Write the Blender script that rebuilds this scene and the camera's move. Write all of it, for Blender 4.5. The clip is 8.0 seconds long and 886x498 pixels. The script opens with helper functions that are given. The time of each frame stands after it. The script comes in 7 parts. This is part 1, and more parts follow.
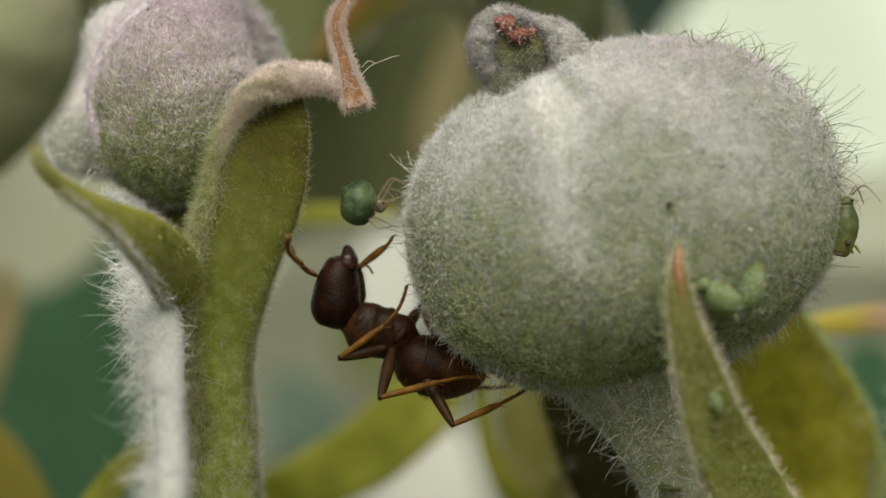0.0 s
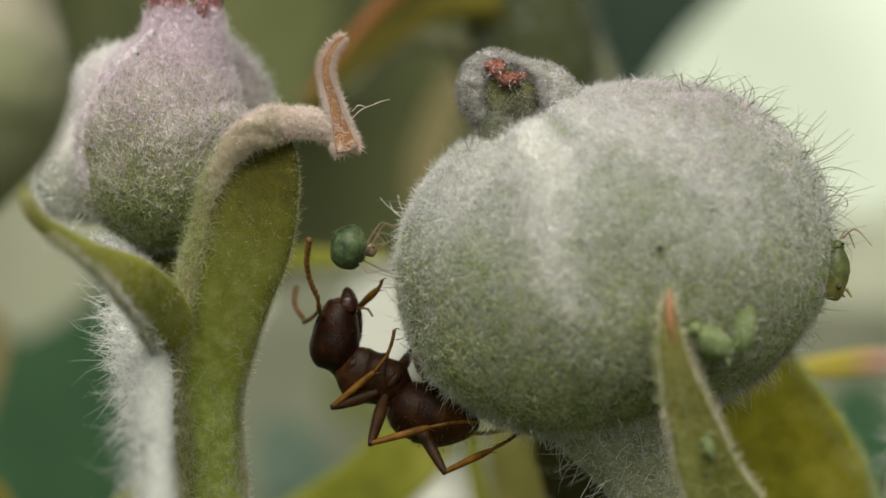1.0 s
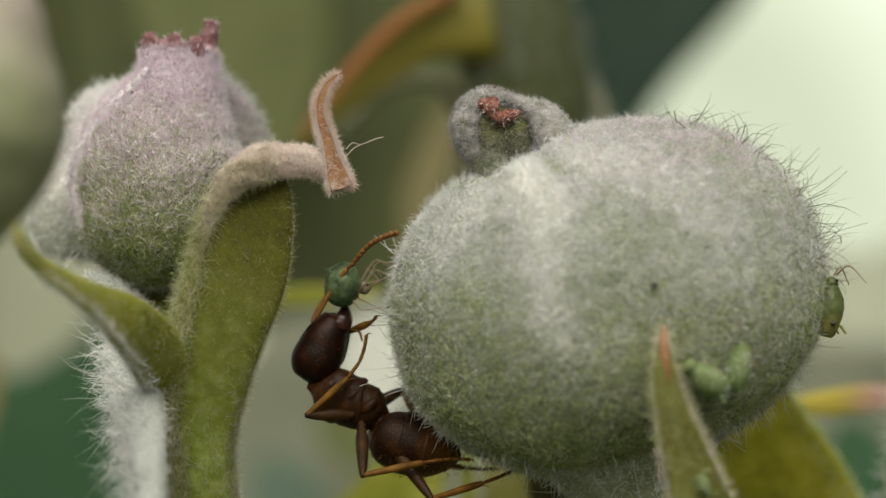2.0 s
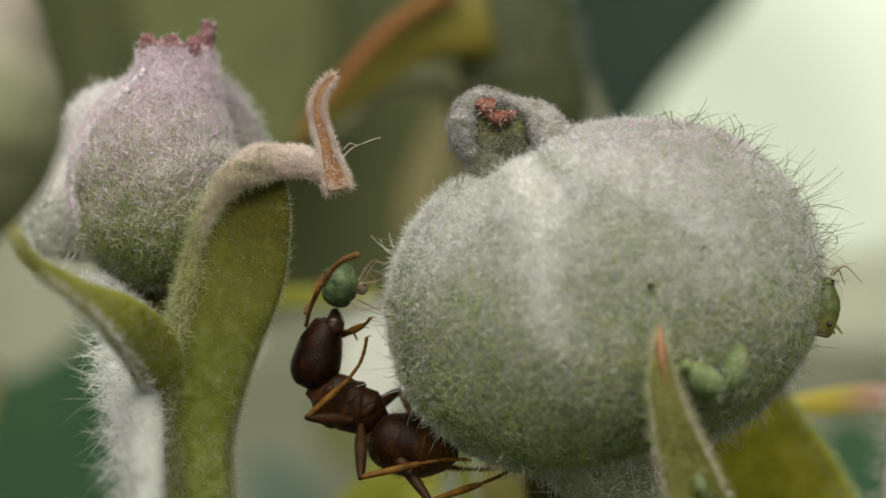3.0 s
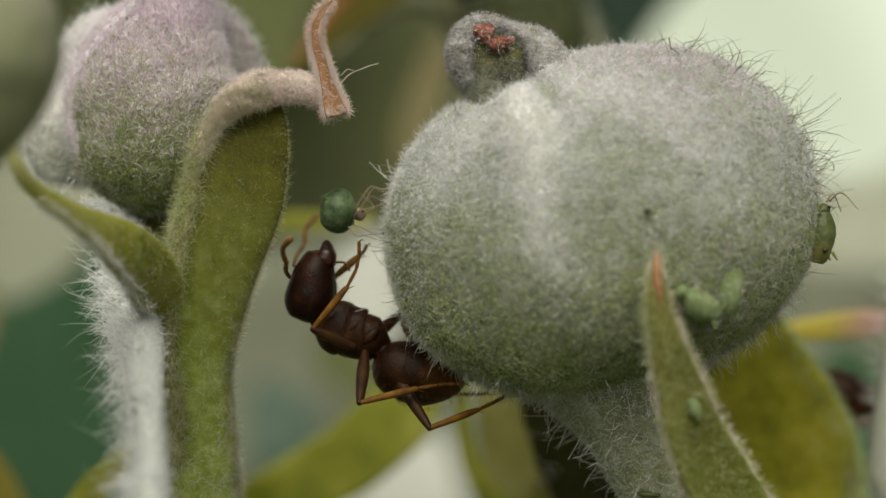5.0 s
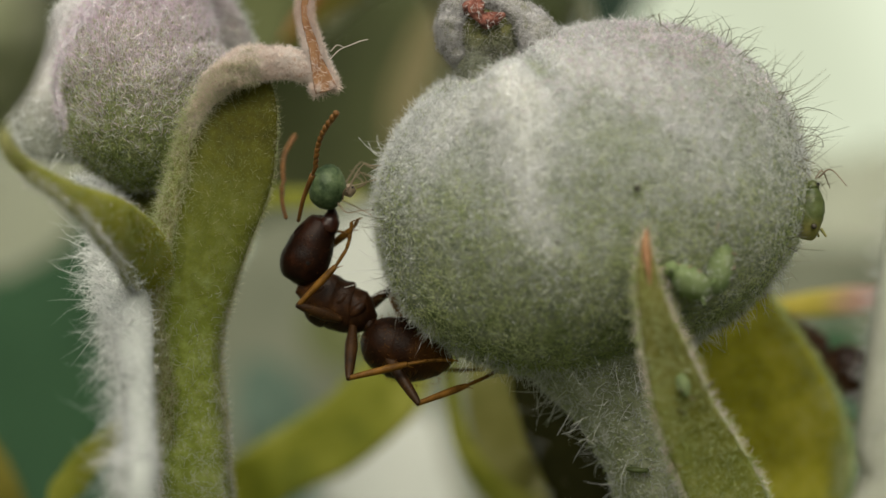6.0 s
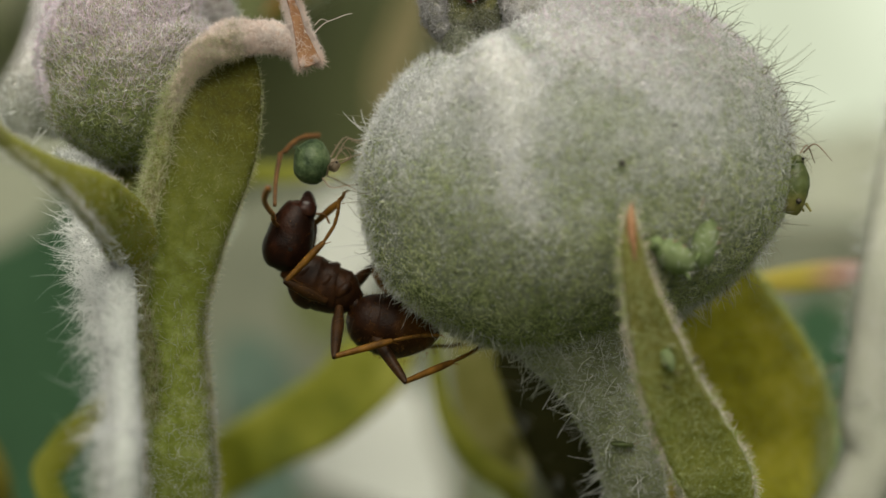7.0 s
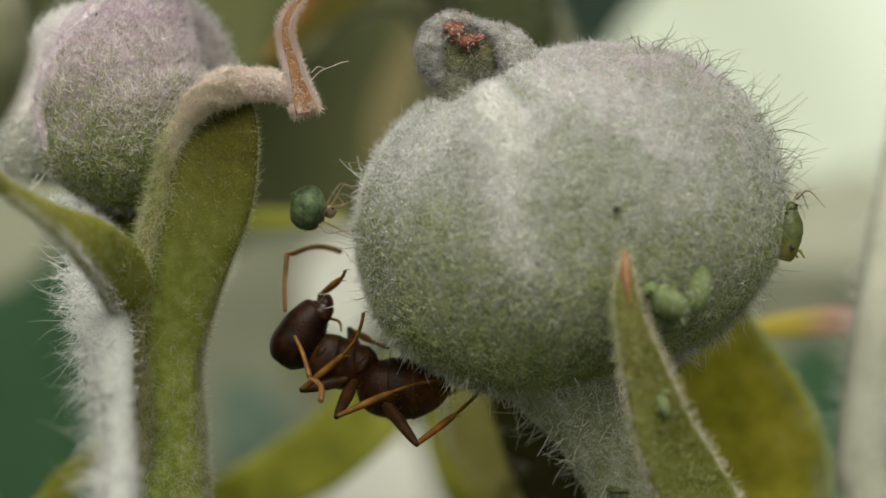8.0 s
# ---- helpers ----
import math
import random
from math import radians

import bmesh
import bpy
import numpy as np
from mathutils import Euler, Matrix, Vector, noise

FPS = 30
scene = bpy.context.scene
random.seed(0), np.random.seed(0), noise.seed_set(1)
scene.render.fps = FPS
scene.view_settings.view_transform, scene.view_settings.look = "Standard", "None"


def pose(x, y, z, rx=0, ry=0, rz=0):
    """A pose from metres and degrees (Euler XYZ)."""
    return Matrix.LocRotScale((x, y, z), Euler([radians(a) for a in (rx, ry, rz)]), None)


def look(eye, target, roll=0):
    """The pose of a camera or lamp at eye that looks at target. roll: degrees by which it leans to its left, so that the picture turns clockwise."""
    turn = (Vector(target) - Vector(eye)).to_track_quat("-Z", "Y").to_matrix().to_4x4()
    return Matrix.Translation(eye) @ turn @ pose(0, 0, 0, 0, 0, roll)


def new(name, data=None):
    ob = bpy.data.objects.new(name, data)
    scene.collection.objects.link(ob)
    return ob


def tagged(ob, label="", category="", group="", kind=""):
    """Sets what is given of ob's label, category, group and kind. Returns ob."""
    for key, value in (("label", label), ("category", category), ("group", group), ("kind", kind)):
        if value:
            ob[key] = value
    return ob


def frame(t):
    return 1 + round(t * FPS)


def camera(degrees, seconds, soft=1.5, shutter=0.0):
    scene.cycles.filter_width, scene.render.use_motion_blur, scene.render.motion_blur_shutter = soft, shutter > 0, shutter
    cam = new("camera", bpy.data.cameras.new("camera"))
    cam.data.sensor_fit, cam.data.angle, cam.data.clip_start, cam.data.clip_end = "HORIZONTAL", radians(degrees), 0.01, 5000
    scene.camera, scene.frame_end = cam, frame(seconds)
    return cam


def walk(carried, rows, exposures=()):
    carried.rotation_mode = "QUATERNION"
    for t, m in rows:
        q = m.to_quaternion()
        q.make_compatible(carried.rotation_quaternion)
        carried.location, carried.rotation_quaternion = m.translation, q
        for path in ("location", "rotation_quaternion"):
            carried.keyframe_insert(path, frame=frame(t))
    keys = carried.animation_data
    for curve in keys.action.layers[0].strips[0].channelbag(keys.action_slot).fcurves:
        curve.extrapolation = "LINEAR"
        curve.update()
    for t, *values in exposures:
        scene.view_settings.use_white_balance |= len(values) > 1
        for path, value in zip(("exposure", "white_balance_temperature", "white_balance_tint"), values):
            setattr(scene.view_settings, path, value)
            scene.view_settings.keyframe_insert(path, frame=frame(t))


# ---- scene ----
cam = camera(32, 8.0, soft=1.45)
cam.data.dof.use_dof = True
cam.data.dof.focus_distance = 0.0265
cam.data.dof.aperture_fstop = 66
PATH = [
    (0.0, pose(0, -0.027341, 0, 90.000, 0.000, -0.000)),
    (0.5, pose(0, -0.027340, 0, 89.876, 0.005, -0.215)),
    (0.6, pose(0, -0.027323, 0, 90.019, 0.018, -0.243)),
    (0.7, pose(0, -0.027307, 0, 90.539, 0.031, -0.272)),
    (0.8, pose(0, -0.027290, 0, 90.934, 0.043, -0.300)),
    (1.0, pose(0, -0.027257, 0, 91.639, 0.069, -0.356)),
    (1.2, pose(0, -0.027255, 0, 92.073, 0.107, -0.416)),
    (1.5, pose(0, -0.027251, 0, 92.829, 0.165, -0.506)),
    (2.0, pose(0, -0.027246, 0, 93.023, 0.167, -0.571)),
    (2.1, pose(0, -0.027250, 0, 93.144, 0.169, -0.582)),
    (2.2, pose(0, -0.027254, 0, 93.138, 0.171, -0.594)),
    (3.3, pose(0, -0.027298, 0, 92.971, 0.190, -0.724)),
    (3.5, pose(0, -0.027306, 0, 92.938, 0.193, -0.748)),
    (3.7, pose(0, -0.027327, 0, 93.140, 0.182, -0.698)),
    (4.0, pose(0, -0.027359, 0, 92.710, 0.165, -0.622)),
    (4.1, pose(0, -0.027362, 0, 92.182, 0.153, -0.614)),
    (4.2, pose(0, -0.027365, 0, 91.822, 0.141, -0.606)),
    (4.3, pose(0, -0.027368, 0, 91.337, 0.129, -0.598)),
    (4.4, pose(0, -0.027370, 0, 91.186, 0.117, -0.590)),
    (4.5, pose(0, -0.027373, 0, 91.120, 0.105, -0.581)),
    (4.6, pose(0, -0.027379, 0, 91.120, 0.109, -0.617)),
    (4.7, pose(0, -0.027385, 0, 91.246, 0.113, -0.653)),
    (4.8, pose(0, -0.027390, 0, 91.037, 0.117, -0.689)),
    (4.9, pose(0, -0.027396, 0, 90.618, 0.122, -0.725)),
    (5.0, pose(0, -0.027402, 0, 90.283, 0.126, -0.761)),
    (5.2, pose(0, -0.027404, 0, 90.080, 0.117, -0.834)),
    (6.3, pose(0, -0.027417, 0, 89.153, 0.071, -1.238)),
    (6.5, pose(0, -0.027419, 0, 89.075, 0.063, -1.311)),
    (6.6, pose(0, -0.027407, 0, 89.248, 0.074, -1.393)),
    (6.7, pose(0, -0.027394, 0, 89.128, 0.085, -1.474)),
    (6.8, pose(0, -0.027382, 0, 88.965, 0.096, -1.555)),
    (7.0, pose(0, -0.027357, 0, 88.472, 0.118, -1.717)),
    (7.2, pose(0, -0.027375, 0, 89.088, 0.113, -1.707)),
    (7.3, pose(0, -0.027384, 0, 89.469, 0.111, -1.702)),
    (7.4, pose(0, -0.027393, 0, 89.598, 0.109, -1.698)),
    (7.5, pose(0, -0.027402, 0, 89.539, 0.106, -1.693)),
    (7.6, pose(0, -0.027416, 0, 89.101, 0.100, -1.729)),
    (7.7, pose(0, -0.027429, 0, 88.831, 0.093, -1.765)),
    (7.8, pose(0, -0.027443, 0, 88.917, 0.086, -1.801)),
    (7.9, pose(0, -0.027456, 0, 89.611, 0.080, -1.838)),
    (8.0, pose(0, -0.027470, 0, 90.179, 0.073, -1.874)),
]
walk(cam, PATH, exposures=[(0, -0.03, 6880, -1), (2, -0.06, 6880, -1), (4.5, -0.13, 6880, -1), (8, -0.16, 6880, -1)])

# ---- sky and light ----
world = bpy.data.worlds.new("overcast_sky")
scene.world = world
world.use_nodes = True
wn = world.node_tree.nodes
sky = wn.new("ShaderNodeTexSky")
sky.sky_type, sky.sun_disc = "NISHITA", False
sky.sun_elevation, sky.sun_rotation = radians(51.3), radians(184.3)
sky.air_density, sky.dust_density, sky.ozone_density = 0.35, 9.0, 1.0
world.node_tree.links.new(sky.outputs[0], wn["Background"].inputs[0])
wn["Background"].inputs[1].default_value = 0.105
sun = new("sun", bpy.data.lights.new("sun", "SUN"))
sun.data.energy, sun.data.angle, sun.data.color = 2.35, radians(55), (1.0, 0.985, 0.955)
sun.matrix_basis = look((-0.06, -0.80, 1.0), (0, 0, 0))

MM = 0.001
ORIGIN = {}


# ---- materials ----
def material(name, build, rough=0.6, glow=0.0, thin=0.0, bump=0.0, bump_scale=4000.0, coat=0.0, spec=0.4):
    """build(nodes, links, coords) gives the socket of the colour; thin lets light through; sizes are per metre."""
    m = bpy.data.materials.new(name)
    m.use_nodes = True
    n, l = m.node_tree.nodes, m.node_tree.links
    b, out = n["Principled BSDF"], n["Material Output"]
    co = n.new("ShaderNodeTexCoord").outputs["Object"]
    col = build(n, l, co)
    l.new(col, b.inputs["Base Color"])
    b.inputs["Roughness"].default_value = rough
    b.inputs["Specular IOR Level"].default_value = spec
    b.inputs["Coat Weight"].default_value = coat
    b.inputs["Coat Roughness"].default_value = 0.25
    if bump:
        t = n.new("ShaderNodeTexNoise")
        t.inputs["Scale"].default_value, t.inputs["Detail"].default_value = bump_scale, 4
        l.new(co, t.inputs["Vector"])
        bm = n.new("ShaderNodeBump")
        bm.inputs["Strength"].default_value, bm.inputs["Distance"].default_value = bump, 0.0002
        l.new(t.outputs[0], bm.inputs["Height"])
        l.new(bm.outputs[0], b.inputs["Normal"])
    if thin:
        tr = n.new("ShaderNodeBsdfTranslucent")
        l.new(col, tr.inputs[0])
        mix = n.new("ShaderNodeMixShader")
        mix.inputs[0].default_value = thin
        l.new(b.outputs[0], mix.inputs[1])
        l.new(tr.outputs[0], mix.inputs[2])
        l.new(mix.outputs[0], out.inputs[0])
    return m


def blotch(stops, scale, detail=5.0, rough=0.6):
    """A colour that wanders between stops (place, colour) by noise of that scale."""
    def build(n, l, co):
        t = n.new("ShaderNodeTexNoise")
        t.inputs["Scale"].default_value, t.inputs["Detail"].default_value = scale, detail
        t.inputs["Roughness"].default_value = rough
        l.new(co, t.inputs["Vector"])
        r = n.new("ShaderNodeValToRGB")
        ramp(r, stops)
        l.new(t.outputs[0], r.inputs[0])
        return r.outputs[0]
    return build


def ramp(r, stops):
    e = r.color_ramp.elements
    while len(e) < len(stops):
        e.new(0.5)
    for k, (p, c) in zip(e, stops):
        k.position, k.color = p, (*c, 1)


def blend(first, second, axis, lo, hi, ragged=0.35, scale=900.0, wool=0.0):
    """Two colours of one skin, passing into each other along an axis (metres, in the thing's space)."""
    def build(n, l, co):
        a, b = first(n, l, co), second(n, l, co)
        s = n.new("ShaderNodeSeparateXYZ")
        l.new(co, s.inputs[0])
        mr = n.new("ShaderNodeMapRange")
        mr.inputs["From Min"].default_value, mr.inputs["From Max"].default_value = lo, hi
        l.new(s.outputs["XYZ".index(axis)], mr.inputs["Value"])
        t = n.new("ShaderNodeTexNoise")
        t.inputs["Scale"].default_value = scale
        l.new(co, t.inputs["Vector"])
        ma = n.new("ShaderNodeMath")
        ma.operation = "MULTIPLY_ADD"
        l.new(t.outputs[0], ma.inputs[0])
        ma.inputs[1].default_value, ma.inputs[2].default_value = ragged * 2, -ragged
        ad = n.new("ShaderNodeMath")
        ad.operation, ad.use_clamp = "ADD", True
        l.new(mr.outputs[0], ad.inputs[0])
        l.new(ma.outputs[0], ad.inputs[1])
        fac = ad.outputs[0]
        if wool:
            at = n.new("ShaderNodeAttribute")
            at.attribute_name = "wool"
            thick = n.new("ShaderNodeMath")
            thick.operation, thick.use_clamp = "MULTIPLY_ADD", True
            l.new(at.outputs["Fac"], thick.inputs[0])
            thick.inputs[1].default_value = wool
            l.new(fac, thick.inputs[2])
            fac = thick.outputs[0]
        mx = n.new("ShaderNodeMix")
        mx.data_type = "RGBA"
        l.new(fac, mx.inputs["Factor"])
        l.new(a, mx.inputs["A"])
        l.new(b, mx.inputs["B"])
        return mx.outputs["Result"]
    return build


def woolly(base, white):
    """Base skin that turns to white wool where the part's own wool is thick."""
    def build(n, l, co):
        lower, upper = base(n, l, co), white(n, l, co)
        at = n.new("ShaderNodeAttribute")
        at.attribute_name = "wool"
        mr = n.new("ShaderNodeMapRange")
        mr.inputs["From Min"].default_value, mr.inputs["From Max"].default_value = 0.2, 1.6
        l.new(at.outputs["Fac"], mr.inputs["Value"])
        mx = n.new("ShaderNodeMix")
        mx.data_type = "RGBA"
        l.new(mr.outputs[0], mx.inputs["Factor"])
        l.new(lower, mx.inputs["A"])
        l.new(upper, mx.inputs["B"])
        return mx.outputs["Result"]
    return build


wool_white = blotch([(0.34, (0.62, 0.61, 0.56)), (0.5, (0.76, 0.75, 0.7)), (0.7, (0.86, 0.855, 0.83))], 3600, 9, 0.68)
wool_green = blotch([(0.34, (0.075, 0.105, 0.034)), (0.47, (0.14, 0.17, 0.072)), (0.58, (0.23, 0.255, 0.145)), (0.72, (0.40, 0.41, 0.31))], 4200, 9, 0.68)
wool_pale = blotch([(0.34, (0.2, 0.212, 0.1806)), (0.48, (0.304, 0.312, 0.301)), (0.60, (0.4, 0.4, 0.4128)), (0.75, (0.512, 0.508, 0.5375))], 3600, 9, 0.68)
wool_moss = blotch([(0.34, (0.085, 0.125, 0.022)), (0.47, (0.155, 0.20, 0.05)), (0.58, (0.25, 0.29, 0.115)), (0.72, (0.41, 0.43, 0.27))], 5200, 9, 0.68)
wool_pink = blotch([(0.34, (0.2625, 0.2009, 0.231)), (0.50, (0.441, 0.3479, 0.42)), (0.62, (0.588, 0.4704, 0.567)), (0.78, (0.756, 0.637, 0.7455))], 3800, 9, 0.68)
wool_tip = blotch([(0.36, (0.1734, 0.1714, 0.1316)), (0.5, (0.3034, 0.2927, 0.2786)), (0.66, (0.4335, 0.4141, 0.4334))], 5200, 9, 0.68)
olive = blotch([(0.30, (0.06382, 0.06037, 0.00264)), (0.5, (0.1064, 0.1006, 0.00528)), (0.64, (0.1532, 0.1433, 0.01188)), (0.78, (0.2383, 0.2173, 0.0396))], 5200, 9, 0.7)
M_BUD = material("woolly_sepal_skin", woolly(blend(wool_green, wool_pale, "Z", -0.0038, 0.0042, ragged=0.5, scale=1700, wool=0.95), wool_white), 0.9, bump=0.45, bump_scale=16000)
M_FOLDED = material("dense_whitish_wool_skin", blend(blotch([(0.34, (0.42, 0.44, 0.34)), (0.6, (0.58, 0.59, 0.51)), (0.78, (0.72, 0.72, 0.67))], 3600, 9, 0.68), blotch([(0.34, (0.42, 0.39, 0.40)), (0.6, (0.56, 0.52, 0.54)), (0.78, (0.70, 0.66, 0.68))], 3600, 9, 0.68), "Z", -0.0006, 0.0012), 0.9, bump=0.45, bump_scale=16000)
M_RIDGE = material("pale_lavender_wool_skin", blotch([(0.34, (0.50, 0.45, 0.48)), (0.6, (0.66, 0.60, 0.65)), (0.78, (0.80, 0.75, 0.79))], 3800, 9, 0.68), 0.9, bump=0.45, bump_scale=16000)
M_TIP = material("grey_woolly_tip_skin", wool_tip, 0.9, bump=0.45, bump_scale=16000)
M_BUD_PINK = material("pink_woolly_sepal_skin", blend(wool_moss, wool_pink, "Z", -0.0014, 0.0026), 0.9, bump=0.45, bump_scale=16000)
M_STEM = material("woolly_stem_skin", blotch([(0.3, (0.20, 0.22, 0.11)), (0.6, (0.38, 0.40, 0.28)), (0.8, (0.56, 0.56, 0.47))], 2600, 8), 0.85, thin=0.1, bump=0.4, bump_scale=15000)
M_WHITE_STEM = material("white_felted_stem", blotch([(0.3, (0.4316, 0.4531, 0.4261)), (0.7, (0.4604, 0.478, 0.4549))], 2500, 8), 0.9, thin=0.05, bump=0.12, bump_scale=12000)
M_RIM = material("downy_olive_rim_skin", blotch([(0.3, (0.18, 0.18, 0.03968)), (0.55, (0.336, 0.324, 0.119)), (0.8, (0.528, 0.504, 0.2678))], 3600, 9, 0.65), 0.85, thin=0.2, bump=0.3, bump_scale=16000)
M_LIGHT_SEPAL = material("light_green_sepal_skin", blotch([(0.3, (0.322, 0.3335, 0.1035)), (0.55, (0.483, 0.483, 0.207)), (0.8, (0.667, 0.6555, 0.4255))], 2600, 8, 0.6), 0.8, thin=0.5, bump=0.25, bump_scale=16000)
fresh = blotch([(0.30, (0.2163, 0.2671, 0.03267)), (0.5, (0.346, 0.4085, 0.07623)), (0.64, (0.4756, 0.55, 0.1633)), (0.78, (0.6631, 0.7385, 0.363))], 3200, 9, 0.65)
M_RECEPT = material("olive_receptacle_skin", blotch([(0.3, (0.08, 0.09, 0.015)), (0.5, (0.16, 0.17, 0.035)), (0.7, (0.27, 0.28, 0.10))], 3600, 9, 0.65), 0.85, thin=0.1, bump=0.3, bump_scale=16000)
M_CURVED = material("dull_olive_sepal_skin", blend(blotch([(0.3, (0.48, 0.46, 0.26)), (0.7, (0.64, 0.61, 0.42))], 2600, 8, 0.6), blotch([(0.3, (0.27, 0.285, 0.025)), (0.55, (0.40, 0.40, 0.065)), (0.8, (0.46, 0.45, 0.14))], 2600, 8, 0.6), "X", -0.0022, -0.0006, 0.25, 900), 0.8, thin=0.35, bump=0.2, bump_scale=16000)
M_OLIVE = material("olive_sepal_skin", blend(fresh, olive, "Z", 0.002, 0.0062, 0.25, 500), 0.75, thin=0.42, bump=0.10, bump_scale=22000)
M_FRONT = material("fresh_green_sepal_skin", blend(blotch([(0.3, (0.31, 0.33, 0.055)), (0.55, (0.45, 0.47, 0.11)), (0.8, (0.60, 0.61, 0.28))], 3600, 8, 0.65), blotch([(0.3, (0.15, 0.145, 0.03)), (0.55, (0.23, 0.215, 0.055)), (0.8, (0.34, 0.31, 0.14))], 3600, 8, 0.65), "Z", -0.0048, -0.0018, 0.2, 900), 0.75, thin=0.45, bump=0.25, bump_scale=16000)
# Yellow-olive broad sepal, with light coming through it put into the colour.
M_BROAD = material("yellow_olive_backlit_sepal_skin", blotch([(0.30, (0.1904, 0.1859, 0.00792)), (0.45, (0.3332, 0.3207, 0.01782)), (0.58, (0.457, 0.4276, 0.0396)), (0.8, (0.5902, 0.5578, 0.1584))], 1100, 9, 0.7), 0.75, thin=0.5, bump=0.25, bump_scale=9000)
M_YELLOW = material("yellow_green_leaf", blotch([(0.32, (0.13, 0.155, 0.010)), (0.5, (0.25, 0.265, 0.025)), (0.68, (0.39, 0.385, 0.075))], 420, 6), 0.6, thin=0.4, bump=0.3)
M_FOLD = material("dry_pink_sepal_tip", blotch([(0.30, (0.55, 0.34, 0.22)), (0.43, (0.76, 0.63, 0.56)), (0.7, (0.88, 0.82, 0.78))], 6500, 8), 0.85, thin=0.25, bump=0.8)
M_TIPRED = material("withered_tip_tissue", blotch([(0.35, (0.085, 0.0288, 0.0192)), (0.5, (0.2125, 0.068, 0.0464)), (0.68, (0.357, 0.176, 0.136))], 6000, 8), 0.7, bump=0.8, bump_scale=9000)
M_TIPBROWN = material("withered_brown_tissue", blotch([(0.35, (0.06, 0.04, 0.03)), (0.55, (0.17, 0.09, 0.06)), (0.7, (0.36, 0.27, 0.22))], 6000, 8), 0.7, bump=0.8, bump_scale=9000)
# Green hollow skin; the darker lower colour carries the shade of the recess.
M_HOLLOW = material("green_hollow_skin_with_shade", blend(blotch([(0.32, (0.05, 0.055, 0.035)), (0.6, (0.12, 0.125, 0.09))], 5200, 9, 0.7), blotch([(0.32, (0.05, 0.055, 0.008)), (0.5, (0.12, 0.12, 0.018)), (0.66, (0.21, 0.185, 0.035)), (0.8, (0.27, 0.22, 0.08))], 5200, 9, 0.7), "Z", 0.0024, 0.0032, 0.3, 3000), 0.85, bump=0.5, bump_scale=14000)
M_FLAG = material("dark_amber_chitin", blotch([(0.3, (0.10, 0.042, 0.010)), (0.7, (0.23, 0.10, 0.022))], 3000), 0.45, thin=0.1)
M_DRY = material("dry_red_brown_tissue", blotch([(0.3, (0.1963, 0.08758, 0.039)), (0.55, (0.3392, 0.179, 0.09)), (0.8, (0.5177, 0.3427, 0.216))], 4500), 0.85, thin=0.2, bump=0.25)
M_RED = material("withered_red_tissue", blotch([(0.35, (0.1152, 0.044, 0.0464)), (0.55, (0.2448, 0.11, 0.116)), (0.75, (0.3744, 0.2255, 0.2436))], 5000), 0.7, bump=0.8)
M_DARK = material("shade_coloured_leaf", blotch([(0.3, (0.008, 0.009, 0.002)), (0.7, (0.028, 0.027, 0.006))], 500), 0.7, thin=0.15, bump=0.3, spec=0.1)
M_HEDGE = material("deep_green_leaf", blotch([(0.3, (0.026, 0.075, 0.032)), (0.7, (0.042, 0.11, 0.048))], 90), 0.6, thin=0.15)
M_TEAL = material("dark_bluish_leaf", blotch([(0.3, (0.012, 0.026, 0.017)), (0.7, (0.024, 0.042, 0.028))], 60), 0.7, spec=0.15)
M_BRIGHT_GAP = material("pale_leaf_for_bright_gap", blotch([(0.3, (0.58, 0.60, 0.55)), (0.7, (0.72, 0.73, 0.68))], 40), 0.8, thin=0.2)
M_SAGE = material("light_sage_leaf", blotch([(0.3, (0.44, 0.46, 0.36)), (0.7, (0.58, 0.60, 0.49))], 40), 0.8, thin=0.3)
M_KHAKI = material("khaki_leaf", blotch([(0.3, (0.046, 0.058, 0.016)), (0.7, (0.095, 0.110, 0.034))], 60), 0.6, thin=0.25)
M_GREYPALE = material("dull_pale_leaf_underside", blotch([(0.3, (0.30, 0.32, 0.23)), (0.7, (0.44, 0.45, 0.35))], 60), 0.8, thin=0.3)
M_GREY = material("grey_green_leaf", blotch([(0.3, (0.09, 0.15, 0.115)), (0.7, (0.15, 0.21, 0.16))], 150), 0.8, thin=0.3)
M_LITOLIVE = material("lit_olive_leaf", blotch([(0.3, (0.11, 0.128, 0.042)), (0.7, (0.17, 0.188, 0.072))], 120), 0.7, thin=0.3)
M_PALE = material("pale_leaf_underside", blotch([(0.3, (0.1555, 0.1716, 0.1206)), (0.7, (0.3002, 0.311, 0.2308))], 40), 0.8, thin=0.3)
M_FUZZ = material("white_wool_hair", blotch([(0.4, (0.6502, 0.6592, 0.6394)), (0.6, (0.7676, 0.7721, 0.7673))], 700), 0.45, thin=0.18, spec=0.5)
M_FUZZ_WHITE = material("pure_white_wool_hair", blotch([(0.4, (0.90, 0.91, 0.90)), (0.6, (0.96, 0.96, 0.96))], 700), 0.5, thin=0.18)
M_FUZZ_PINK = material("pinkish_wool_hair", blotch([(0.4, (0.7869, 0.636, 0.747)), (0.6, (0.918, 0.7828, 0.8883))], 700), 0.5, thin=0.18, spec=0.5)
M_FUZZ_CREAM = material("cream_wool_hair", blotch([(0.4, (0.84, 0.68, 0.61)), (0.6, (0.95, 0.86, 0.82))], 900), 0.5, thin=0.18, spec=0.5)
M_FUZZ_GREEN = material("greenish_wool_hair", blotch([(0.4, (0.37, 0.44, 0.15)), (0.6, (0.57, 0.62, 0.32))], 900), 0.5, thin=0.18)
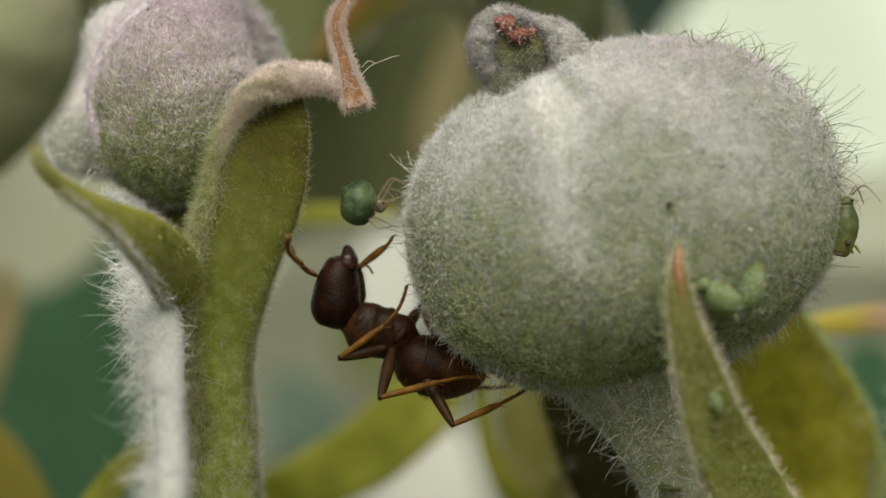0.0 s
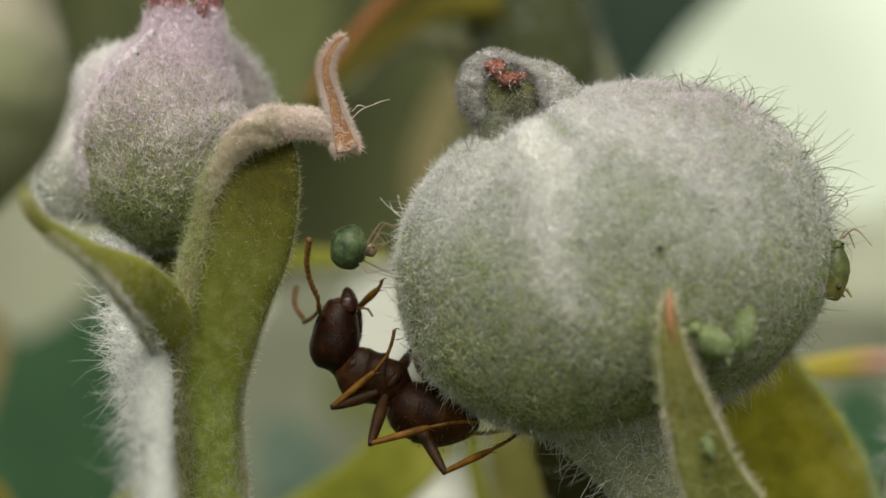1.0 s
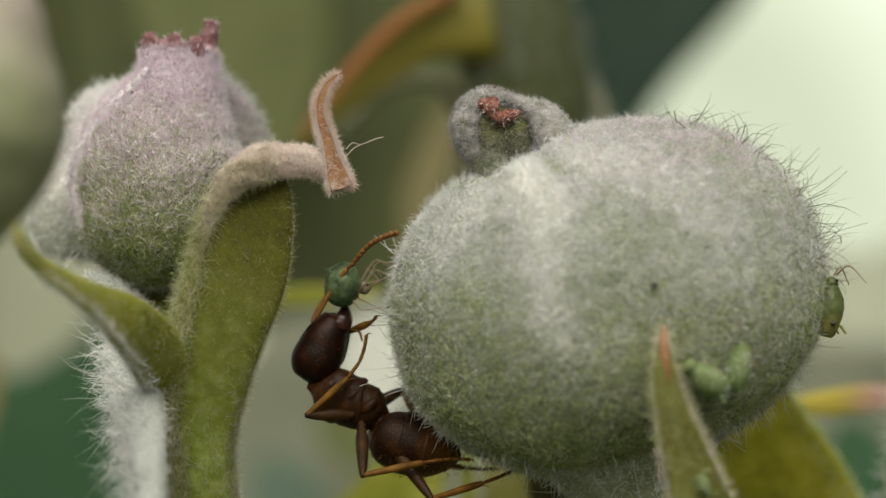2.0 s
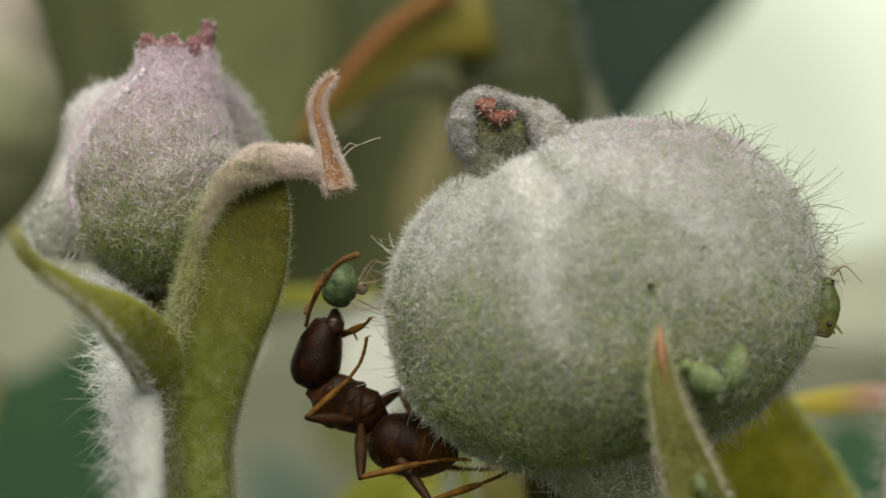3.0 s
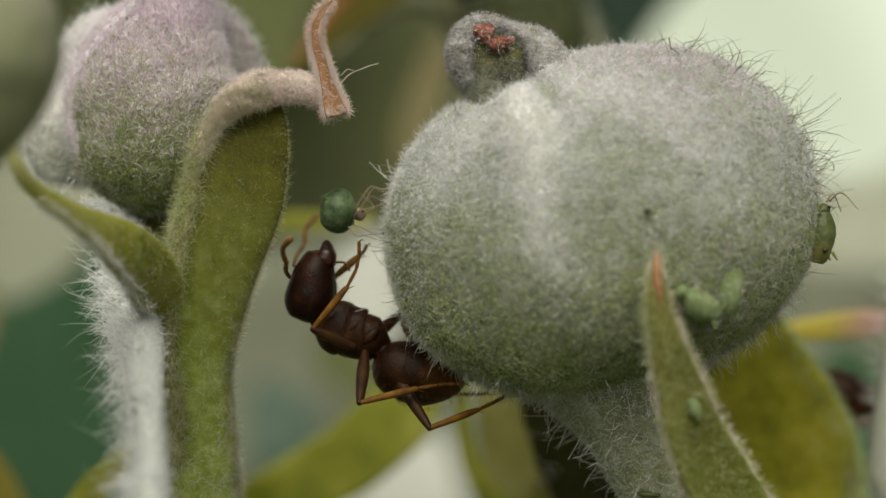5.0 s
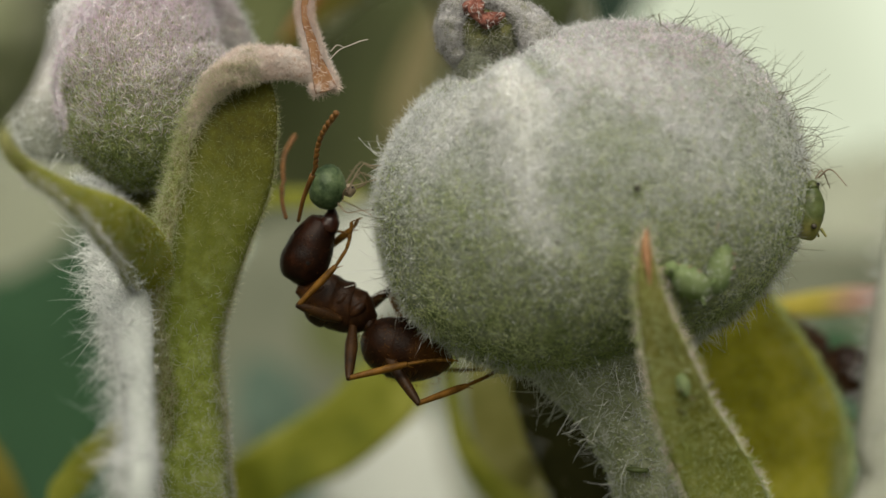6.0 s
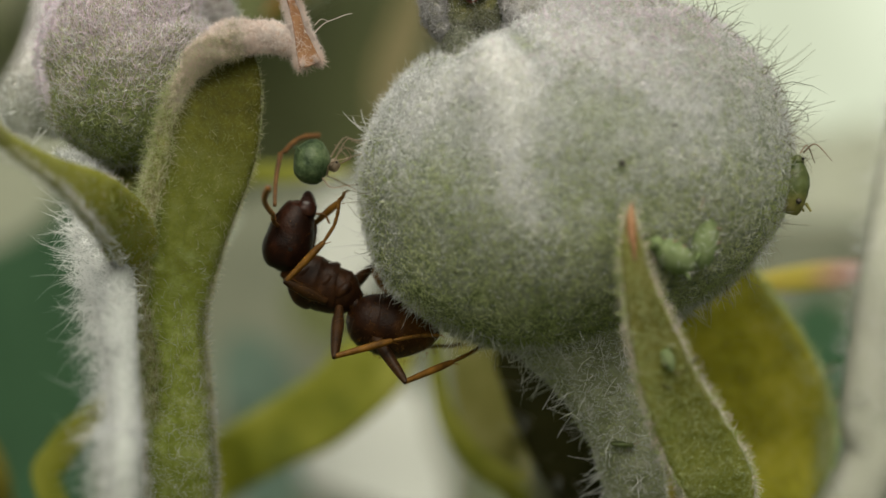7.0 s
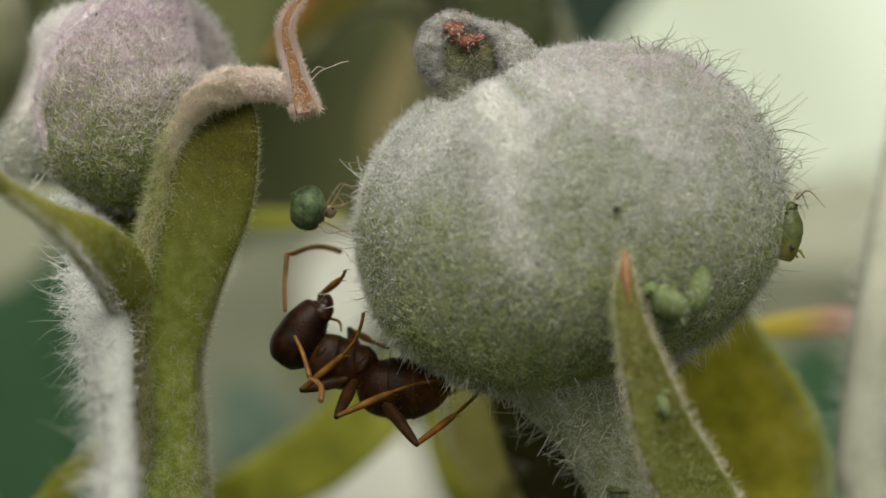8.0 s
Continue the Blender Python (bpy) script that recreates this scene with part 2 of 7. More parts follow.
M_FUZZ_GREY = material("grey_wool_hair", blotch([(0.4, (0.4048, 0.3924, 0.3929)), (0.6, (0.5667, 0.5445, 0.5601))], 900), 0.6, thin=0.18)
M_FUZZ_DULL = material("dull_olive_wool_hair", blotch([(0.4, (0.17, 0.18, 0.11)), (0.6, (0.32, 0.32, 0.24))], 900), 0.6, thin=0.2)
M_BRISTLE = material("translucent_grey_bristle", blotch([(0.4, (0.17, 0.16, 0.105)), (0.6, (0.31, 0.29, 0.21))], 900), 0.5, thin=0.3)
M_FUZZ_STRAW = material("straw_wool_hair", blotch([(0.4, (0.56, 0.52, 0.33)), (0.6, (0.74, 0.70, 0.52))], 700), 0.5, thin=0.3)
M_FUZZ_TAN = material("tan_wool_hair", blotch([(0.4, (0.22, 0.24, 0.06)), (0.6, (0.38, 0.39, 0.16))], 700), 0.5, thin=0.35, spec=0.4)
M_ANT = material("dark_brown_chitin", blotch([(0.32, (0.00372, 0.001352, 0.0007)), (0.5, (0.01178, 0.003744, 0.0016)), (0.72, (0.03844, 0.01144, 0.00425))], 2200, 9, 0.7), 0.44, bump=0.14, bump_scale=22000, coat=0.0, spec=0.13)
M_THORAX = material("brown_chitin", blotch([(0.32, (0.0064, 0.00256, 0.00112)), (0.5, (0.0208, 0.00784, 0.00272)), (0.72, (0.06, 0.024, 0.0072))], 2200, 9, 0.7), 0.44, bump=0.14, bump_scale=22000, spec=0.13)
M_GASTER = material("brown_banded_chitin", blend(blotch([(0.32, (0.005, 0.0019, 0.0008)), (0.52, (0.017, 0.0056, 0.0016)), (0.74, (0.05, 0.018, 0.0042))], 1500, 9, 0.7), blotch([(0.32, (0.032, 0.012, 0.0022)), (0.52, (0.082, 0.034, 0.006)), (0.74, (0.15, 0.066, 0.012))], 1500, 9, 0.7), "X", -0.0001, 0.0008, 0.25, 1800), 0.46, bump=0.15, bump_scale=26000, coat=0.0, spec=0.12)
M_LEG = material("amber_chitin", blotch([(0.3, (0.08125, 0.03565, 0.0054)), (0.7, (0.25, 0.115, 0.0162))], 3000), 0.5, thin=0.4, bump=0.1, bump_scale=24000, spec=0.25)
M_FEMUR = material("brown_leg_chitin", blotch([(0.3, (0.012, 0.005, 0.0017)), (0.7, (0.045, 0.019, 0.005))], 3000), 0.5, thin=0.2, bump=0.1, bump_scale=24000, spec=0.2)
M_JAW = material("red_brown_chitin", blotch([(0.3, (0.009, 0.0028, 0.0018)), (0.7, (0.036, 0.010, 0.005))], 5000), 0.35, coat=0.1, spec=0.3)
M_EYE = material("black_eye", blotch([(0.3, (0.004, 0.003, 0.003)), (0.7, (0.008, 0.006, 0.005))], 9000), 0.35, spec=0.3)
M_APHID = material("green_aphid_skin", blotch([(0.35, (0.040, 0.070, 0.028)), (0.55, (0.13, 0.185, 0.085)), (0.75, (0.29, 0.34, 0.19))], 3800), 0.5, thin=0.4, bump=0.3, bump_scale=9000, coat=0.1)
M_APHID_Y = material("yellow_green_aphid_skin", blend(blotch([(0.35, (0.20, 0.19, 0.05)), (0.6, (0.32, 0.29, 0.10))], 3500), blotch([(0.35, (0.055, 0.080, 0.022)), (0.55, (0.11, 0.135, 0.042)), (0.75, (0.17, 0.21, 0.09))], 3500), "Z", -0.00030, -0.00005, 0.2, 2500), 0.45, thin=0.3, bump=0.2, bump_scale=9000, coat=0.1)
M_NYMPH = material("pale_nymph_skin", blotch([(0.3, (0.1924, 0.264, 0.1054)), (0.5, (0.2664, 0.336, 0.155)), (0.7, (0.3404, 0.4, 0.2108))], 3000), 0.6, thin=0.45, bump=0.2, bump_scale=12000, spec=0.2)
M_APHID_LEG = material("pale_aphid_leg", blotch([(0.3, (0.30, 0.22, 0.15)), (0.7, (0.46, 0.37, 0.28))], 4000), 0.5, thin=0.5)
M_SPECK = material("dark_speck", blotch([(0.3, (0.02, 0.015, 0.01)), (0.7, (0.05, 0.04, 0.03))], 9000), 0.6)
M_BICOLOUR = material("yellow_and_pink_leaf", blend(blotch([(0.3, (0.45, 0.38, 0.05)), (0.7, (0.60, 0.50, 0.10))], 500), blotch([(0.3, (0.6, 0.35, 0.33)), (0.7, (0.72, 0.5, 0.47))], 500), "X", 0.0082, 0.0094), 0.6, thin=0.35)
M_ORANGE = material("olive_leaf_with_orange_rim", blotch([(0.35, (0.30, 0.15, 0.03)), (0.6, (0.36, 0.12, 0.05)), (0.75, (0.42, 0.16, 0.10))], 300), 0.6, thin=0.35)
M_ARCH = material("yellowish_olive_leaf", blotch([(0.3, (0.15, 0.135, 0.015)), (0.7, (0.25, 0.21, 0.03))], 300), 0.6, thin=0.35)
M_TANLEAF = material("faded_pinkish_leaf", blotch([(0.3, (0.16, 0.145, 0.06)), (0.7, (0.26, 0.22, 0.11))], 200), 0.7, thin=0.3)
M_MIDSTALK = material("greyish_olive_stalk", blotch([(0.3, (0.15, 0.16, 0.08)), (0.7, (0.26, 0.26, 0.16))], 300), 0.8, thin=0.2)
M_DULL = material("dull_yellowish_leaf", blotch([(0.32, (0.10, 0.105, 0.02)), (0.5, (0.20, 0.19, 0.045)), (0.7, (0.30, 0.285, 0.11))], 420, 6), 0.7, thin=0.35)
M_STALKWHITE = material("whitish_downy_stalk", blotch([(0.3, (0.3927, 0.4046, 0.3254)), (0.7, (0.5593, 0.5593, 0.4764))], 300), 0.85, thin=0.25)
M_NEAR = material("green_bud_with_pink_top", blend(blotch([(0.3, (0.29, 0.31, 0.17)), (0.7, (0.43, 0.45, 0.29))], 500), blotch([(0.3, (0.46, 0.36, 0.36)), (0.7, (0.62, 0.51, 0.51))], 500), "Z", 0.0, 0.0018), 0.85, thin=0.3, bump=0.3)
M_SOIL = material("grassy_soil", blotch([(0.3, (0.035, 0.05, 0.02)), (0.7, (0.09, 0.10, 0.05))], 6), 0.9)
M_CANE = material("green_cane_bark", blotch([(0.3, (0.10, 0.13, 0.05)), (0.7, (0.22, 0.24, 0.12))], 900), 0.7, bump=0.5)


# ---- building ----
def thing(name, at, label, category, group="", kind=""):
    ob = new(name)
    ob.empty_display_size = 0.001
    ob.location = Vector(at) * MM
    ORIGIN[ob] = np.array(at, float)
    return tagged(ob, label, category, group, kind)


def part(name, geo, mat, parent, label="", kind="", own=None, smooth=True):
    """Links (verts in mm, faces) as one mesh under parent; own: the part's own origin, if it is to turn about it."""
    v, f = geo
    base = ORIGIN[parent]
    org = base if own is None else np.array(own, float)
    me = bpy.data.meshes.new(name)
    v = (np.asarray(v, float) - org) * MM
    f = [list(map(int, q)) for q in f] if not isinstance(f, np.ndarray) else f
    fill(me, v, f)
    if smooth:
        me.polygons.foreach_set("use_smooth", np.ones(len(me.polygons), bool))
    me.materials.append(mat)
    ob = new(name, me)
    ob.parent = parent
    ob.location = Vector(org - base) * MM
    ORIGIN[ob] = org
    return tagged(ob, label, kind=kind)


def fill(me, v, f):
    if isinstance(f, np.ndarray):
        k = f.shape[1]
        me.vertices.add(len(v))
        me.vertices.foreach_set("co", np.ascontiguousarray(v, np.float32).ravel())
        me.loops.add(f.size)
        me.loops.foreach_set("vertex_index", np.ascontiguousarray(f, np.int32).ravel())
        me.polygons.add(len(f))
        me.polygons.foreach_set("loop_start", np.arange(0, f.size, k, dtype=np.int32))
        me.update(calc_edges=True)
        me.validate()
    else:
        me.from_pydata([tuple(p) for p in v], [], f)
        me.update()


def spline(pts, n):
    """A smooth line of n points through pts (Catmull-Rom); pts may have any number of columns."""
    p = np.asarray(pts, float)
    p = np.vstack([2 * p[0] - p[1], p, 2 * p[-1] - p[-2]])
    out = []
    for s in np.linspace(0, len(pts) - 1, n):
        i = min(int(s), len(pts) - 2)
        t = s - i
        a, b, c, d = p[i:i + 4]
        out.append(0.5 * ((2 * b) + (c - a) * t + (2 * a - 5 * b + 4 * c - d) * t * t + (3 * b - a - 3 * c + d) * t ** 3))
    return np.array(out)


def unit(v):
    v = np.asarray(v, float)
    return v / np.maximum(np.linalg.norm(v, axis=-1, keepdims=True), 1e-9)


def loft(rows, n=40, m=16, face=(0, -1, 0), curl=0.0, wobble=0.0, seed=1):
    """A body along rows (x, y, z, half width, half thickness); face is the way its flat side looks; curl bends the rims to that side."""
    r = spline(rows, n)
    c, w, h = r[:, :3], np.maximum(r[:, 3], 0.004), np.maximum(r[:, 4], 0.004)
    tan = unit(np.gradient(c, axis=0))
    side = unit(np.cross(tan, np.asarray(face, float)))
    nor = unit(np.cross(side, tan))
    a = np.linspace(0, 2 * math.pi, m, endpoint=False)
    rng = np.random.default_rng(seed)
    ca, sa = np.cos(a), np.sin(a)
    wob = 1 + wobble * smooth_noise(rng, n, m)
    v = (c[:, None] + side[:, None] * (w[:, None] * ca * wob)[..., None]
         + nor[:, None] * ((h[:, None] * sa) * wob + curl * w[:, None] * ca ** 2)[..., None])
    return close_tube(v)


def smooth_noise(rng, n, m):
    """Noise over n stations and m points round, without a seam."""
    i, j = np.linspace(0, 1, n)[:, None], np.linspace(0, 2 * math.pi, m, endpoint=False)[None]
    out = np.zeros((n, m))
    for k in range(10):
        out += rng.normal() / (1 + 0.15 * k) * np.sin(i * rng.uniform(4, 45) + rng.integers(0, 6) * j + rng.uniform(0, 6.3))
    return out / 3


def close_tube(v):
    n, m = v.shape[:2]
    idx = np.arange(n * m).reshape(n, m)
    q = np.stack([idx[:-1], np.roll(idx, -1, 1)[:-1], np.roll(idx, -1, 1)[1:], idx[1:]], -1).reshape(-1, 4)
    verts = np.vstack([v.reshape(-1, 3), v[0].mean(0), v[-1].mean(0)])
    faces = [list(x) for x in q.tolist()]
    for j in range(m):
        k = (j + 1) % m
        faces.append([int(idx[0, k]), int(idx[0, j]), n * m])
        faces.append([int(idx[-1, j]), int(idx[-1, k]), n * m + 1])
    return verts, faces


def globe(centre, radii, turn=None, nu=64, nv=40, shape=None):
    """An egg of these radii; shape(direction) scales its radius."""
    u, v = np.meshgrid(np.linspace(0, 2 * math.pi, nu, endpoint=False), np.linspace(0.02, math.pi - 0.02, nv))
    d = np.stack([np.sin(v) * np.cos(u), np.sin(v) * np.sin(u), np.cos(v)], -1)
    p = d * np.asarray(radii, float)
    if shape is not None:
        p = p * shape(d)[..., None]
    if turn is not None:
        p = p @ np.array(Euler([radians(a) for a in turn]).to_matrix()).T
    return close_tube((p + np.asarray(centre, float))[::-1])


def join(*geos):
    vs, fs, k = [], [], 0
    for v, f in geos:
        vs.append(np.asarray(v))
        fs += [[int(i) + k for i in q] for q in f]
        k += len(v)
    return np.vstack(vs), fs


def triangles(geo):
    v, f = geo
    t = []
    for q in f:
        t.append(q[:3])
        if len(q) == 4:
            t.append([q[0], q[2], q[3]])
    return np.asarray(v), np.array(t)


def hairs(geo, n, length, radius, lift=0.3, bend=0.6, seed=1, weight=None, pull=(0, 0, 0)):
    """n curved, tapered three-sided hairs on a body. lift: 1 stands upright, 0 lies flat; weight(points, normals) favours places."""
    v, t = triangles(geo)
    rng = np.random.default_rng(seed)
    a, b, c = v[t[:, 0]], v[t[:, 1]], v[t[:, 2]]
    cr = np.cross(b - a, c - a)
    cr = cr * np.sign(((a - v.mean(0)) * cr).sum())
    area = np.linalg.norm(cr, axis=1)
    vn = np.zeros_like(v)
    for k in range(3):
        np.add.at(vn, t[:, k], cr)
    vn = unit(vn)
    pr = area.copy()
    if weight is not None:
        pr = pr * np.maximum(weight((a + b + c) / 3, unit(cr)), 0)
    i = rng.choice(len(t), n, p=pr / pr.sum())
    s = np.sqrt(rng.random(n))
    q = rng.random(n)
    w = np.stack([1 - s, s * (1 - q), s * q], 1)
    p = (v[t[i]] * w[..., None]).sum(1)
    nor = unit((vn[t[i]] * w[..., None]).sum(1))
    tang = rng.normal(size=(n, 3)) + np.asarray(pull, float)
    tang = unit(tang - nor * (tang * nor).sum(1, keepdims=True))
    li = np.clip(lift + rng.normal(0, 0.15, n), 0.05, 1.0)[:, None]
    d0 = unit(nor * li + tang * (1 - li))
    d1 = unit(d0 + bend * rng.normal(size=(n, 3)) * 0.6 + bend * 0.3 * tang)
    d2 = unit(d1 + (d1 - d0) * 0.9)
    le = rng.uniform(*length, n)[:, None] / 3
    r = radius * rng.uniform(0.7, 1.3, n)[:, None]
    rings = [p - nor * 0.015, p + d0 * le]
    rings += [rings[1] + d1 * le]
    sx = unit(np.cross(d0, rng.normal(size=(n, 3))))
    sy = np.cross(d0, sx)
    verts = np.zeros((n, 10, 3))
    for j, (q, thick) in enumerate(zip(rings, (1.0, 0.95, 0.7))):
        for k in range(3):
            verts[:, 3 * j + k] = q + (sx * math.cos(2.0944 * k) + sy * math.sin(2.0944 * k)) * r * thick
    verts[:, 9] = rings[2] + d2 * le
    tri = []
    for k in range(3):
        j = (k + 1) % 3
        for b in (0, 3):
            tri += [(b + k, b + j, b + 3 + j), (b + k, b + 3 + j, b + 3 + k)]
        tri.append((6 + k, 6 + j, 9))
    f = (np.arange(n)[:, None, None] * 10 + np.array(tri)[None]).reshape(-1, 3)
    return verts.reshape(-1, 3), f


def fuzz(parent, geo, n, length, radius, mat=None, label="", name="fuzz", **kw):
    return part(name, hairs(geo, n, length, radius, **kw), mat or M_FUZZ, parent, label, kind="stuff", smooth=True)


# ---- glowing backdrop sheet that stands for bright far foliage ----
M_FAR = bpy.data.materials.new("glowing_far_foliage")
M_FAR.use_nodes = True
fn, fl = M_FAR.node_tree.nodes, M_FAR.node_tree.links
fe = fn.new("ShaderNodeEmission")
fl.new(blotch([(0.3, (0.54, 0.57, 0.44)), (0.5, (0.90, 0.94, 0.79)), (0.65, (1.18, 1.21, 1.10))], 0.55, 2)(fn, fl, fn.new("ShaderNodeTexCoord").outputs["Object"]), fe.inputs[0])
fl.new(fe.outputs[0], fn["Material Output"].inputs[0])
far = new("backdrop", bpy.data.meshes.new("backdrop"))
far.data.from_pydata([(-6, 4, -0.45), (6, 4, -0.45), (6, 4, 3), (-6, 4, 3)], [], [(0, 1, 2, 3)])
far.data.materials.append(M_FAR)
tagged(far, "glowing sheet for pale hazy foliage far behind the bramble", "backdrop", kind="structure")

# ---- ground and the plant's cane ----
g = np.array([(-20, -20), (20, -20), (20, 20), (-20, 20)]) * 1000.0
ground = new("ground", bpy.data.meshes.new("ground"))
ground.data.from_pydata([(x * MM, y * MM, -0.45) for x, y in g], [], [(0, 1, 2, 3)])
ground.data.materials.append(M_SOIL)
tagged(ground, "dark grassy soil under the bramble", "ground", kind="structure")

cane = thing("bramble_cane", (1.41, 6.00, -15.35), "green bramble cane rising from the soil", "plant stem")
part("stem", loft([(*(1.41, 6.00, -15.35), 1.2, 1.2), (2.0, 7.0, -60, 1.8, 1.8), (6.0, 12.0, -200, 2.4, 2.4), (4.0, 9.0, -452, 3.0, 3.0)], 40, 14), M_CANE, cane)


# ---- the large flower bud ----
bud = thing("flower_bud", (3.16, 0.00, 0.61), "large round grey-green woolly bramble bud with a pinched tip", "flower bud", "bramble buds")


BUD_MID, BUD_R, BUD_TURN = np.array((3.13, 0.00, 0.59)), np.array((3.80, 3.10, 2.95)), np.array(Euler((0, radians(-15), 0)).to_matrix())
SEAMS = [[(1.97, 0.00, 2.83), (2.02, 0.00, 2.29), (2.02, 0.00, 1.55), (2.06, 0.00, 0.84), (2.28, 0.00, -0.06), (2.70, 0.00, -1.06)],
         [(2.26, 0.00, 3.21), (3.36, 0.00, 2.93), (4.46, 0.00, 2.45), (5.16, 0.00, 1.71), (5.54, 0.00, 0.81), (5.68, 0.00, -0.29)],
         [(1.21, 0.00, 2.51), (0.51, 0.00, 1.91), (0.01, 0.00, 1.11), (-0.24, 0.00, 0.11)]]
SEAMS = [spline(q, 40)[:, (0, 2)] * 0.89 for q in SEAMS]


def seam(p, width, which=(0, 1, 2)):
    """How near points of the bud's front lie to the lines where its sepals meet; 1 on them, fading downward."""
    out = np.zeros(p.shape[:-1])
    for k in which:
        d2 = ((p[..., None, (0, 2)] - SEAMS[k]) ** 2).sum(-1)
        i = d2.argmin(-1)
        out = np.maximum(out, np.exp(-d2.min(-1) / width ** 2) * (1 - 0.85 * i / 39.0))
    return out * (p[..., 1] < 0)


def tufts(p):
    """Patches, from 0 to 1, in which the white wool stands thick or thin."""
    x, z = p[:, 0] + 0.3 * p[:, 1], p[:, 2]
    a = np.sin(5.3 * x + 1.9 * np.sin(3.7 * z)) * np.sin(6.1 * z + 2.1 * np.sin(4.3 * x + 1))
    b = np.sin(12.7 * x + 2.3 * np.sin(9.1 * z)) * np.sin(11.3 * z + 2.0 * np.sin(10.1 * x))
    return np.clip(0.5 + 0.32 * a + 0.25 * b, 0, 1)


def bulge(p):
    """The woolly swelling of the front sepal just below the tip."""
    dz = p[..., 2] - NUB[2]
    return np.exp(-((p[..., 0] - NUB[0]) / 0.42) ** 2 - (dz / np.where(dz > 0, 0.34, 0.75)) ** 2) * np.clip(-p[..., 1], 0, 1)


def groove(p):
    """The two clefts beside that swelling; their shade is put into thin, greenish wool."""
    out = 0
    for x, z, lean in ((1.10, 2.77, -0.25), (2.00, 2.75, 0.55)):
        dx, dz = p[..., 0] - x, p[..., 2] - z
        out = out + np.exp(-((dx + lean * dz) / 0.25) ** 2 - (dz / 0.36) ** 2)
    return out * np.clip(-p[..., 1], 0, 1)


def five_seams(d):
    square = (np.abs(d) ** 2.2).sum(-1) ** (-1 / 2.2)
    p = (d * BUD_R * square[..., None]) @ BUD_TURN.T + BUD_MID
    u = np.arctan2(d[..., 1], d[..., 0])
    hollow = np.exp(-(((p[..., 0] - TIP[0]) / 0.58) ** 2 + ((p[..., 2] - TIP[2]) / 0.60) ** 2)) * np.clip(0.6 - p[..., 1], 0, 1)
    lump = np.sin(2.1 * p[..., 0] + 1.3 * p[..., 2]) * np.sin(1.7 * p[..., 2] - 0.9 * p[..., 0] + 1)
    return square + 0.050 * seam(p, 0.50, (0,)) + 0.045 * seam(p, 0.50, (1, 2)) - 0.10 * hollow + 0.075 * bulge(p) - 0.05 * groove(p) + 0.006 * lump + 0.008 * np.sin(7 * u + 3 * d[..., 2]) * np.sin(5 * d[..., 2])


NUB = np.array((1.58, 0.00, 2.50))
TIP = (1.36, 0.00, 3.09)
body = globe(BUD_MID, BUD_R, (0, -15, 0), 190, 120, five_seams)
calyx = part("calyx", body, M_BUD, bud)
dense = calyx.data.attributes.new("wool", "FLOAT", "POINT")
dense.data.foreach_set("value", (0.8 * seam(body[0], 0.52) + 0.5 * seam(body[0], 0.55, (0,)) + 0.25 * bulge(body[0]) - 1.3 * groove(body[0]) - 0.08 + 0.25 * (tufts(body[0]) - 0.5)).astype(np.float32))

facing = lambda p, nrm: (0.06 + (p[:, 1] < 1.2)) * np.clip(0.8 + 0.25 * p[:, 2], 0.4, 1.2) * (1 - 0.75 * np.clip(1.3 * seam(p, 0.36, (0,)), 0, 1)) * (1 - 0.8 * np.clip(groove(p), 0, 1))
fuzz(bud, body, 28000, (0.08, 0.22), 0.0042, mat=M_FUZZ_GREEN, lift=0.16, bend=1.2, seed=96, weight=lambda p, nrm: facing(p, nrm) * (1.5 - 1.2 * tufts(p)) * np.clip((1.2 - p[:, 2]) / 3.5, 0.03, 1), label="short greenish wool")
fuzz(bud, body, 31000, (0.08, 0.22), 0.0042, lift=0.16, bend=1.2, seed=3, weight=lambda p, nrm: facing(p, nrm) * (0.3 + 1.4 * tufts(p)) * np.clip((p[:, 2] + 2.7) / 3.6, 0.05, 1), label="short matted white wool")
fuzz(bud, body, 4500, (0.09, 0.25), 0.0044, mat=M_FUZZ_WHITE, lift=0.22, bend=1.1, seed=83, weight=lambda p, nrm: (0.003 + seam(p, 0.36) + 1.2 * seam(p, 0.36, (0,))) * (1 - np.clip(groove(p), 0, 1)), label="denser white wool along the seams")
shoulder = lambda p, nrm: (p[:, 1] < 1.0) * (1 - np.clip(groove(p), 0, 1)) * np.clip((p[:, 2] - 1.6) * 0.8, 0, 1) * np.exp(-((p[:, 0] - 4.0) / 1.9) ** 2)
fuzz(bud, body, 4000, (0.09, 0.25), 0.0044, mat=M_FUZZ_PINK, lift=0.25, bend=1.1, seed=84, weight=shoulder, label="faintly pink wool on the shoulder")
halo = lambda p, nrm: (np.abs(nrm[:, 1]) < 0.35) * 1.0
fuzz(bud, body, 6500, (0.12, 0.32), 0.0046, lift=0.5, bend=1.1, seed=11, weight=halo)
top_rim = lambda p, nrm: (np.abs(nrm[:, 1]) < 0.5) * (nrm[:, 2] > 0.0) * (nrm[:, 0] > 0.05)
fuzz(bud, body, 130, (0.30, 1.0), 0.0062, mat=M_BRISTLE, lift=0.5, bend=1.5, seed=85, weight=top_rim, name="long_hair", label="wispy crossing bristles")
crest = lambda p, nrm: (np.abs(nrm[:, 1]) < 0.45) * (nrm[:, 0] > 0.35) * (nrm[:, 2] > -0.15)
fuzz(bud, body, 44, (0.5, 1.1), 0.0066, mat=M_BRISTLE, lift=0.62, bend=0.7, seed=94, weight=crest, name="long_hair", label="longest stiff bristles")
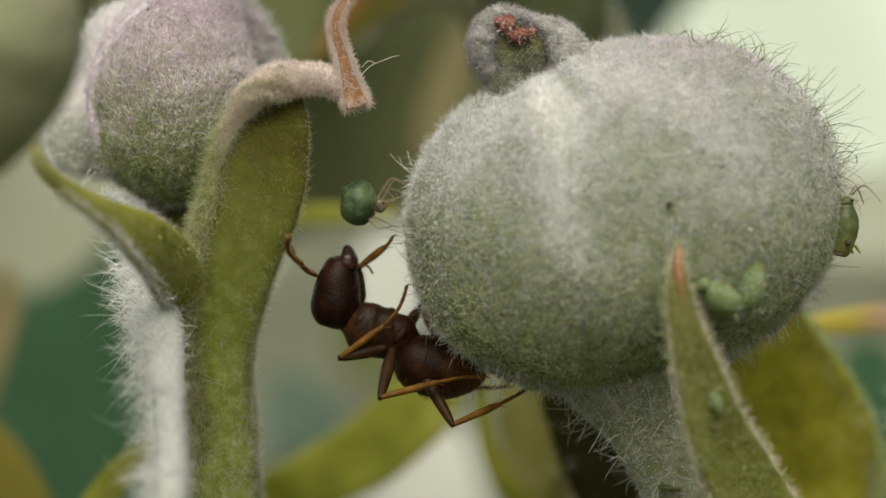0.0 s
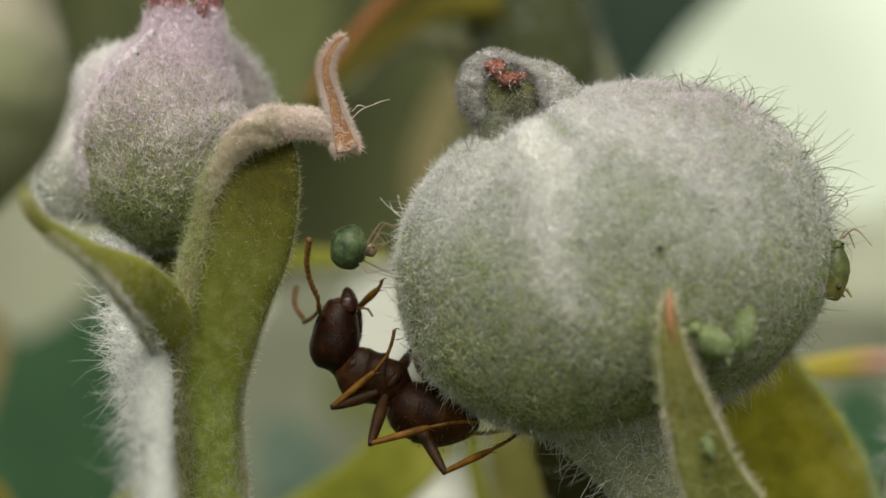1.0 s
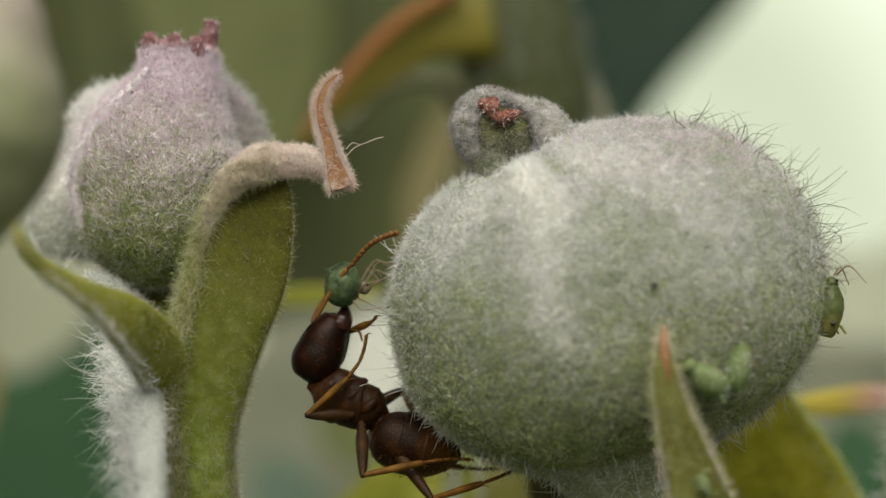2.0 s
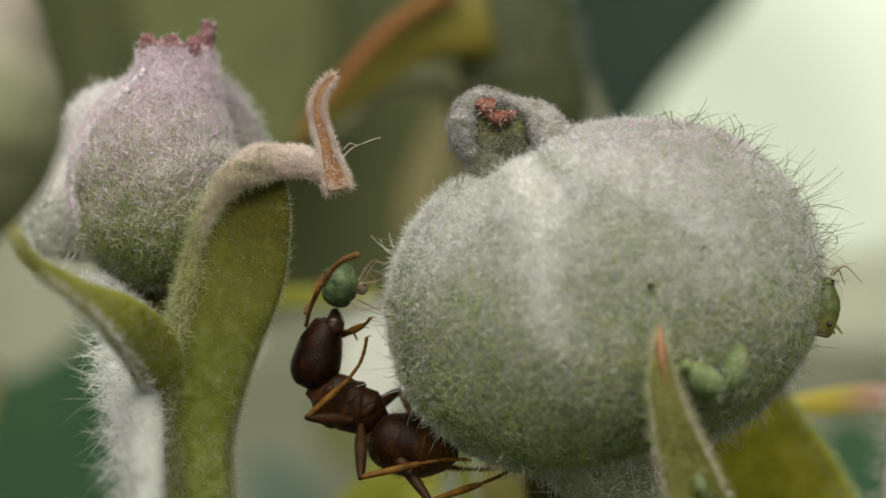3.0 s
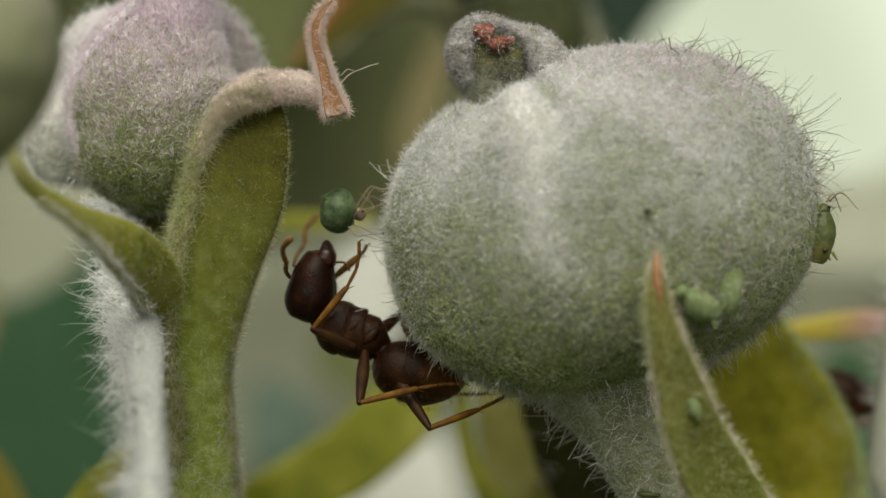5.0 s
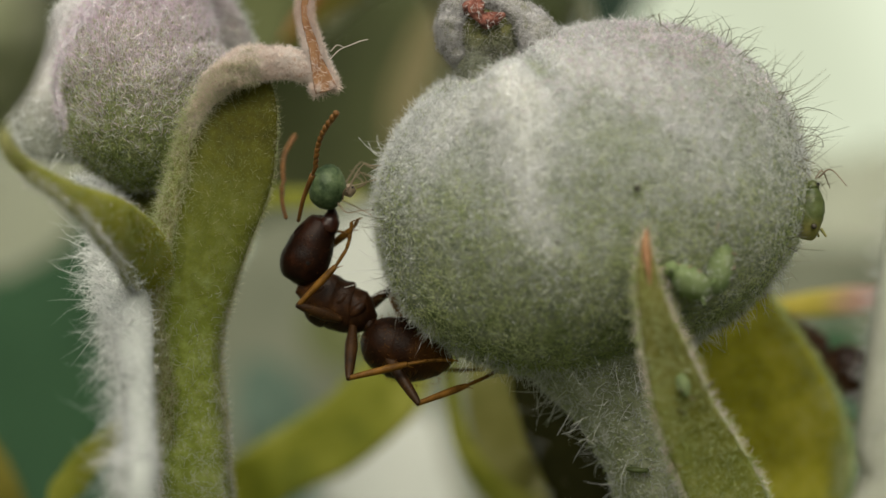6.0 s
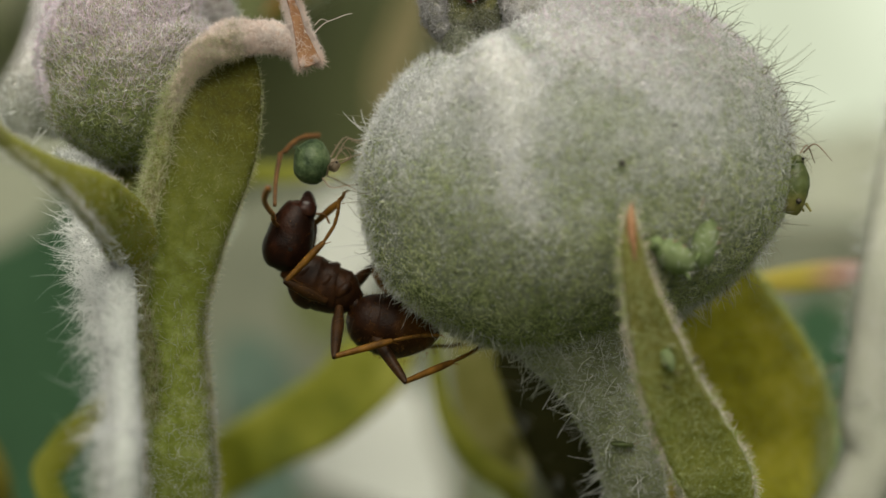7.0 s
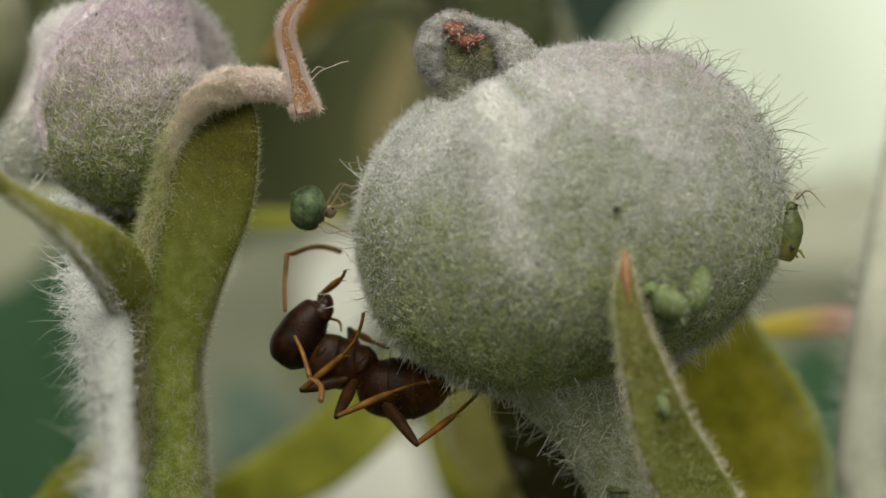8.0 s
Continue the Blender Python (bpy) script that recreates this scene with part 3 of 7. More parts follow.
rim = lambda p, nrm: (np.abs(nrm[:, 1]) < 0.55) * (np.clip((nrm[:, 0] - 0.05) * 2, 0.06, 1.5) + 0.7 * (nrm[:, 0] < -0.6) * (nrm[:, 2] < 0.1)) * (nrm[:, 2] > -0.75)
fuzz(bud, body, 210, (0.25, 0.85), 0.0058, mat=M_BRISTLE, lift=0.6, bend=0.85, seed=4, weight=rim, name="long_hair", label="long stiff bristles")
low = lambda p, nrm: (nrm[:, 2] < -0.55) * (np.abs(nrm[:, 1]) < 0.4)
fuzz(bud, body, 300, (0.25, 0.6), 0.0050, lift=0.6, bend=0.6, seed=5, weight=low, name="long_hair", pull=(0, 0, -1.5))

# pinched tip with the withered red ends of the sepals
knob = globe((1.36, -0.25, 3.46), (0.74, 0.60, 0.62), (0, 18, 0), 48, 32, lambda d: 1 + 0.05 * np.sin(5 * d[..., 0] + 2) * np.sin(6 * d[..., 2]) + 0.03 * np.sin(13 * d[..., 0] - 9 * d[..., 2]))
part("pinched_tip", knob, M_TIP, bud, "pinched woolly tip of the sepals")
fuzz(bud, knob, 3600, (0.06, 0.15), 0.0038, mat=M_FUZZ_GREY, lift=0.4, bend=1.0, seed=17)
neck = loft([(*(1.04, -0.46, 3.28), 0.275, 0.280), (*(1.10, -0.60, 2.98), 0.312, 0.360), (*(1.15, -0.78, 2.69), 0.369, 0.460), (*(1.21, -1.00, 2.39), 0.423, 0.520), (*(1.28, -1.20, 2.10), 0.382, 0.500)], 30, 24, wobble=0.06, seed=123)
part("tip_neck", neck, M_HOLLOW, bud, "dull green neck under the pinched tip")
fuzz(bud, neck, 1800, (0.06, 0.18), 0.0036, mat=M_FUZZ_DULL, lift=0.35, bend=1.2, seed=124)
fuzz(bud, neck, 450, (0.08, 0.20), 0.0036, mat=M_FUZZ_GREY, lift=0.35, bend=1.2, seed=125)
lip = loft([(*(0.88, -0.60, 2.95), 0.137, 0.140), (*(0.76, -0.72, 3.13), 0.214, 0.220), (*(0.68, -0.78, 3.36), 0.242, 0.250), (*(0.66, -0.80, 3.61), 0.233, 0.250), (*(0.75, -0.80, 3.83), 0.204, 0.230), (*(0.95, -0.80, 4.00), 0.165, 0.200), (*(1.21, -0.78, 4.04), 0.136, 0.170), (*(1.46, -0.72, 3.95), 0.117, 0.150), (*(1.69, -0.66, 3.90), 0.107, 0.130)], 70, 22, wobble=0.10, seed=8)
part("sepal_lip", lip, M_TIP, bud, "curled woolly lip")
fuzz(bud, lip, 3400, (0.05, 0.14), 0.0036, mat=M_FUZZ_GREY, lift=0.5, bend=1.0, seed=6)
lobe = loft([(*(1.51, -0.70, 3.92), 0.107, 0.140), (*(1.74, -0.76, 3.84), 0.175, 0.220), (*(1.97, -0.80, 3.68), 0.291, 0.300), (*(2.14, -0.88, 3.42), 0.348, 0.360), (*(2.32, -0.95, 3.14), 0.405, 0.380), (*(2.72, -0.62, 3.02), 0.410, 0.360), (*(3.21, -0.15, 2.99), 0.318, 0.300)], 60, 22, wobble=0.06, seed=70)
part("sepal_lip", lobe, M_TIP, bud, "broad woolly lobe running into the shoulder")
fuzz(bud, lobe, 3800, (0.05, 0.14), 0.0036, mat=M_FUZZ_GREY, lift=0.45, bend=1.0, seed=78)
cup = globe((1.27, -0.72, 3.32), (0.58, 0.26, 0.54), (0, 12, 0), 40, 28, lambda d: 1 + 0.08 * np.sin(6 * d[..., 0]) * np.sin(5 * d[..., 2] + 1))
part("tip_hollow", cup, M_HOLLOW, bud, "green hollow between the sepal ends")
fuzz(bud, cup, 2200, (0.07, 0.20), 0.0036, mat=M_FUZZ_DULL, lift=0.4, bend=1.2, seed=10, weight=lambda p, nrm: 0.25 + (nrm[:, 2] < 0.0) * 1.0, label="dull down in the hollow")
fuzz(bud, cup, 420, (0.10, 0.26), 0.0030, mat=M_FUZZ_GREY, lift=0.4, bend=1.2, seed=116)
wavy = loft([(*(0.93, -0.92, 3.73), 0.039, 0.030), (*(0.99, -1.02, 3.85), 0.125, 0.080), (*(1.09, -1.08, 3.82), 0.153, 0.100), (*(1.18, -1.08, 3.67), 0.105, 0.080), (*(1.28, -1.10, 3.59), 0.105, 0.080), (*(1.41, -1.08, 3.66), 0.115, 0.080), (*(1.59, -0.96, 3.73), 0.039, 0.030)], 40, 14, wobble=0.35, seed=71)
part("withered_sepal_end", wavy, M_TIPRED, bud, "withered red sepal end")
part("withered_sepal_end", loft([(*(1.00, -0.74, 4.15), 0.039, 0.040), (*(1.13, -0.80, 4.17), 0.058, 0.050), (*(1.31, -0.78, 4.10), 0.058, 0.050), (*(1.45, -0.70, 4.00), 0.029, 0.030)], 20, 10, wobble=0.3, seed=72), M_TIPBROWN, bud, "withered brown sepal end")
fuzz(bud, wavy, 130, (0.07, 0.18), 0.0036, lift=0.5, bend=0.8, seed=73)


def bud_front(x, z):
    """The depth of the bud's front skin at x, z (mm)."""
    cx, _, cz = (3.13, 0.00, 0.59)
    a = radians(15)
    u, w = (x - cx) * math.cos(a) + (z - cz) * math.sin(a), -(x - cx) * math.sin(a) + (z - cz) * math.cos(a)
    return -3.10 * max(1 - abs(u / 3.80) ** 2.2 - abs(w / 2.95) ** 2.2, 0) ** (1 / 2.2)


for x, z, r in ((3.55, 0.70, 0.055), (1.58, 1.52, 0.035), (0.10, 2.10, 0.03), (2.30, -0.15, 0.03), (4.40, 1.30, 0.03), (0.95, -1.05, 0.03), (3.05, 2.35, 0.025), (5.10, 0.10, 0.03)):
    part("speck", globe((x, bud_front(x, z) - 0.06, z), (r, r * 0.6, r * 0.8), (0, 40 * x, 0), 10, 8), M_SPECK, bud, "tiny dark speck")


def bristles(parent, lines, r=0.007, mat=None, name="bristle"):
    """Single stiff hairs, each through three points."""
    for k, (a, b, c) in enumerate(lines):
        part(name, loft([(*a, r, r), (*b, r * 0.85, r * 0.85), (*c, r * 0.25, r * 0.25)], 14, 5, seed=k), mat or M_FUZZ, parent)


STIFF = [
    ((-0.49, -0.10, -0.64), (-0.83, -0.20, -0.66), (-1.28, -0.30, -0.71)), ((-0.51, -0.10, -0.79), (-0.83, -0.20, -0.86), (-1.19, -0.30, -0.96)),
    ((-0.44, 0.00, -1.04), (-0.66, 0.10, -1.11), (-0.91, 0.20, -1.26)), ((-0.58, 0.00, -0.47), (-0.78, 0.10, -0.41), (-0.97, 0.20, -0.29)),
    ((-0.42, -0.20, -1.06), (-0.48, -0.30, -0.94), (-0.61, -0.40, -0.85)), ((-0.62, -0.10, 1.40), (-0.79, -0.20, 1.52), (-0.93, -0.30, 1.67)),
    ((-0.58, 0.00, 1.35), (-0.70, 0.00, 1.45), (-0.78, 0.10, 1.62)), ((-0.54, 0.20, 1.46), (-0.60, 0.20, 1.60), (-0.63, 0.30, 1.75)),
    ((5.59, -0.90, -1.11), (5.68, -1.00, -1.42), (5.76, -1.10, -1.74)), ((5.65, -0.80, -1.16), (5.71, -0.80, -1.45), (5.77, -0.80, -1.70)),
    ((5.47, -0.90, -1.27), (5.63, -1.00, -1.49), (5.78, -1.10, -1.70)), ((5.40, -0.80, -1.45), (5.61, -0.80, -1.60), (5.82, -0.80, -1.66)),
    ((5.26, -0.90, -1.54), (5.32, -1.00, -1.72), (5.32, -1.10, -1.91)), ((5.95, -0.60, -1.09), (6.12, -0.70, -1.28), (6.29, -0.80, -1.39)),
    ((6.61, -0.30, -0.21), (6.86, -0.40, -0.29), (7.23, -0.50, -0.32)), ((6.77, -0.20, 2.34), (7.04, -0.30, 2.50), (7.35, -0.40, 2.77)),
    ((6.76, 0.10, 2.42), (7.11, 0.20, 2.67), (7.46, 0.30, 2.94)), ((6.56, 0.00, 2.71), (6.68, 0.00, 2.91), (6.99, 0.10, 3.24)),
    ((6.91, -0.10, 1.58), (7.21, -0.20, 1.72), (7.73, -0.30, 1.87)), ((6.92, 0.00, 0.96), (7.29, 0.10, 1.11), (7.74, 0.20, 1.20))]
bristles(bud, STIFF[:8], 0.007)
bristles(bud, STIFF[8:], 0.0072, M_BRISTLE)
bristles(bud, [((6.89, -0.20, 1.68), (7.10, -0.30, 1.71), (7.22, -0.35, 1.63)), ((7.22, -0.35, 1.63), (7.23, -0.35, 1.51), (7.12, -0.30, 1.53))], 0.009, M_BRISTLE)
bristles(bud, [((1.63, 0.40, -2.51), (1.37, 0.30, -2.62), (1.05, 0.20, -2.65)), ((2.28, 0.30, -2.62), (2.23, 0.20, -2.91), (2.25, 0.10, -3.24)), ((2.37, 0.10, -2.65), (2.28, 0.00, -2.85), (2.39, -0.10, -2.98)), ((2.88, -0.30, -2.91), (2.72, -0.40, -3.24), (2.53, -0.50, -3.54)), ((3.01, -0.30, -3.25), (2.82, -0.40, -3.46), (2.61, -0.50, -3.52)), ((3.22, -0.30, -3.75), (3.06, -0.40, -3.62), (2.91, -0.50, -3.64)), ((2.56, 0.00, -2.74), (2.59, -0.10, -2.93), (2.66, -0.20, -3.07))])

# pedicel and sepals below the bud
pedicel = loft([(*(3.49, 0.20, -1.60), 2.0, 1.9), (*(3.64, 0.20, -2.51), 1.30, 1.2), (*(3.90, 0.20, -3.41), 0.80, 0.8), (*(4.22, 0.40, -4.56), 0.60, 0.6), (*(4.49, 1.50, -6.95), 0.5, 0.5), (*(3.62, 4.00, -11.57), 0.55, 0.55), (*(1.41, 6.00, -15.35), 0.6, 0.6)], 60, 22, wobble=0.05)
part("pedicel", pedicel, M_STEM, bud)
near_top = lambda p, nrm: (p[:, 2] > -7.5) * 1.0
fuzz(bud, pedicel, 11000, (0.08, 0.22), 0.0052, lift=0.3, bend=1.1, seed=7, weight=near_top)
fuzz(bud, pedicel, 4000, (0.08, 0.22), 0.0052, mat=M_FUZZ_GREEN, lift=0.3, bend=1.1, seed=99, weight=near_top)
fuzz(bud, pedicel, 420, (0.35, 0.8), 0.0066, lift=0.7, bend=0.5, seed=9, weight=near_top, name="long_hair", pull=(-1, 0, -0.5))

front = loft([(*(3.65, -3.45, 0.04), 0.017, 0.030), (*(3.60, -3.62, -0.24), 0.095, 0.060), (*(3.61, -3.72, -0.65), 0.164, 0.080), (*(3.71, -3.70, -1.23), 0.242, 0.100), (*(3.90, -3.50, -1.82), 0.339, 0.120), (*(4.22, -3.10, -2.67), 0.451, 0.140), (*(4.76, -2.40, -3.64), 0.565, 0.180), (*(5.38, -1.50, -4.72), 0.623, 0.240), (*(5.34, -0.30, -5.80), 0.6, 0.3), (*(4.76, 1.20, -6.77), 0.4, 0.3)], 70, 20, curl=0.30, wobble=0.04, seed=12)
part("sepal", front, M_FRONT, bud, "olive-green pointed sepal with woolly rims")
edge = lambda p, nrm: 0.004 + (np.abs(nrm[:, 0]) > 0.55) * 3.0
fuzz(bud, front, 3380, (0.08, 0.20), 0.0038, mat=M_FUZZ_GREEN, lift=0.3, bend=1.0, seed=88, weight=lambda p, nrm: (nrm[:, 1] < 0) * 1.0)
fuzz(bud, front, 5460, (0.10, 0.30), 0.0045, mat=M_FUZZ_GREEN, lift=0.45, bend=1.1, seed=95, weight=edge)
fuzz(bud, front, 4680, (0.10, 0.28), 0.0045, mat=M_FUZZ_CREAM, lift=0.45, bend=1.0, seed=13, weight=edge)
for p, r in (((4.60, -3.50, -2.40), 0.035), ((4.67, -3.45, -2.36), 0.03), ((4.16, -3.45, -2.78), 0.03), ((4.24, -3.45, -2.81), 0.03), ((4.18, -3.45, -2.83), 0.02), ((4.36, -3.50, -2.59), 0.02)):
    part("speck", globe(p, (r, r * 0.7, r * 0.6), (0, 900 * r, 0), 8, 6), M_SPECK, bud, "tiny dark speck")
part("sepal_point", loft([(*(3.64, -3.50, 0.06), 0.017, 0.030), (*(3.61, -3.64, -0.12), 0.061, 0.060), (*(3.60, -3.74, -0.35), 0.078, 0.070), (*(3.62, -3.80, -0.56), 0.052, 0.050), (*(3.64, -3.82, -0.82), 0.017, 0.030)], 20, 10), M_DRY, bud, "reddish dry sepal point")

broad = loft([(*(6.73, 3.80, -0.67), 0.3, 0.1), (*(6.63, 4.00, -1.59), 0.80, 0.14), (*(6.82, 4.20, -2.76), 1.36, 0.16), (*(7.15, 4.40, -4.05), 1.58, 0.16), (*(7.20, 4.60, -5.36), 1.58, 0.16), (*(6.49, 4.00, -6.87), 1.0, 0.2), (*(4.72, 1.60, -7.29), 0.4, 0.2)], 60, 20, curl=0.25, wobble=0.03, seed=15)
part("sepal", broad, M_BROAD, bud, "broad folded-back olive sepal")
margin = loft([(*(7.22, 3.90, -1.36), 0.08, 0.08), (*(7.59, 4.00, -1.94), 0.14, 0.12), (*(8.21, 4.10, -2.86), 0.16, 0.14), (*(8.72, 4.20, -3.91), 0.17, 0.14), (*(8.84, 4.30, -5.08), 0.17, 0.14), (*(8.54, 4.40, -6.03), 0.12, 0.1)], 40, 12, wobble=0.12, seed=76)
part("pale_rim", margin, M_LIGHT_SEPAL, bud, "pale downy sepal margin")
fuzz(bud, broad, 5000, (0.06, 0.18), 0.0032, mat=M_FUZZ_TAN, lift=0.35, bend=0.9, seed=97, weight=lambda p, nrm: (nrm[:, 1] < 0) * 1.0)
fuzz(bud, margin, 4200, (0.10, 0.34), 0.0042, mat=M_FUZZ_GREEN, lift=0.5, bend=0.7, seed=77)
fuzz(bud, broad, 3000, (0.08, 0.24), 0.0042, mat=M_FUZZ_TAN, lift=0.4, bend=0.8, seed=16, weight=edge)

# ---- the left flower bud ----
left = thing("flower_bud", (-4.93, 0.80, 2.27), "woolly grey-green bud with pink neck and ragged crown", "flower bud", "bramble buds")


def pear(rows, seed, lobes=0.05, n=70, m=72, phase=0.4):
    """A body of revolution about a line of (x, y, z, radius), with sepal lobes."""
    r = spline(rows, n)
    a = np.linspace(0, 2 * math.pi, m, endpoint=False)
    tan = unit(np.gradient(r[:, :3], axis=0))
    side = unit(np.cross(tan, (0, 1, 0)))
    nor = np.cross(side, tan)
    rng = np.random.default_rng(seed)
    k = 1 + lobes * np.abs(np.cos(2.5 * a + phase))[None] * np.linspace(0.4, 1, n)[:, None] + 0.02 * smooth_noise(rng, n, m)
    v = r[:, None, :3] + (side[:, None] * np.cos(a)[None, :, None] + nor[:, None] * np.sin(a)[None, :, None]) * (r[:, 3:4] * k)[..., None]
    return close_tube(v)


lbody = pear([(*(-4.71, 1.00, 0.84), 0.621), (*(-4.73, 1.00, 1.10), 1.014), (*(-4.74, 1.00, 1.51), 1.356), (*(-4.81, 1.00, 2.13), 1.511), (*(-4.84, 1.00, 2.76), 1.532), (*(-4.83, 1.00, 3.39), 1.408), (*(-4.70, 1.00, 3.98), 1.097), (*(-4.58, 1.00, 4.45), 0.828), (*(-4.56, 1.00, 4.79), 0.704), (*(-4.56, 1.00, 5.10), 0.642)], 21, n=90, m=84)
part("calyx", lbody, M_BUD_PINK, left)
seen = lambda p, nrm: 0.08 + (p[:, 1] < 1.4)
lowp = lambda p, nrm: seen(p, nrm) * np.clip((4.4 - p[:, 2]) / 2.4, 0, 1)
topp = lambda p, nrm: seen(p, nrm) * np.clip((p[:, 2] - 1.4) / 2.4, 0, 1)
fuzz(left, lbody, 8500, (0.09, 0.22), 0.0044, mat=M_FUZZ_GREEN, lift=0.3, bend=1.1, seed=90, weight=lowp)
fuzz(left, lbody, 4500, (0.09, 0.22), 0.0044, mat=M_FUZZ_TAN, lift=0.3, bend=1.1, seed=122, weight=lowp, label="short olive wool")
fuzz(left, lbody, 2800, (0.09, 0.22), 0.0044, lift=0.3, bend=1.1, seed=22, weight=lowp, label="short matted white wool")
fuzz(left, lbody, 10400, (0.11, 0.28), 0.0048, mat=M_FUZZ_PINK, lift=0.28, bend=1.0, seed=23, weight=topp, pull=(0, 0, 1.2), label="pinkish matted wool")
fuzz(left, lbody, 3200, (0.10, 0.26), 0.0050, mat=M_FUZZ_WHITE, lift=0.3, bend=1.0, seed=112, weight=topp, pull=(0, 0, 1.2))
lhalo = lambda p, nrm: (np.abs(nrm[:, 1]) < 0.4) * (p[:, 1] < 2.5)
fuzz(left, lbody, 2200, (0.12, 0.34), 0.0042, lift=0.55, bend=0.8, seed=39, weight=lhalo)
ridge = loft([(*(-5.00, 0.28, 4.70), 0.061, 0.060), (*(-5.26, 0.24, 4.34), 0.121, 0.110), (*(-5.65, 0.22, 3.85), 0.181, 0.160), (*(-6.02, 0.32, 3.33), 0.212, 0.190), (*(-6.16, 0.36, 2.72), 0.223, 0.200), (*(-6.11, 0.36, 2.09), 0.192, 0.180), (*(-5.90, 0.40, 1.57), 0.132, 0.130), (*(-5.60, 0.60, 1.15), 0.041, 0.040)], 50, 14, wobble=0.12, seed=79)
part("sepal_edge", ridge, M_RIDGE, left, "pale lavender edge of the front sepal")
fuzz(left, ridge, 1500, (0.08, 0.22), 0.0042, mat=M_FUZZ_PINK, lift=0.45, bend=1.0, seed=80)
fuzz(left, ridge, 900, (0.08, 0.22), 0.0042, mat=M_FUZZ_WHITE, lift=0.45, bend=1.0, seed=104)
part("spot", globe((-5.64, -0.12, 2.95), (0.07, 0.05, 0.06), None, 10, 8), M_TIPRED, left, "small reddish spot")
part("speck", globe((-5.24, 0.10, 4.25), (0.035, 0.03, 0.035), None, 10, 8), M_SPECK, left, "tiny dark speck")
rear = pear([(*(-6.93, 2.20, 1.45), 0.410), (*(-6.83, 2.20, 1.96), 0.734), (*(-6.64, 2.20, 2.55), 0.885), (*(-6.43, 2.20, 3.09), 0.712), (*(-6.28, 2.20, 3.58), 0.691), (*(-6.18, 2.20, 3.94), 0.669), (*(-6.05, 2.20, 4.22), 0.561), (*(-5.88, 2.20, 4.44), 0.388), (*(-5.67, 2.20, 4.61), 0.151)], 24, n=50, m=44)
part("rear_sepal", rear, M_FOLDED, left)
fuzz(left, rear, 3400, (0.14, 0.40), 0.0050, mat=M_FUZZ_WHITE, lift=0.4, bend=1.0, seed=25)
rear_two = loft([(*(-3.74, 2.40, 1.21), 0.5, 0.3), (*(-3.61, 2.40, 2.62), 0.75, 0.35), (*(-3.76, 2.20, 3.90), 0.6, 0.35), (*(-4.20, 1.80, 4.81), 0.3, 0.25)], 30, 16, wobble=0.05)
part("rear_sepal", rear_two, M_BUD_PINK, left)
fuzz(left, rear_two, 5000, (0.12, 0.36), 0.0045, lift=0.45, bend=0.9, seed=89)
rng = np.random.default_rng(30)
teeth = []
bx, by, bz = (-4.56, 1.00, 5.12)
for k in range(13):
    a = k / 13 * 6.283 + rng.uniform(-0.15, 0.15)
    q = np.array((bx + 0.50 * math.cos(a), by + 0.48 * math.sin(a), bz - 0.18))
    tall_one = 0.72 if k in (0, 12) else rng.uniform(0.26, 0.50)
    e = q + np.array((0.14 * math.cos(a) + rng.normal(0, 0.05), 0.13 * math.sin(a), tall_one))
    teeth.append(loft([(*q, 0.20, 0.10), (*((q + e) / 2 + rng.normal(0, 0.05, 3)), 0.17, 0.09), (*e, 0.09, 0.06)], 12, 10, wobble=0.25, seed=k))
ragged = join(*teeth)
part("ragged_crown", ragged, M_RED, left, "ragged dried reddish crown")
fuzz(left, ragged, 900, (0.06, 0.18), 0.0045, mat=M_FUZZ_PINK, lift=0.4, bend=0.8, seed=38)

lower = loft([(*(-5.00, 1.40, 0.90), 0.55, 0.5), (*(-5.05, 1.40, 0.20), 0.45, 0.45), (*(-5.35, 0.40, -0.33), 0.405, 0.340), (*(-5.01, -0.40, -0.96), 0.413, 0.340), (*(-4.64, -1.80, -1.51), 0.345, 0.310), (*(-4.38, -2.90, -2.01), 0.286, 0.280), (*(-4.22, -3.50, -2.56), 0.244, 0.260), (*(-4.05, -4.30, -3.42), 0.236, 0.260), (*(-3.95, -5.00, -4.27), 0.245, 0.280), (*(-4.30, -3.00, -10.98), 0.40, 0.40), (*(1.41, 6.00, -15.35), 0.6, 0.6)], 80, 16, wobble=0.06)
part("pedicel", lower, M_WHITE_STEM, left, "white felted flower stalk")
wl = lambda p, nrm: (p[:, 2] > -8) * np.clip((0.8 - p[:, 2]) * 0.8, 0, 1) * (0.01 + (nrm[:, 0] < -0.2) * 2.0)
fuzz(left, lower, 1500, (0.12, 0.34), 0.0050, mat=M_FUZZ_WHITE, lift=0.35, bend=1.1, seed=98, weight=lambda p, nrm: (p[:, 2] > -6.5) * (p[:, 2] < 0.6) * (nrm[:, 1] < 0.6), label="short white felt")
fuzz(left, lower, 1500, (0.35, 0.85), 0.0052, mat=M_FUZZ_WHITE, lift=0.40, bend=1.5, seed=26, weight=wl, name="long_hair", pull=(-0.7, 0, -0.3))
fuzz(left, lower, 330, (0.6, 1.2), 0.0052, mat=M_FUZZ_WHITE, lift=0.5, bend=1.3, seed=86, weight=wl, name="long_hair", pull=(-0.7, 0, -0.2), label="long white wisps")
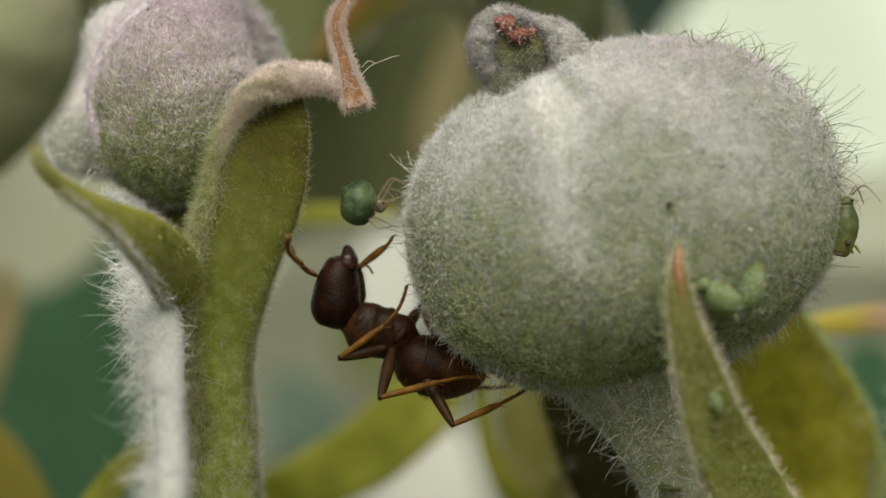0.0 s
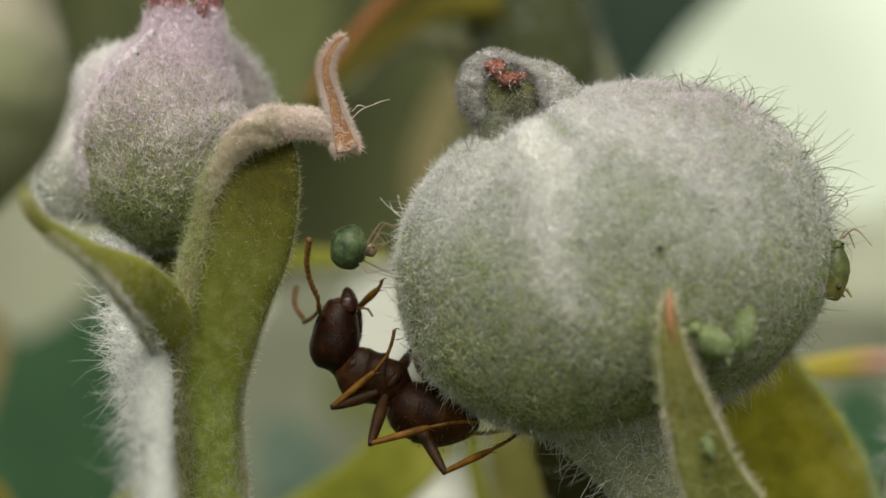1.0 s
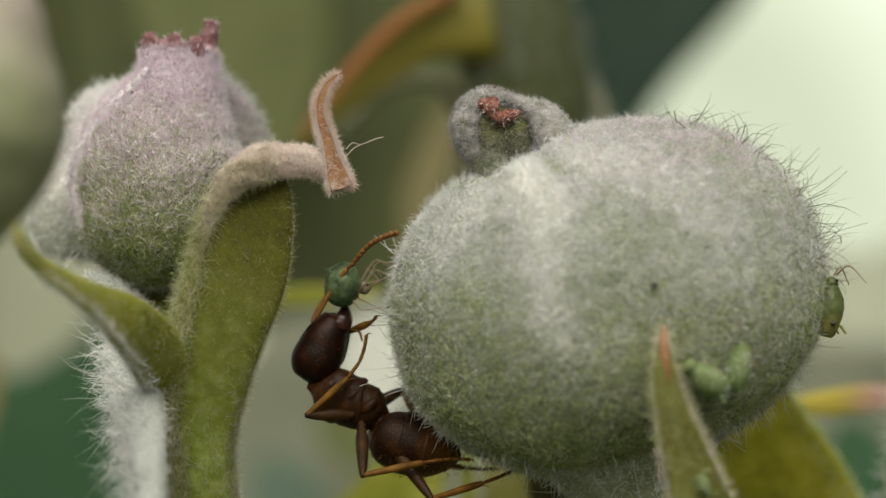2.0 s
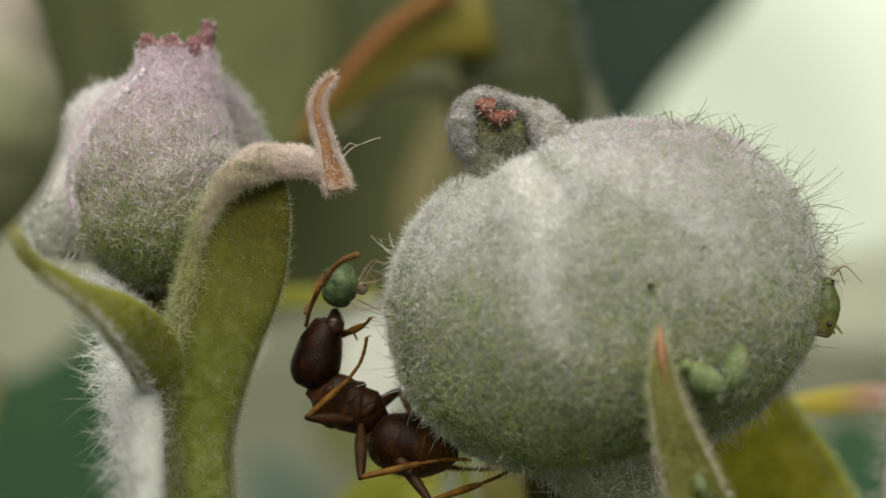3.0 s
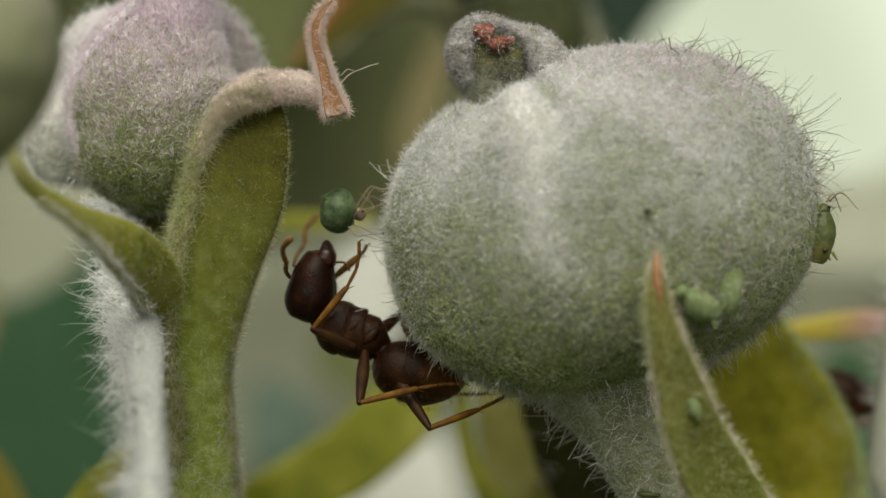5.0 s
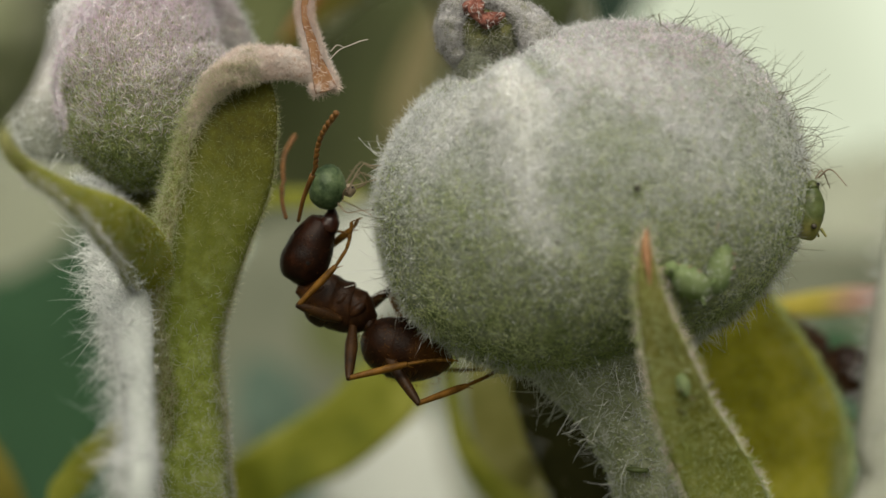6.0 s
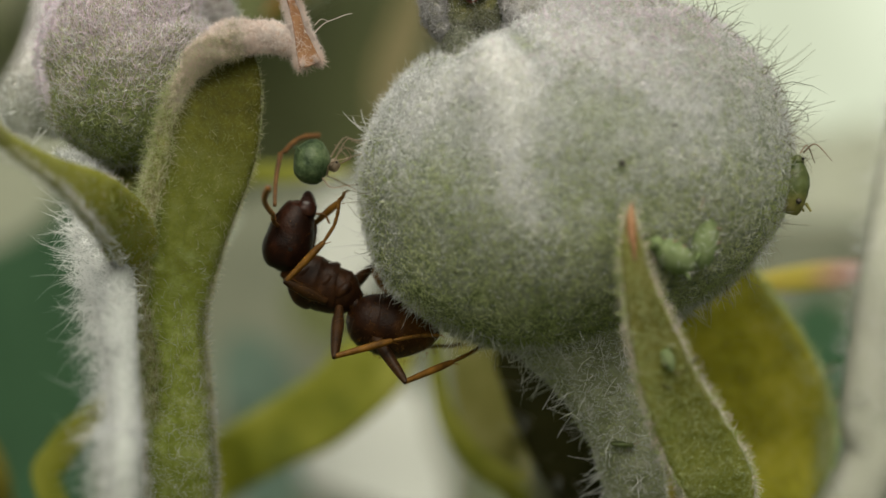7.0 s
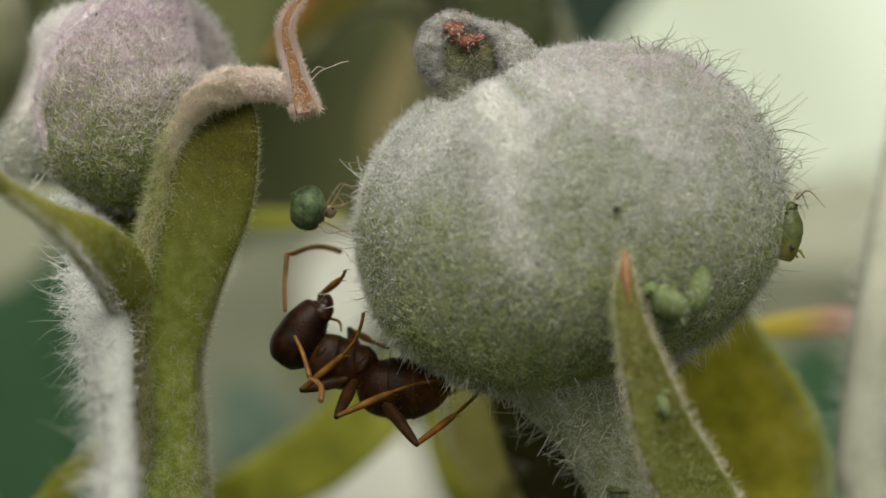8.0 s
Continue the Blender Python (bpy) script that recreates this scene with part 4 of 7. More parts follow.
lsepal = loft([(*(-6.17, -4.20, 1.65), 0.042, 0.040), (*(-6.09, -4.20, 1.41), 0.101, 0.090), (*(-5.95, -4.10, 1.14), 0.119, 0.100), (*(-5.71, -3.90, 0.91), 0.137, 0.110), (*(-5.36, -3.60, 0.67), 0.173, 0.120), (*(-5.00, -3.20, 0.42), 0.273, 0.130), (*(-4.71, -2.60, 0.12), 0.416, 0.150), (*(-4.56, -1.80, -0.23), 0.513, 0.160), (*(-4.46, -1.00, -0.64), 0.462, 0.180), (*(-4.40, -0.40, -1.18), 0.335, 0.180), (*(-4.40, 0.30, -1.83), 0.202, 0.160)], 64, 18, face=(0.1, -1, 0.3), curl=0.12, wobble=0.05, seed=27)
woolbase = loft([(*(-6.02, 0.40, 1.00), 0.051, 0.080), (*(-5.75, 0.35, 0.85), 0.111, 0.130), (*(-5.45, 0.40, 0.65), 0.132, 0.150), (*(-5.17, 0.50, 0.40), 0.112, 0.130), (*(-5.00, 0.70, 0.19), 0.051, 0.080)], 24, 12, wobble=0.2, seed=92)
receptacle = globe((-4.95, 1.35, 0.22), (0.72, 0.62, 0.95), (0, 12, 0), 40, 28, lambda d: 1 + 0.03 * np.sin(7 * d[..., 0]) * np.sin(6 * d[..., 2]))
part("receptacle", receptacle, M_RECEPT, left, "olive base of the bud")
fuzz(left, receptacle, 2600, (0.10, 0.28), 0.0046, mat=M_FUZZ_TAN, lift=0.3, bend=1.2, seed=101, weight=lambda p, nrm: (nrm[:, 1] < 0.3) * 1.0)
part("woolly_base", woolbase, M_WHITE_STEM, left, "patch of pure white wool under the calyx")
fuzz(left, woolbase, 900, (0.12, 0.32), 0.0050, mat=M_FUZZ_WHITE, lift=0.45, bend=1.1, seed=93)
part("sepal", lsepal, M_CURVED, left, "olive-green curved sepal with a dry tip")
hem = loft([(*(-5.71, -4.40, 0.84), 0.034, 0.050), (*(-5.43, -4.30, 0.65), 0.050, 0.060), (*(-5.14, -4.00, 0.38), 0.060, 0.070), (*(-4.97, -3.50, 0.10), 0.070, 0.080), (*(-4.83, -2.90, -0.22), 0.080, 0.080), (*(-4.70, -2.10, -0.56), 0.083, 0.080), (*(-4.60, -1.40, -0.91), 0.066, 0.070)], 40, 12, wobble=0.12, seed=117)
part("pale_rim", hem, M_LIGHT_SEPAL, left, "whitish downy sepal margin")
fuzz(left, hem, 900, (0.08, 0.26), 0.0036, mat=M_FUZZ_WHITE, lift=0.4, bend=1.2, seed=118)
fuzz(left, lsepal, 500, (0.06, 0.16), 0.0032, mat=M_FUZZ_CREAM, lift=0.3, bend=1.0, seed=106)
fuzz(left, lsepal, 2000, (0.06, 0.16), 0.0034, mat=M_FUZZ_GREEN, lift=0.35, bend=1.0, seed=28, weight=edge)
fuzz(left, lsepal, 1500, (0.12, 0.30), 0.0044, mat=M_FUZZ, lift=0.4, bend=1.2, seed=102, weight=lambda p, nrm: (nrm[:, 0] < -0.45) * (p[:, 0] > -5.9), label="white fringe under the sepal")

bristles(left, [((-6.18, 0.20, 1.40), (-6.34, 0.10, 1.19), (-6.46, 0.10, 1.07)), ((-6.08, 0.20, 1.12), (-6.04, 0.10, 0.99), (-6.06, 0.10, 0.89)), ((-4.44, -0.10, 4.06), (-4.29, -0.20, 3.94), (-4.20, -0.25, 3.74)), ((-6.93, 1.20, 1.76), (-7.07, 1.10, 1.74), (-7.26, 1.00, 1.68)), ((-6.31, 0.30, 1.43), (-6.39, 0.20, 1.26), (-6.43, 0.20, 1.12))], 0.0055, M_FUZZ_WHITE)

# ---- the tall folded leaf before the left bud ----
tall = thing("folded_bract", (-3.89, 0.00, -4.39), "tall olive-green bract with pale woolly rims and a bent dry tip", "leaf")
blade = loft([(*(-2.96, -0.70, 2.69), 0.50, 0.16), (*(-2.98, -0.75, 2.05), 0.66, 0.22), (*(-3.18, -0.70, 1.08), 0.78, 0.30), (*(-3.48, -0.60, 0.11), 0.72, 0.36), (*(-3.78, -0.40, -0.88), 0.66, 0.42), (*(-3.97, -0.10, -1.88), 0.58, 0.5), (*(-3.97, 0.20, -3.21), 0.62, 0.56), (*(-3.91, 0.50, -4.67), 0.64, 0.6), (*(-3.58, 2.00, -8.15), 0.6, 0.6), (*(1.41, 6.00, -15.35), 0.6, 0.6)], 90, 22, face=(0.25, -1, 0), curl=0.22, wobble=0.025, seed=31)
part("blade", blade, M_OLIVE, tall)
bedge = lambda p, nrm: (p[:, 2] > -6) * (0.10 + (np.abs(nrm[:, 0]) > 0.7) * 2.5)
fuzz(tall, blade, 9000, (0.06, 0.16), 0.0028, mat=M_FUZZ_TAN, lift=0.35, bend=0.8, seed=32, weight=bedge, label="fine tan down")
pale = loft([(*(-3.57, -1.05, 2.25), 0.115, 0.100), (*(-3.75, -1.02, 1.79), 0.154, 0.130), (*(-3.93, -0.98, 1.02), 0.183, 0.150), (*(-4.14, -0.92, 0.26), 0.193, 0.160), (*(-4.29, -0.82, -0.51), 0.184, 0.160), (*(-4.38, -0.62, -1.29), 0.176, 0.160), (*(-4.33, -0.48, -2.07), 0.177, 0.150), (*(-4.28, -0.34, -2.86), 0.177, 0.150), (*(-4.27, -0.20, -3.65), 0.178, 0.150)], 56, 12, wobble=0.10, seed=74)
part("pale_rim", pale, M_RIM, tall, "pale downy rolled margin")
fuzz(tall, blade, 5000, (0.05, 0.15), 0.0026, mat=M_FUZZ_GREEN, lift=0.4, bend=0.9, seed=87, weight=lambda p, nrm: (p[:, 2] > -6) * (p[:, 2] < 2.0) * (np.abs(nrm[:, 0]) > 0.85) * 1.0, label="loose white down")
fuzz(tall, pale, 3400, (0.14, 0.36), 0.0036, mat=M_FUZZ_STRAW, lift=0.4, bend=1.1, seed=75, label="long loose straw-coloured wool")
fuzz(tall, pale, 3800, (0.14, 0.36), 0.0036, mat=M_FUZZ_GREEN, lift=0.4, bend=1.1, seed=110)
fuzz(tall, blade, 5000, (0.05, 0.13), 0.0028, mat=M_FUZZ_TAN, lift=0.3, bend=1.0, seed=111, weight=lambda p, nrm: (p[:, 2] > -6) * (nrm[:, 1] < -0.1) * 1.0, label="fine down on the face")
fuzz(tall, blade, 3600, (0.12, 0.34), 0.0022, mat=M_FUZZ, lift=0.3, bend=1.3, seed=120, weight=lambda p, nrm: (p[:, 2] > -6) * np.clip((-0.6 - p[:, 2]) / 3, 0, 1) * (nrm[:, 1] < 0.1) * (0.12 + np.clip(-nrm[:, 0], 0, 1) + 0.4 * np.clip(nrm[:, 0], 0, 1)), label="greyish wool on the lower blade")
fuzz(tall, blade, 2000, (0.08, 0.22), 0.0022, mat=M_FUZZ_STRAW, lift=0.3, bend=1.2, seed=119, weight=lambda p, nrm: (p[:, 2] > -6) * (p[:, 2] < 2.4) * (nrm[:, 1] < 0) * (0.06 + np.clip(np.abs(nrm[:, 0]) - 0.15, 0, 1) ** 1.5), label="straw down thickening toward the rims")
fuzz(tall, blade, 1500, (0.08, 0.22), 0.0026, mat=M_FUZZ_STRAW, lift=0.6, bend=1.2, seed=103, weight=lambda p, nrm: (p[:, 2] > -6) * (nrm[:, 0] > 0.75) * (np.abs(nrm[:, 1]) < 0.5), label="fine pale halo")
fuzz(tall, blade, 1500, (0.07, 0.22), 0.0036, mat=M_FUZZ_CREAM, lift=0.35, bend=0.8, seed=33, weight=lambda p, nrm: (p[:, 2] > -6) * (nrm[:, 0] < -0.6) * 1.0)
roll = loft([(*(-3.99, -1.00, 0.97), 0.05, 0.05), (*(-3.79, -1.05, 1.60), 0.08, 0.08), (*(-3.55, -1.10, 2.18), 0.13, 0.12), (*(-3.18, -1.15, 2.65), 0.24, 0.17), (*(-2.73, -1.10, 2.87), 0.27, 0.18), (*(-2.26, -0.90, 2.91), 0.26, 0.16), (*(-1.84, -0.70, 2.84), 0.22, 0.13), (*(-1.51, -0.60, 2.69), 0.16, 0.08), (*(-1.29, -0.60, 2.53), 0.03, 0.03)], 80, 28, wobble=0.30, seed=34)
part("rolled_rim", roll, M_FOLD, tall, "rolled pinkish woolly rim")
fuzz(tall, roll, 9000, (0.06, 0.17), 0.0034, mat=M_FUZZ_CREAM, lift=0.4, bend=1.1, seed=35)
fuzz(tall, roll, 2600, (0.12, 0.32), 0.0036, mat=M_FUZZ_STRAW, lift=0.45, bend=1.1, seed=115, weight=lambda p, nrm: (p[:, 0] < -2.6) * (nrm[:, 2] < 0.3) * 1.0, label="straw-coloured wool under the rim")
point = loft([(*(-1.46, -0.75, 2.44), 0.20, 0.05), (*(-1.60, -0.75, 2.86), 0.13, 0.06), (*(-1.72, -0.75, 3.30), 0.09, 0.06), (*(-1.83, -0.75, 3.68), 0.065, 0.05), (*(-1.83, -0.75, 3.99), 0.06, 0.05), (*(-1.70, -0.75, 4.25), 0.045, 0.04), (*(-1.55, -0.75, 4.42), 0.02, 0.02)], 40, 14, curl=0.6, wobble=0.08, seed=36)
part("dry_tip", point, M_DRY, tall, "bent dry reddish tip")
fuzz(tall, point, 7000, (0.08, 0.22), 0.0034, mat=M_FUZZ_CREAM, lift=0.65, bend=0.9, seed=37, weight=lambda p, nrm: 0.01 + (np.abs(nrm[:, 0]) > 0.45) * 2.0)
fuzz(tall, point, 200, (0.08, 0.20), 0.0032, mat=M_FUZZ_CREAM, lift=0.35, bend=1.2, seed=121)

bristles(tall, [((-1.46, -0.70, 2.93), (-1.26, -0.70, 3.15), (-1.01, -0.70, 3.26)), ((-1.01, -0.70, 3.26), (-0.89, -0.70, 3.31), (-0.75, -0.70, 3.34)), ((-1.40, -0.70, 3.13), (-1.29, -0.70, 3.24), (-1.17, -0.70, 3.21))], 0.006, M_FUZZ_CREAM)

# ---- plants behind and before, out of focus ----
def leaf(rows, mat, label, category="leaf", name="leaf", face=(0, -1, 0), curl=0.15, group="", seed=1, at=None, wool=0, wool_mat=None, **kw):
    t = thing(name, at or rows[-1][:3], label, category, group)
    geo = loft(rows, 44, 16, face=face, curl=curl, wobble=0.03, seed=seed)
    part("blade" if category == "leaf" else "stalk", geo, mat, t)
    rib = spline(rows, 12)
    if category == "leaf":
        part("midrib", loft([(q[0], q[1] - q[4] * 0.9, q[2], 0.02 + 0.03 * q[3], 0.03 + 0.02 * q[3]) for q in rib], 30, 8), mat, t)
    if wool:
        fuzz(t, geo, wool, kw.get("length", (0.3, 0.8)), 0.007, mat=wool_mat, lift=0.5, bend=0.6, seed=seed + 100)
    return t


# low curved leaf below the ant
leaf([(*(0.25, 16.00, -3.15), 0.417, 0.1), (*(-0.62, 16.00, -4.34), 1.01, 0.14), (*(-2.12, 16.00, -5.69), 1.01, 0.14), (*(-3.87, 16.00, -6.64), 0.894, 0.14), (*(-5.77, 16.00, -8.23), 0.835, 0.14), (*(-4.44, 6.00, -9.87), 0.5, 0.2), (*(1.41, 6.00, -15.35), 0.5, 0.3)], M_YELLOW, "yellow-green curved leaf below the ant", seed=41)
# blade curving down beside the stalk
leaf([(*(0.97, 11.00, -2.85), 0.112, 0.100), (*(1.00, 11.00, -3.97), 0.168, 0.120), (*(1.16, 11.00, -4.96), 0.224, 0.120), (*(1.53, 11.00, -5.74), 0.280, 0.140), (*(2.13, 11.00, -6.45), 0.336, 0.140), (*(3.12, 11.00, -7.16), 0.364, 0.200), (*(4.69, 11.00, -8.86), 0.5, 0.2), (*(1.41, 6.00, -15.35), 0.5, 0.3)], M_YELLOW, "narrow yellow-green leaf curving downward", seed=42)
leaf([(*(2.00, 14.00, -3.07), 0.453, 0.100), (*(2.11, 14.00, -4.14), 0.695, 0.120), (*(2.35, 14.00, -5.20), 0.785, 0.140), (*(2.83, 14.00, -6.27), 0.785, 0.140), (*(3.59, 14.00, -7.49), 0.695, 0.200), (*(1.46, 7.00, -15.81), 0.5, 0.3)], M_DULL, "dull yellowish leaf in the shade", seed=43)
# The near-black base colour of this leaf carries the shade under the bud.
leaf([(*(3.27, 8.00, -1.85), 0.775, 0.120), (*(3.40, 8.00, -3.28), 1.136, 0.140), (*(3.66, 8.00, -4.20), 1.188, 0.140), (*(4.09, 8.00, -5.11), 1.188, 0.140), (*(4.66, 8.00, -6.16), 1.162, 0.160), (*(5.29, 8.00, -7.34), 1.033, 0.200), (*(1.41, 6.00, -15.35), 0.5, 0.3)], M_DARK, "leaf under the bud with shade put into its dark colour", seed=44, wool=260)
# yellow leaf with pink end at the right
leaf([(*(11.38, 9.00, -1.42), 0.08, 0.05), (*(10.58, 9.00, -1.58), 0.30, 0.08), (*(9.52, 9.00, -1.69), 0.30, 0.1), (*(8.59, 9.00, -1.85), 0.22, 0.1), (*(7.79, 9.00, -2.38), 0.2, 0.12), (*(6.67, 8.00, -5.93), 0.3, 0.2), (*(1.46, 7.00, -15.81), 0.4, 0.3)], M_BICOLOUR, "yellow leaf with a pink end", seed=45)
# thin yellow strip behind the ant
leaf([(*(-1.33, 16.00, 1.09), 0.143, 0.06), (*(-2.92, 16.00, 0.97), 0.286, 0.08), (*(-4.50, 16.00, 0.90), 0.286, 0.08), (*(-5.77, 16.00, 0.33), 0.239, 0.1), (*(-5.64, 15.00, -7.11), 0.24, 0.15), (*(1.46, 7.00, -15.81), 0.4, 0.3)], M_YELLOW, "narrow yellow-green leaf behind the ant", seed=46)
leaf([(*(-6.20, 7.00, -4.01), 0.1, 0.06), (*(-6.83, 7.00, -4.70), 0.30, 0.1), (*(-7.46, 7.00, -5.39), 0.36, 0.1), (*(-7.59, 7.00, -6.52), 0.3, 0.12), (*(-4.82, 7.00, -10.79), 0.3, 0.2), (*(1.46, 7.00, -15.81), 0.4, 0.3)], M_YELLOW, "short yellow leaf among stalks", seed=47)
leaf([(*(-13.61, 15.00, -4.01), 0.359, 0.1), (*(-12.53, 15.00, -5.56), 0.899, 0.15), (*(-11.75, 15.00, -7.11), 1.08, 0.15), (*(-9.82, 15.00, -10.21), 0.719, 0.2), (*(1.46, 7.00, -15.81), 0.4, 0.3)], M_ARCH, "olive leaf in the corner of the cluster", seed=48)
leaf([(*(-15.00, 26.00, -0.57), 0.2, 0.1), (*(-15.20, 26.00, -1.93), 0.7, 0.12), (*(-15.69, 26.00, -3.49), 0.8, 0.12), (*(-16.66, 26.00, -8.95), 0.5, 0.2), (*(-11.84, 20.00, -14.87), 0.4, 0.2), (*(1.46, 7.00, -15.81), 0.4, 0.3)], M_TANLEAF, "pinkish withered leaf behind stalks", seed=49)
# pale woolly stalk at the right
leaf([(*(12.96, 9.00, 7.97), 0.292, 0.250), (*(12.03, 8.00, 3.85), 0.362, 0.300), (*(10.88, 6.00, 0.69), 0.438, 0.400), (*(10.30, 5.00, -1.17), 0.496, 0.500), (*(10.09, 5.00, -2.92), 0.543, 0.550), (*(9.90, 5.00, -4.44), 0.567, 0.600), (*(9.67, 5.00, -6.03), 0.591, 0.600), (*(5.60, 5.50, -11.52), 0.6, 0.6), (*(1.41, 6.00, -15.35), 0.6, 0.6)], M_STALKWHITE, "pale woolly stalk beside the bud", "stalk", "stalk", seed=50, wool=1500)
# arching orange-edged leaf and stalk above
ORANGE_LEAF = leaf([(*(-3.77, 18.59, 5.56), 0.130, 0.078), (*(-2.76, 18.59, 6.57), 0.390, 0.130), (*(-1.59, 18.59, 7.75), 0.650, 0.182), (*(-0.07, 18.59, 8.92), 0.910, 0.390), (*(1.95, 18.59, 9.26), 1.170, 0.650)], M_ARCH, "olive leaf with an orange rim", seed=51, at=(1.95, 18.59, 9.26))
part("orange_rim", loft([(*(-3.82, 17.68, 5.55), 0.052, 0.065), (*(-2.96, 17.68, 6.67), 0.169, 0.104), (*(-1.98, 17.68, 7.89), 0.208, 0.130), (*(-0.73, 17.68, 9.11), 0.234, 0.130), (*(0.92, 17.68, 10.06), 0.260, 0.130)], 30, 10), M_ORANGE, ORANGE_LEAF, "orange-red leaf rim")
leaf([(*(1.66, 19.89, 16.26), 1.170, 1.170), (*(2.35, 19.89, 11.93), 1.560, 1.430), (*(2.78, 19.89, 9.00), 1.950, 1.690), (*(3.47, 19.89, 6.58), 1.755, 1.560), (*(4.42, 19.89, 4.16), 1.170, 1.170), (*(5.00, 16.00, -3.80), 0.7, 0.7), (*(1.46, 7.00, -15.81), 0.6, 0.6)], M_KHAKI, "thick olive stalk with downy edges", "stalk", "stalk", seed=52, wool=1600)
leaf([(*(-1.02, 60.00, 4.18), 0.5, 0.08), (*(-0.38, 60.00, 7.38), 1.1, 0.1), (*(0.70, 60.00, 10.57), 1.0, 0.1), (*(1.66, 60.00, 12.81), 0.5, 0.08), (*(4.03, 60.00, 16.00), 0.2, 0.08)], M_TANLEAF, "faded pinkish leaf behind the bud", seed=53)
leaf([(*(3.55, 20.57, 13.01), 0.350, 0.375), (*(3.89, 20.57, 10.67), 0.385, 0.375), (*(4.31, 20.57, 9.07), 0.385, 0.375), (*(4.84, 20.57, 7.74), 0.385, 0.375), (*(5.39, 20.57, 6.59), 0.315, 0.375), (*(5.78, 20.57, 4.46), 0.245, 0.375), (*(4.20, 9.80, -3.44), 0.3, 0.3), (*(3.60, 9.60, -8.0), 0.3, 0.3), (*(1.46, 7.00, -15.81), 0.3, 0.3)], M_MIDSTALK, "pale downy stalk behind the bud", "stalk", "stalk", seed=107, wool=500)
leaf([(*(-2.77, 21.06, 6.22), 0.176, 0.240), (*(-1.88, 21.06, 7.20), 0.247, 0.240), (*(-1.00, 21.06, 7.78), 0.283, 0.240), (*(-0.19, 21.06, 7.99), 0.318, 0.240), (*(0.52, 21.06, 7.78), 0.318, 0.240), (*(1.00, 21.06, 7.06), 0.318, 0.240), (*(1.25, 21.06, 6.12), 0.318, 0.240), (*(1.45, 21.06, 4.52), 0.318, 0.240), (*(2.60, 10.50, -1.60), 0.3, 0.3), (*(3.30, 9.60, -4.5), 0.3, 0.3), (*(3.40, 9.40, -8.0), 0.3, 0.3), (*(1.46, 7.00, -15.81), 0.3, 0.3)], M_MIDSTALK, "thin downy stalk arching behind the bud", "stalk", "stalk", seed=108, wool=500)
# blurred bud close to the lens
near = thing("flower_bud", (-6.03, -8.00, 2.87), "unopened green bud with a pink top, out of focus", "flower bud", "bramble buds")
nb = pear([(*(-6.88, -8.00, 0.96), 0.5), (*(-6.42, -8.00, 1.60), 1.15), (*(-6.10, -8.00, 2.52), 1.5), (*(-5.89, -8.00, 3.30), 1.35), (*(-5.67, -8.00, 4.07), 0.9), (*(-5.53, -8.00, 4.64), 0.5)], 55)
part("calyx", nb, M_NEAR, near)
part("pedicel", loft([(*(-6.61, -8.00, 1.00), 0.6, 0.6), (*(-7.39, -8.00, -0.28), 0.4, 0.4), (*(-9.25, -4.00, -3.92), 0.4, 0.4), (*(1.41, 6.00, -15.35), 0.5, 0.5)], 30, 12), M_STEM, near)
# large leaves farther back
def big(rows, mat, label, seed, face=(0, -1, 0.2)):
    return leaf(rows, mat, label, seed=seed, face=face, curl=0.1)
big([(*(-26.01, 168.00, 95.81), 11, 0.1), (*(-18.86, 168.00, 52.94), 29.3, 0.15), (*(-16.00, 168.00, 24.36), 25.6, 0.15), (*(-11.72, 168.00, 1.50), 9.15, 0.1), (*(-10.29, 168.00, -2.07), 1.1, 0.05)], M_KHAKI, "broad olive leaf behind the cluster", 56)
# Its lighter colour stands for the lit part of the olive foliage.
big([(*(-25.55, 145.60, 72.17), 6.74, 0.1), (*(-22.39, 145.60, 40.54), 10.8, 0.12), (*(-19.23, 145.60, 26.63), 8.76, 0.12), (*(-15.43, 145.60, 19.67), 2.03, 0.1)], M_LITOLIVE, "light olive leaf behind the pink bud", 65)
big([(*(-63.16, 168.00, 14.72), 3.18, 0.1), (*(-54.58, 168.00, 1.86), 17.5, 0.15), (*(-51.73, 168.00, -12.43), 20.7, 0.15), (*(-50.30, 168.00, -48.15), 9.55, 0.2)], M_HEDGE, "deep-green leaf behind the cluster", 57)
big([(*(-15.64, 123.20, -12.06), 0.844, 0.1), (*(-14.26, 123.20, -15.91), 3.38, 0.12), (*(-13.16, 123.20, -19.77), 3.38, 0.15), (*(-10.13, 123.20, -47.30), 2.11, 0.2)], M_GREY, "grey-green leaf among pale ones", 58)
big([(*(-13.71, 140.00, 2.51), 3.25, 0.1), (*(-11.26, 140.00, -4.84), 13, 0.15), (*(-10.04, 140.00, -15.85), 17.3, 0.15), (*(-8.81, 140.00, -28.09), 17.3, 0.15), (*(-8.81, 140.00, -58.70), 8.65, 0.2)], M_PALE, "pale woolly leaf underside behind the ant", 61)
big([(*(-9.38, 112.00, -6.57), 0.621, 0.1), (*(-7.34, 112.00, -9.12), 2.48, 0.12), (*(-4.28, 112.00, -11.16), 2.07, 0.12), (*(0.82, 112.00, -14.22), 1.03, 0.12)], M_LITOLIVE, "faint yellow leaf far behind", 62)
big([(*(-53.34, 128.80, 18.33), 4.26, 0.1), (*(-44.77, 128.80, 11.48), 10.6, 0.15), (*(-42.49, 128.80, 4.63), 10.6, 0.15), (*(-44.77, 128.80, -3.37), 4.26, 0.2)], M_GREYPALE, "pale woolly leaf underside beside the buds", 63)
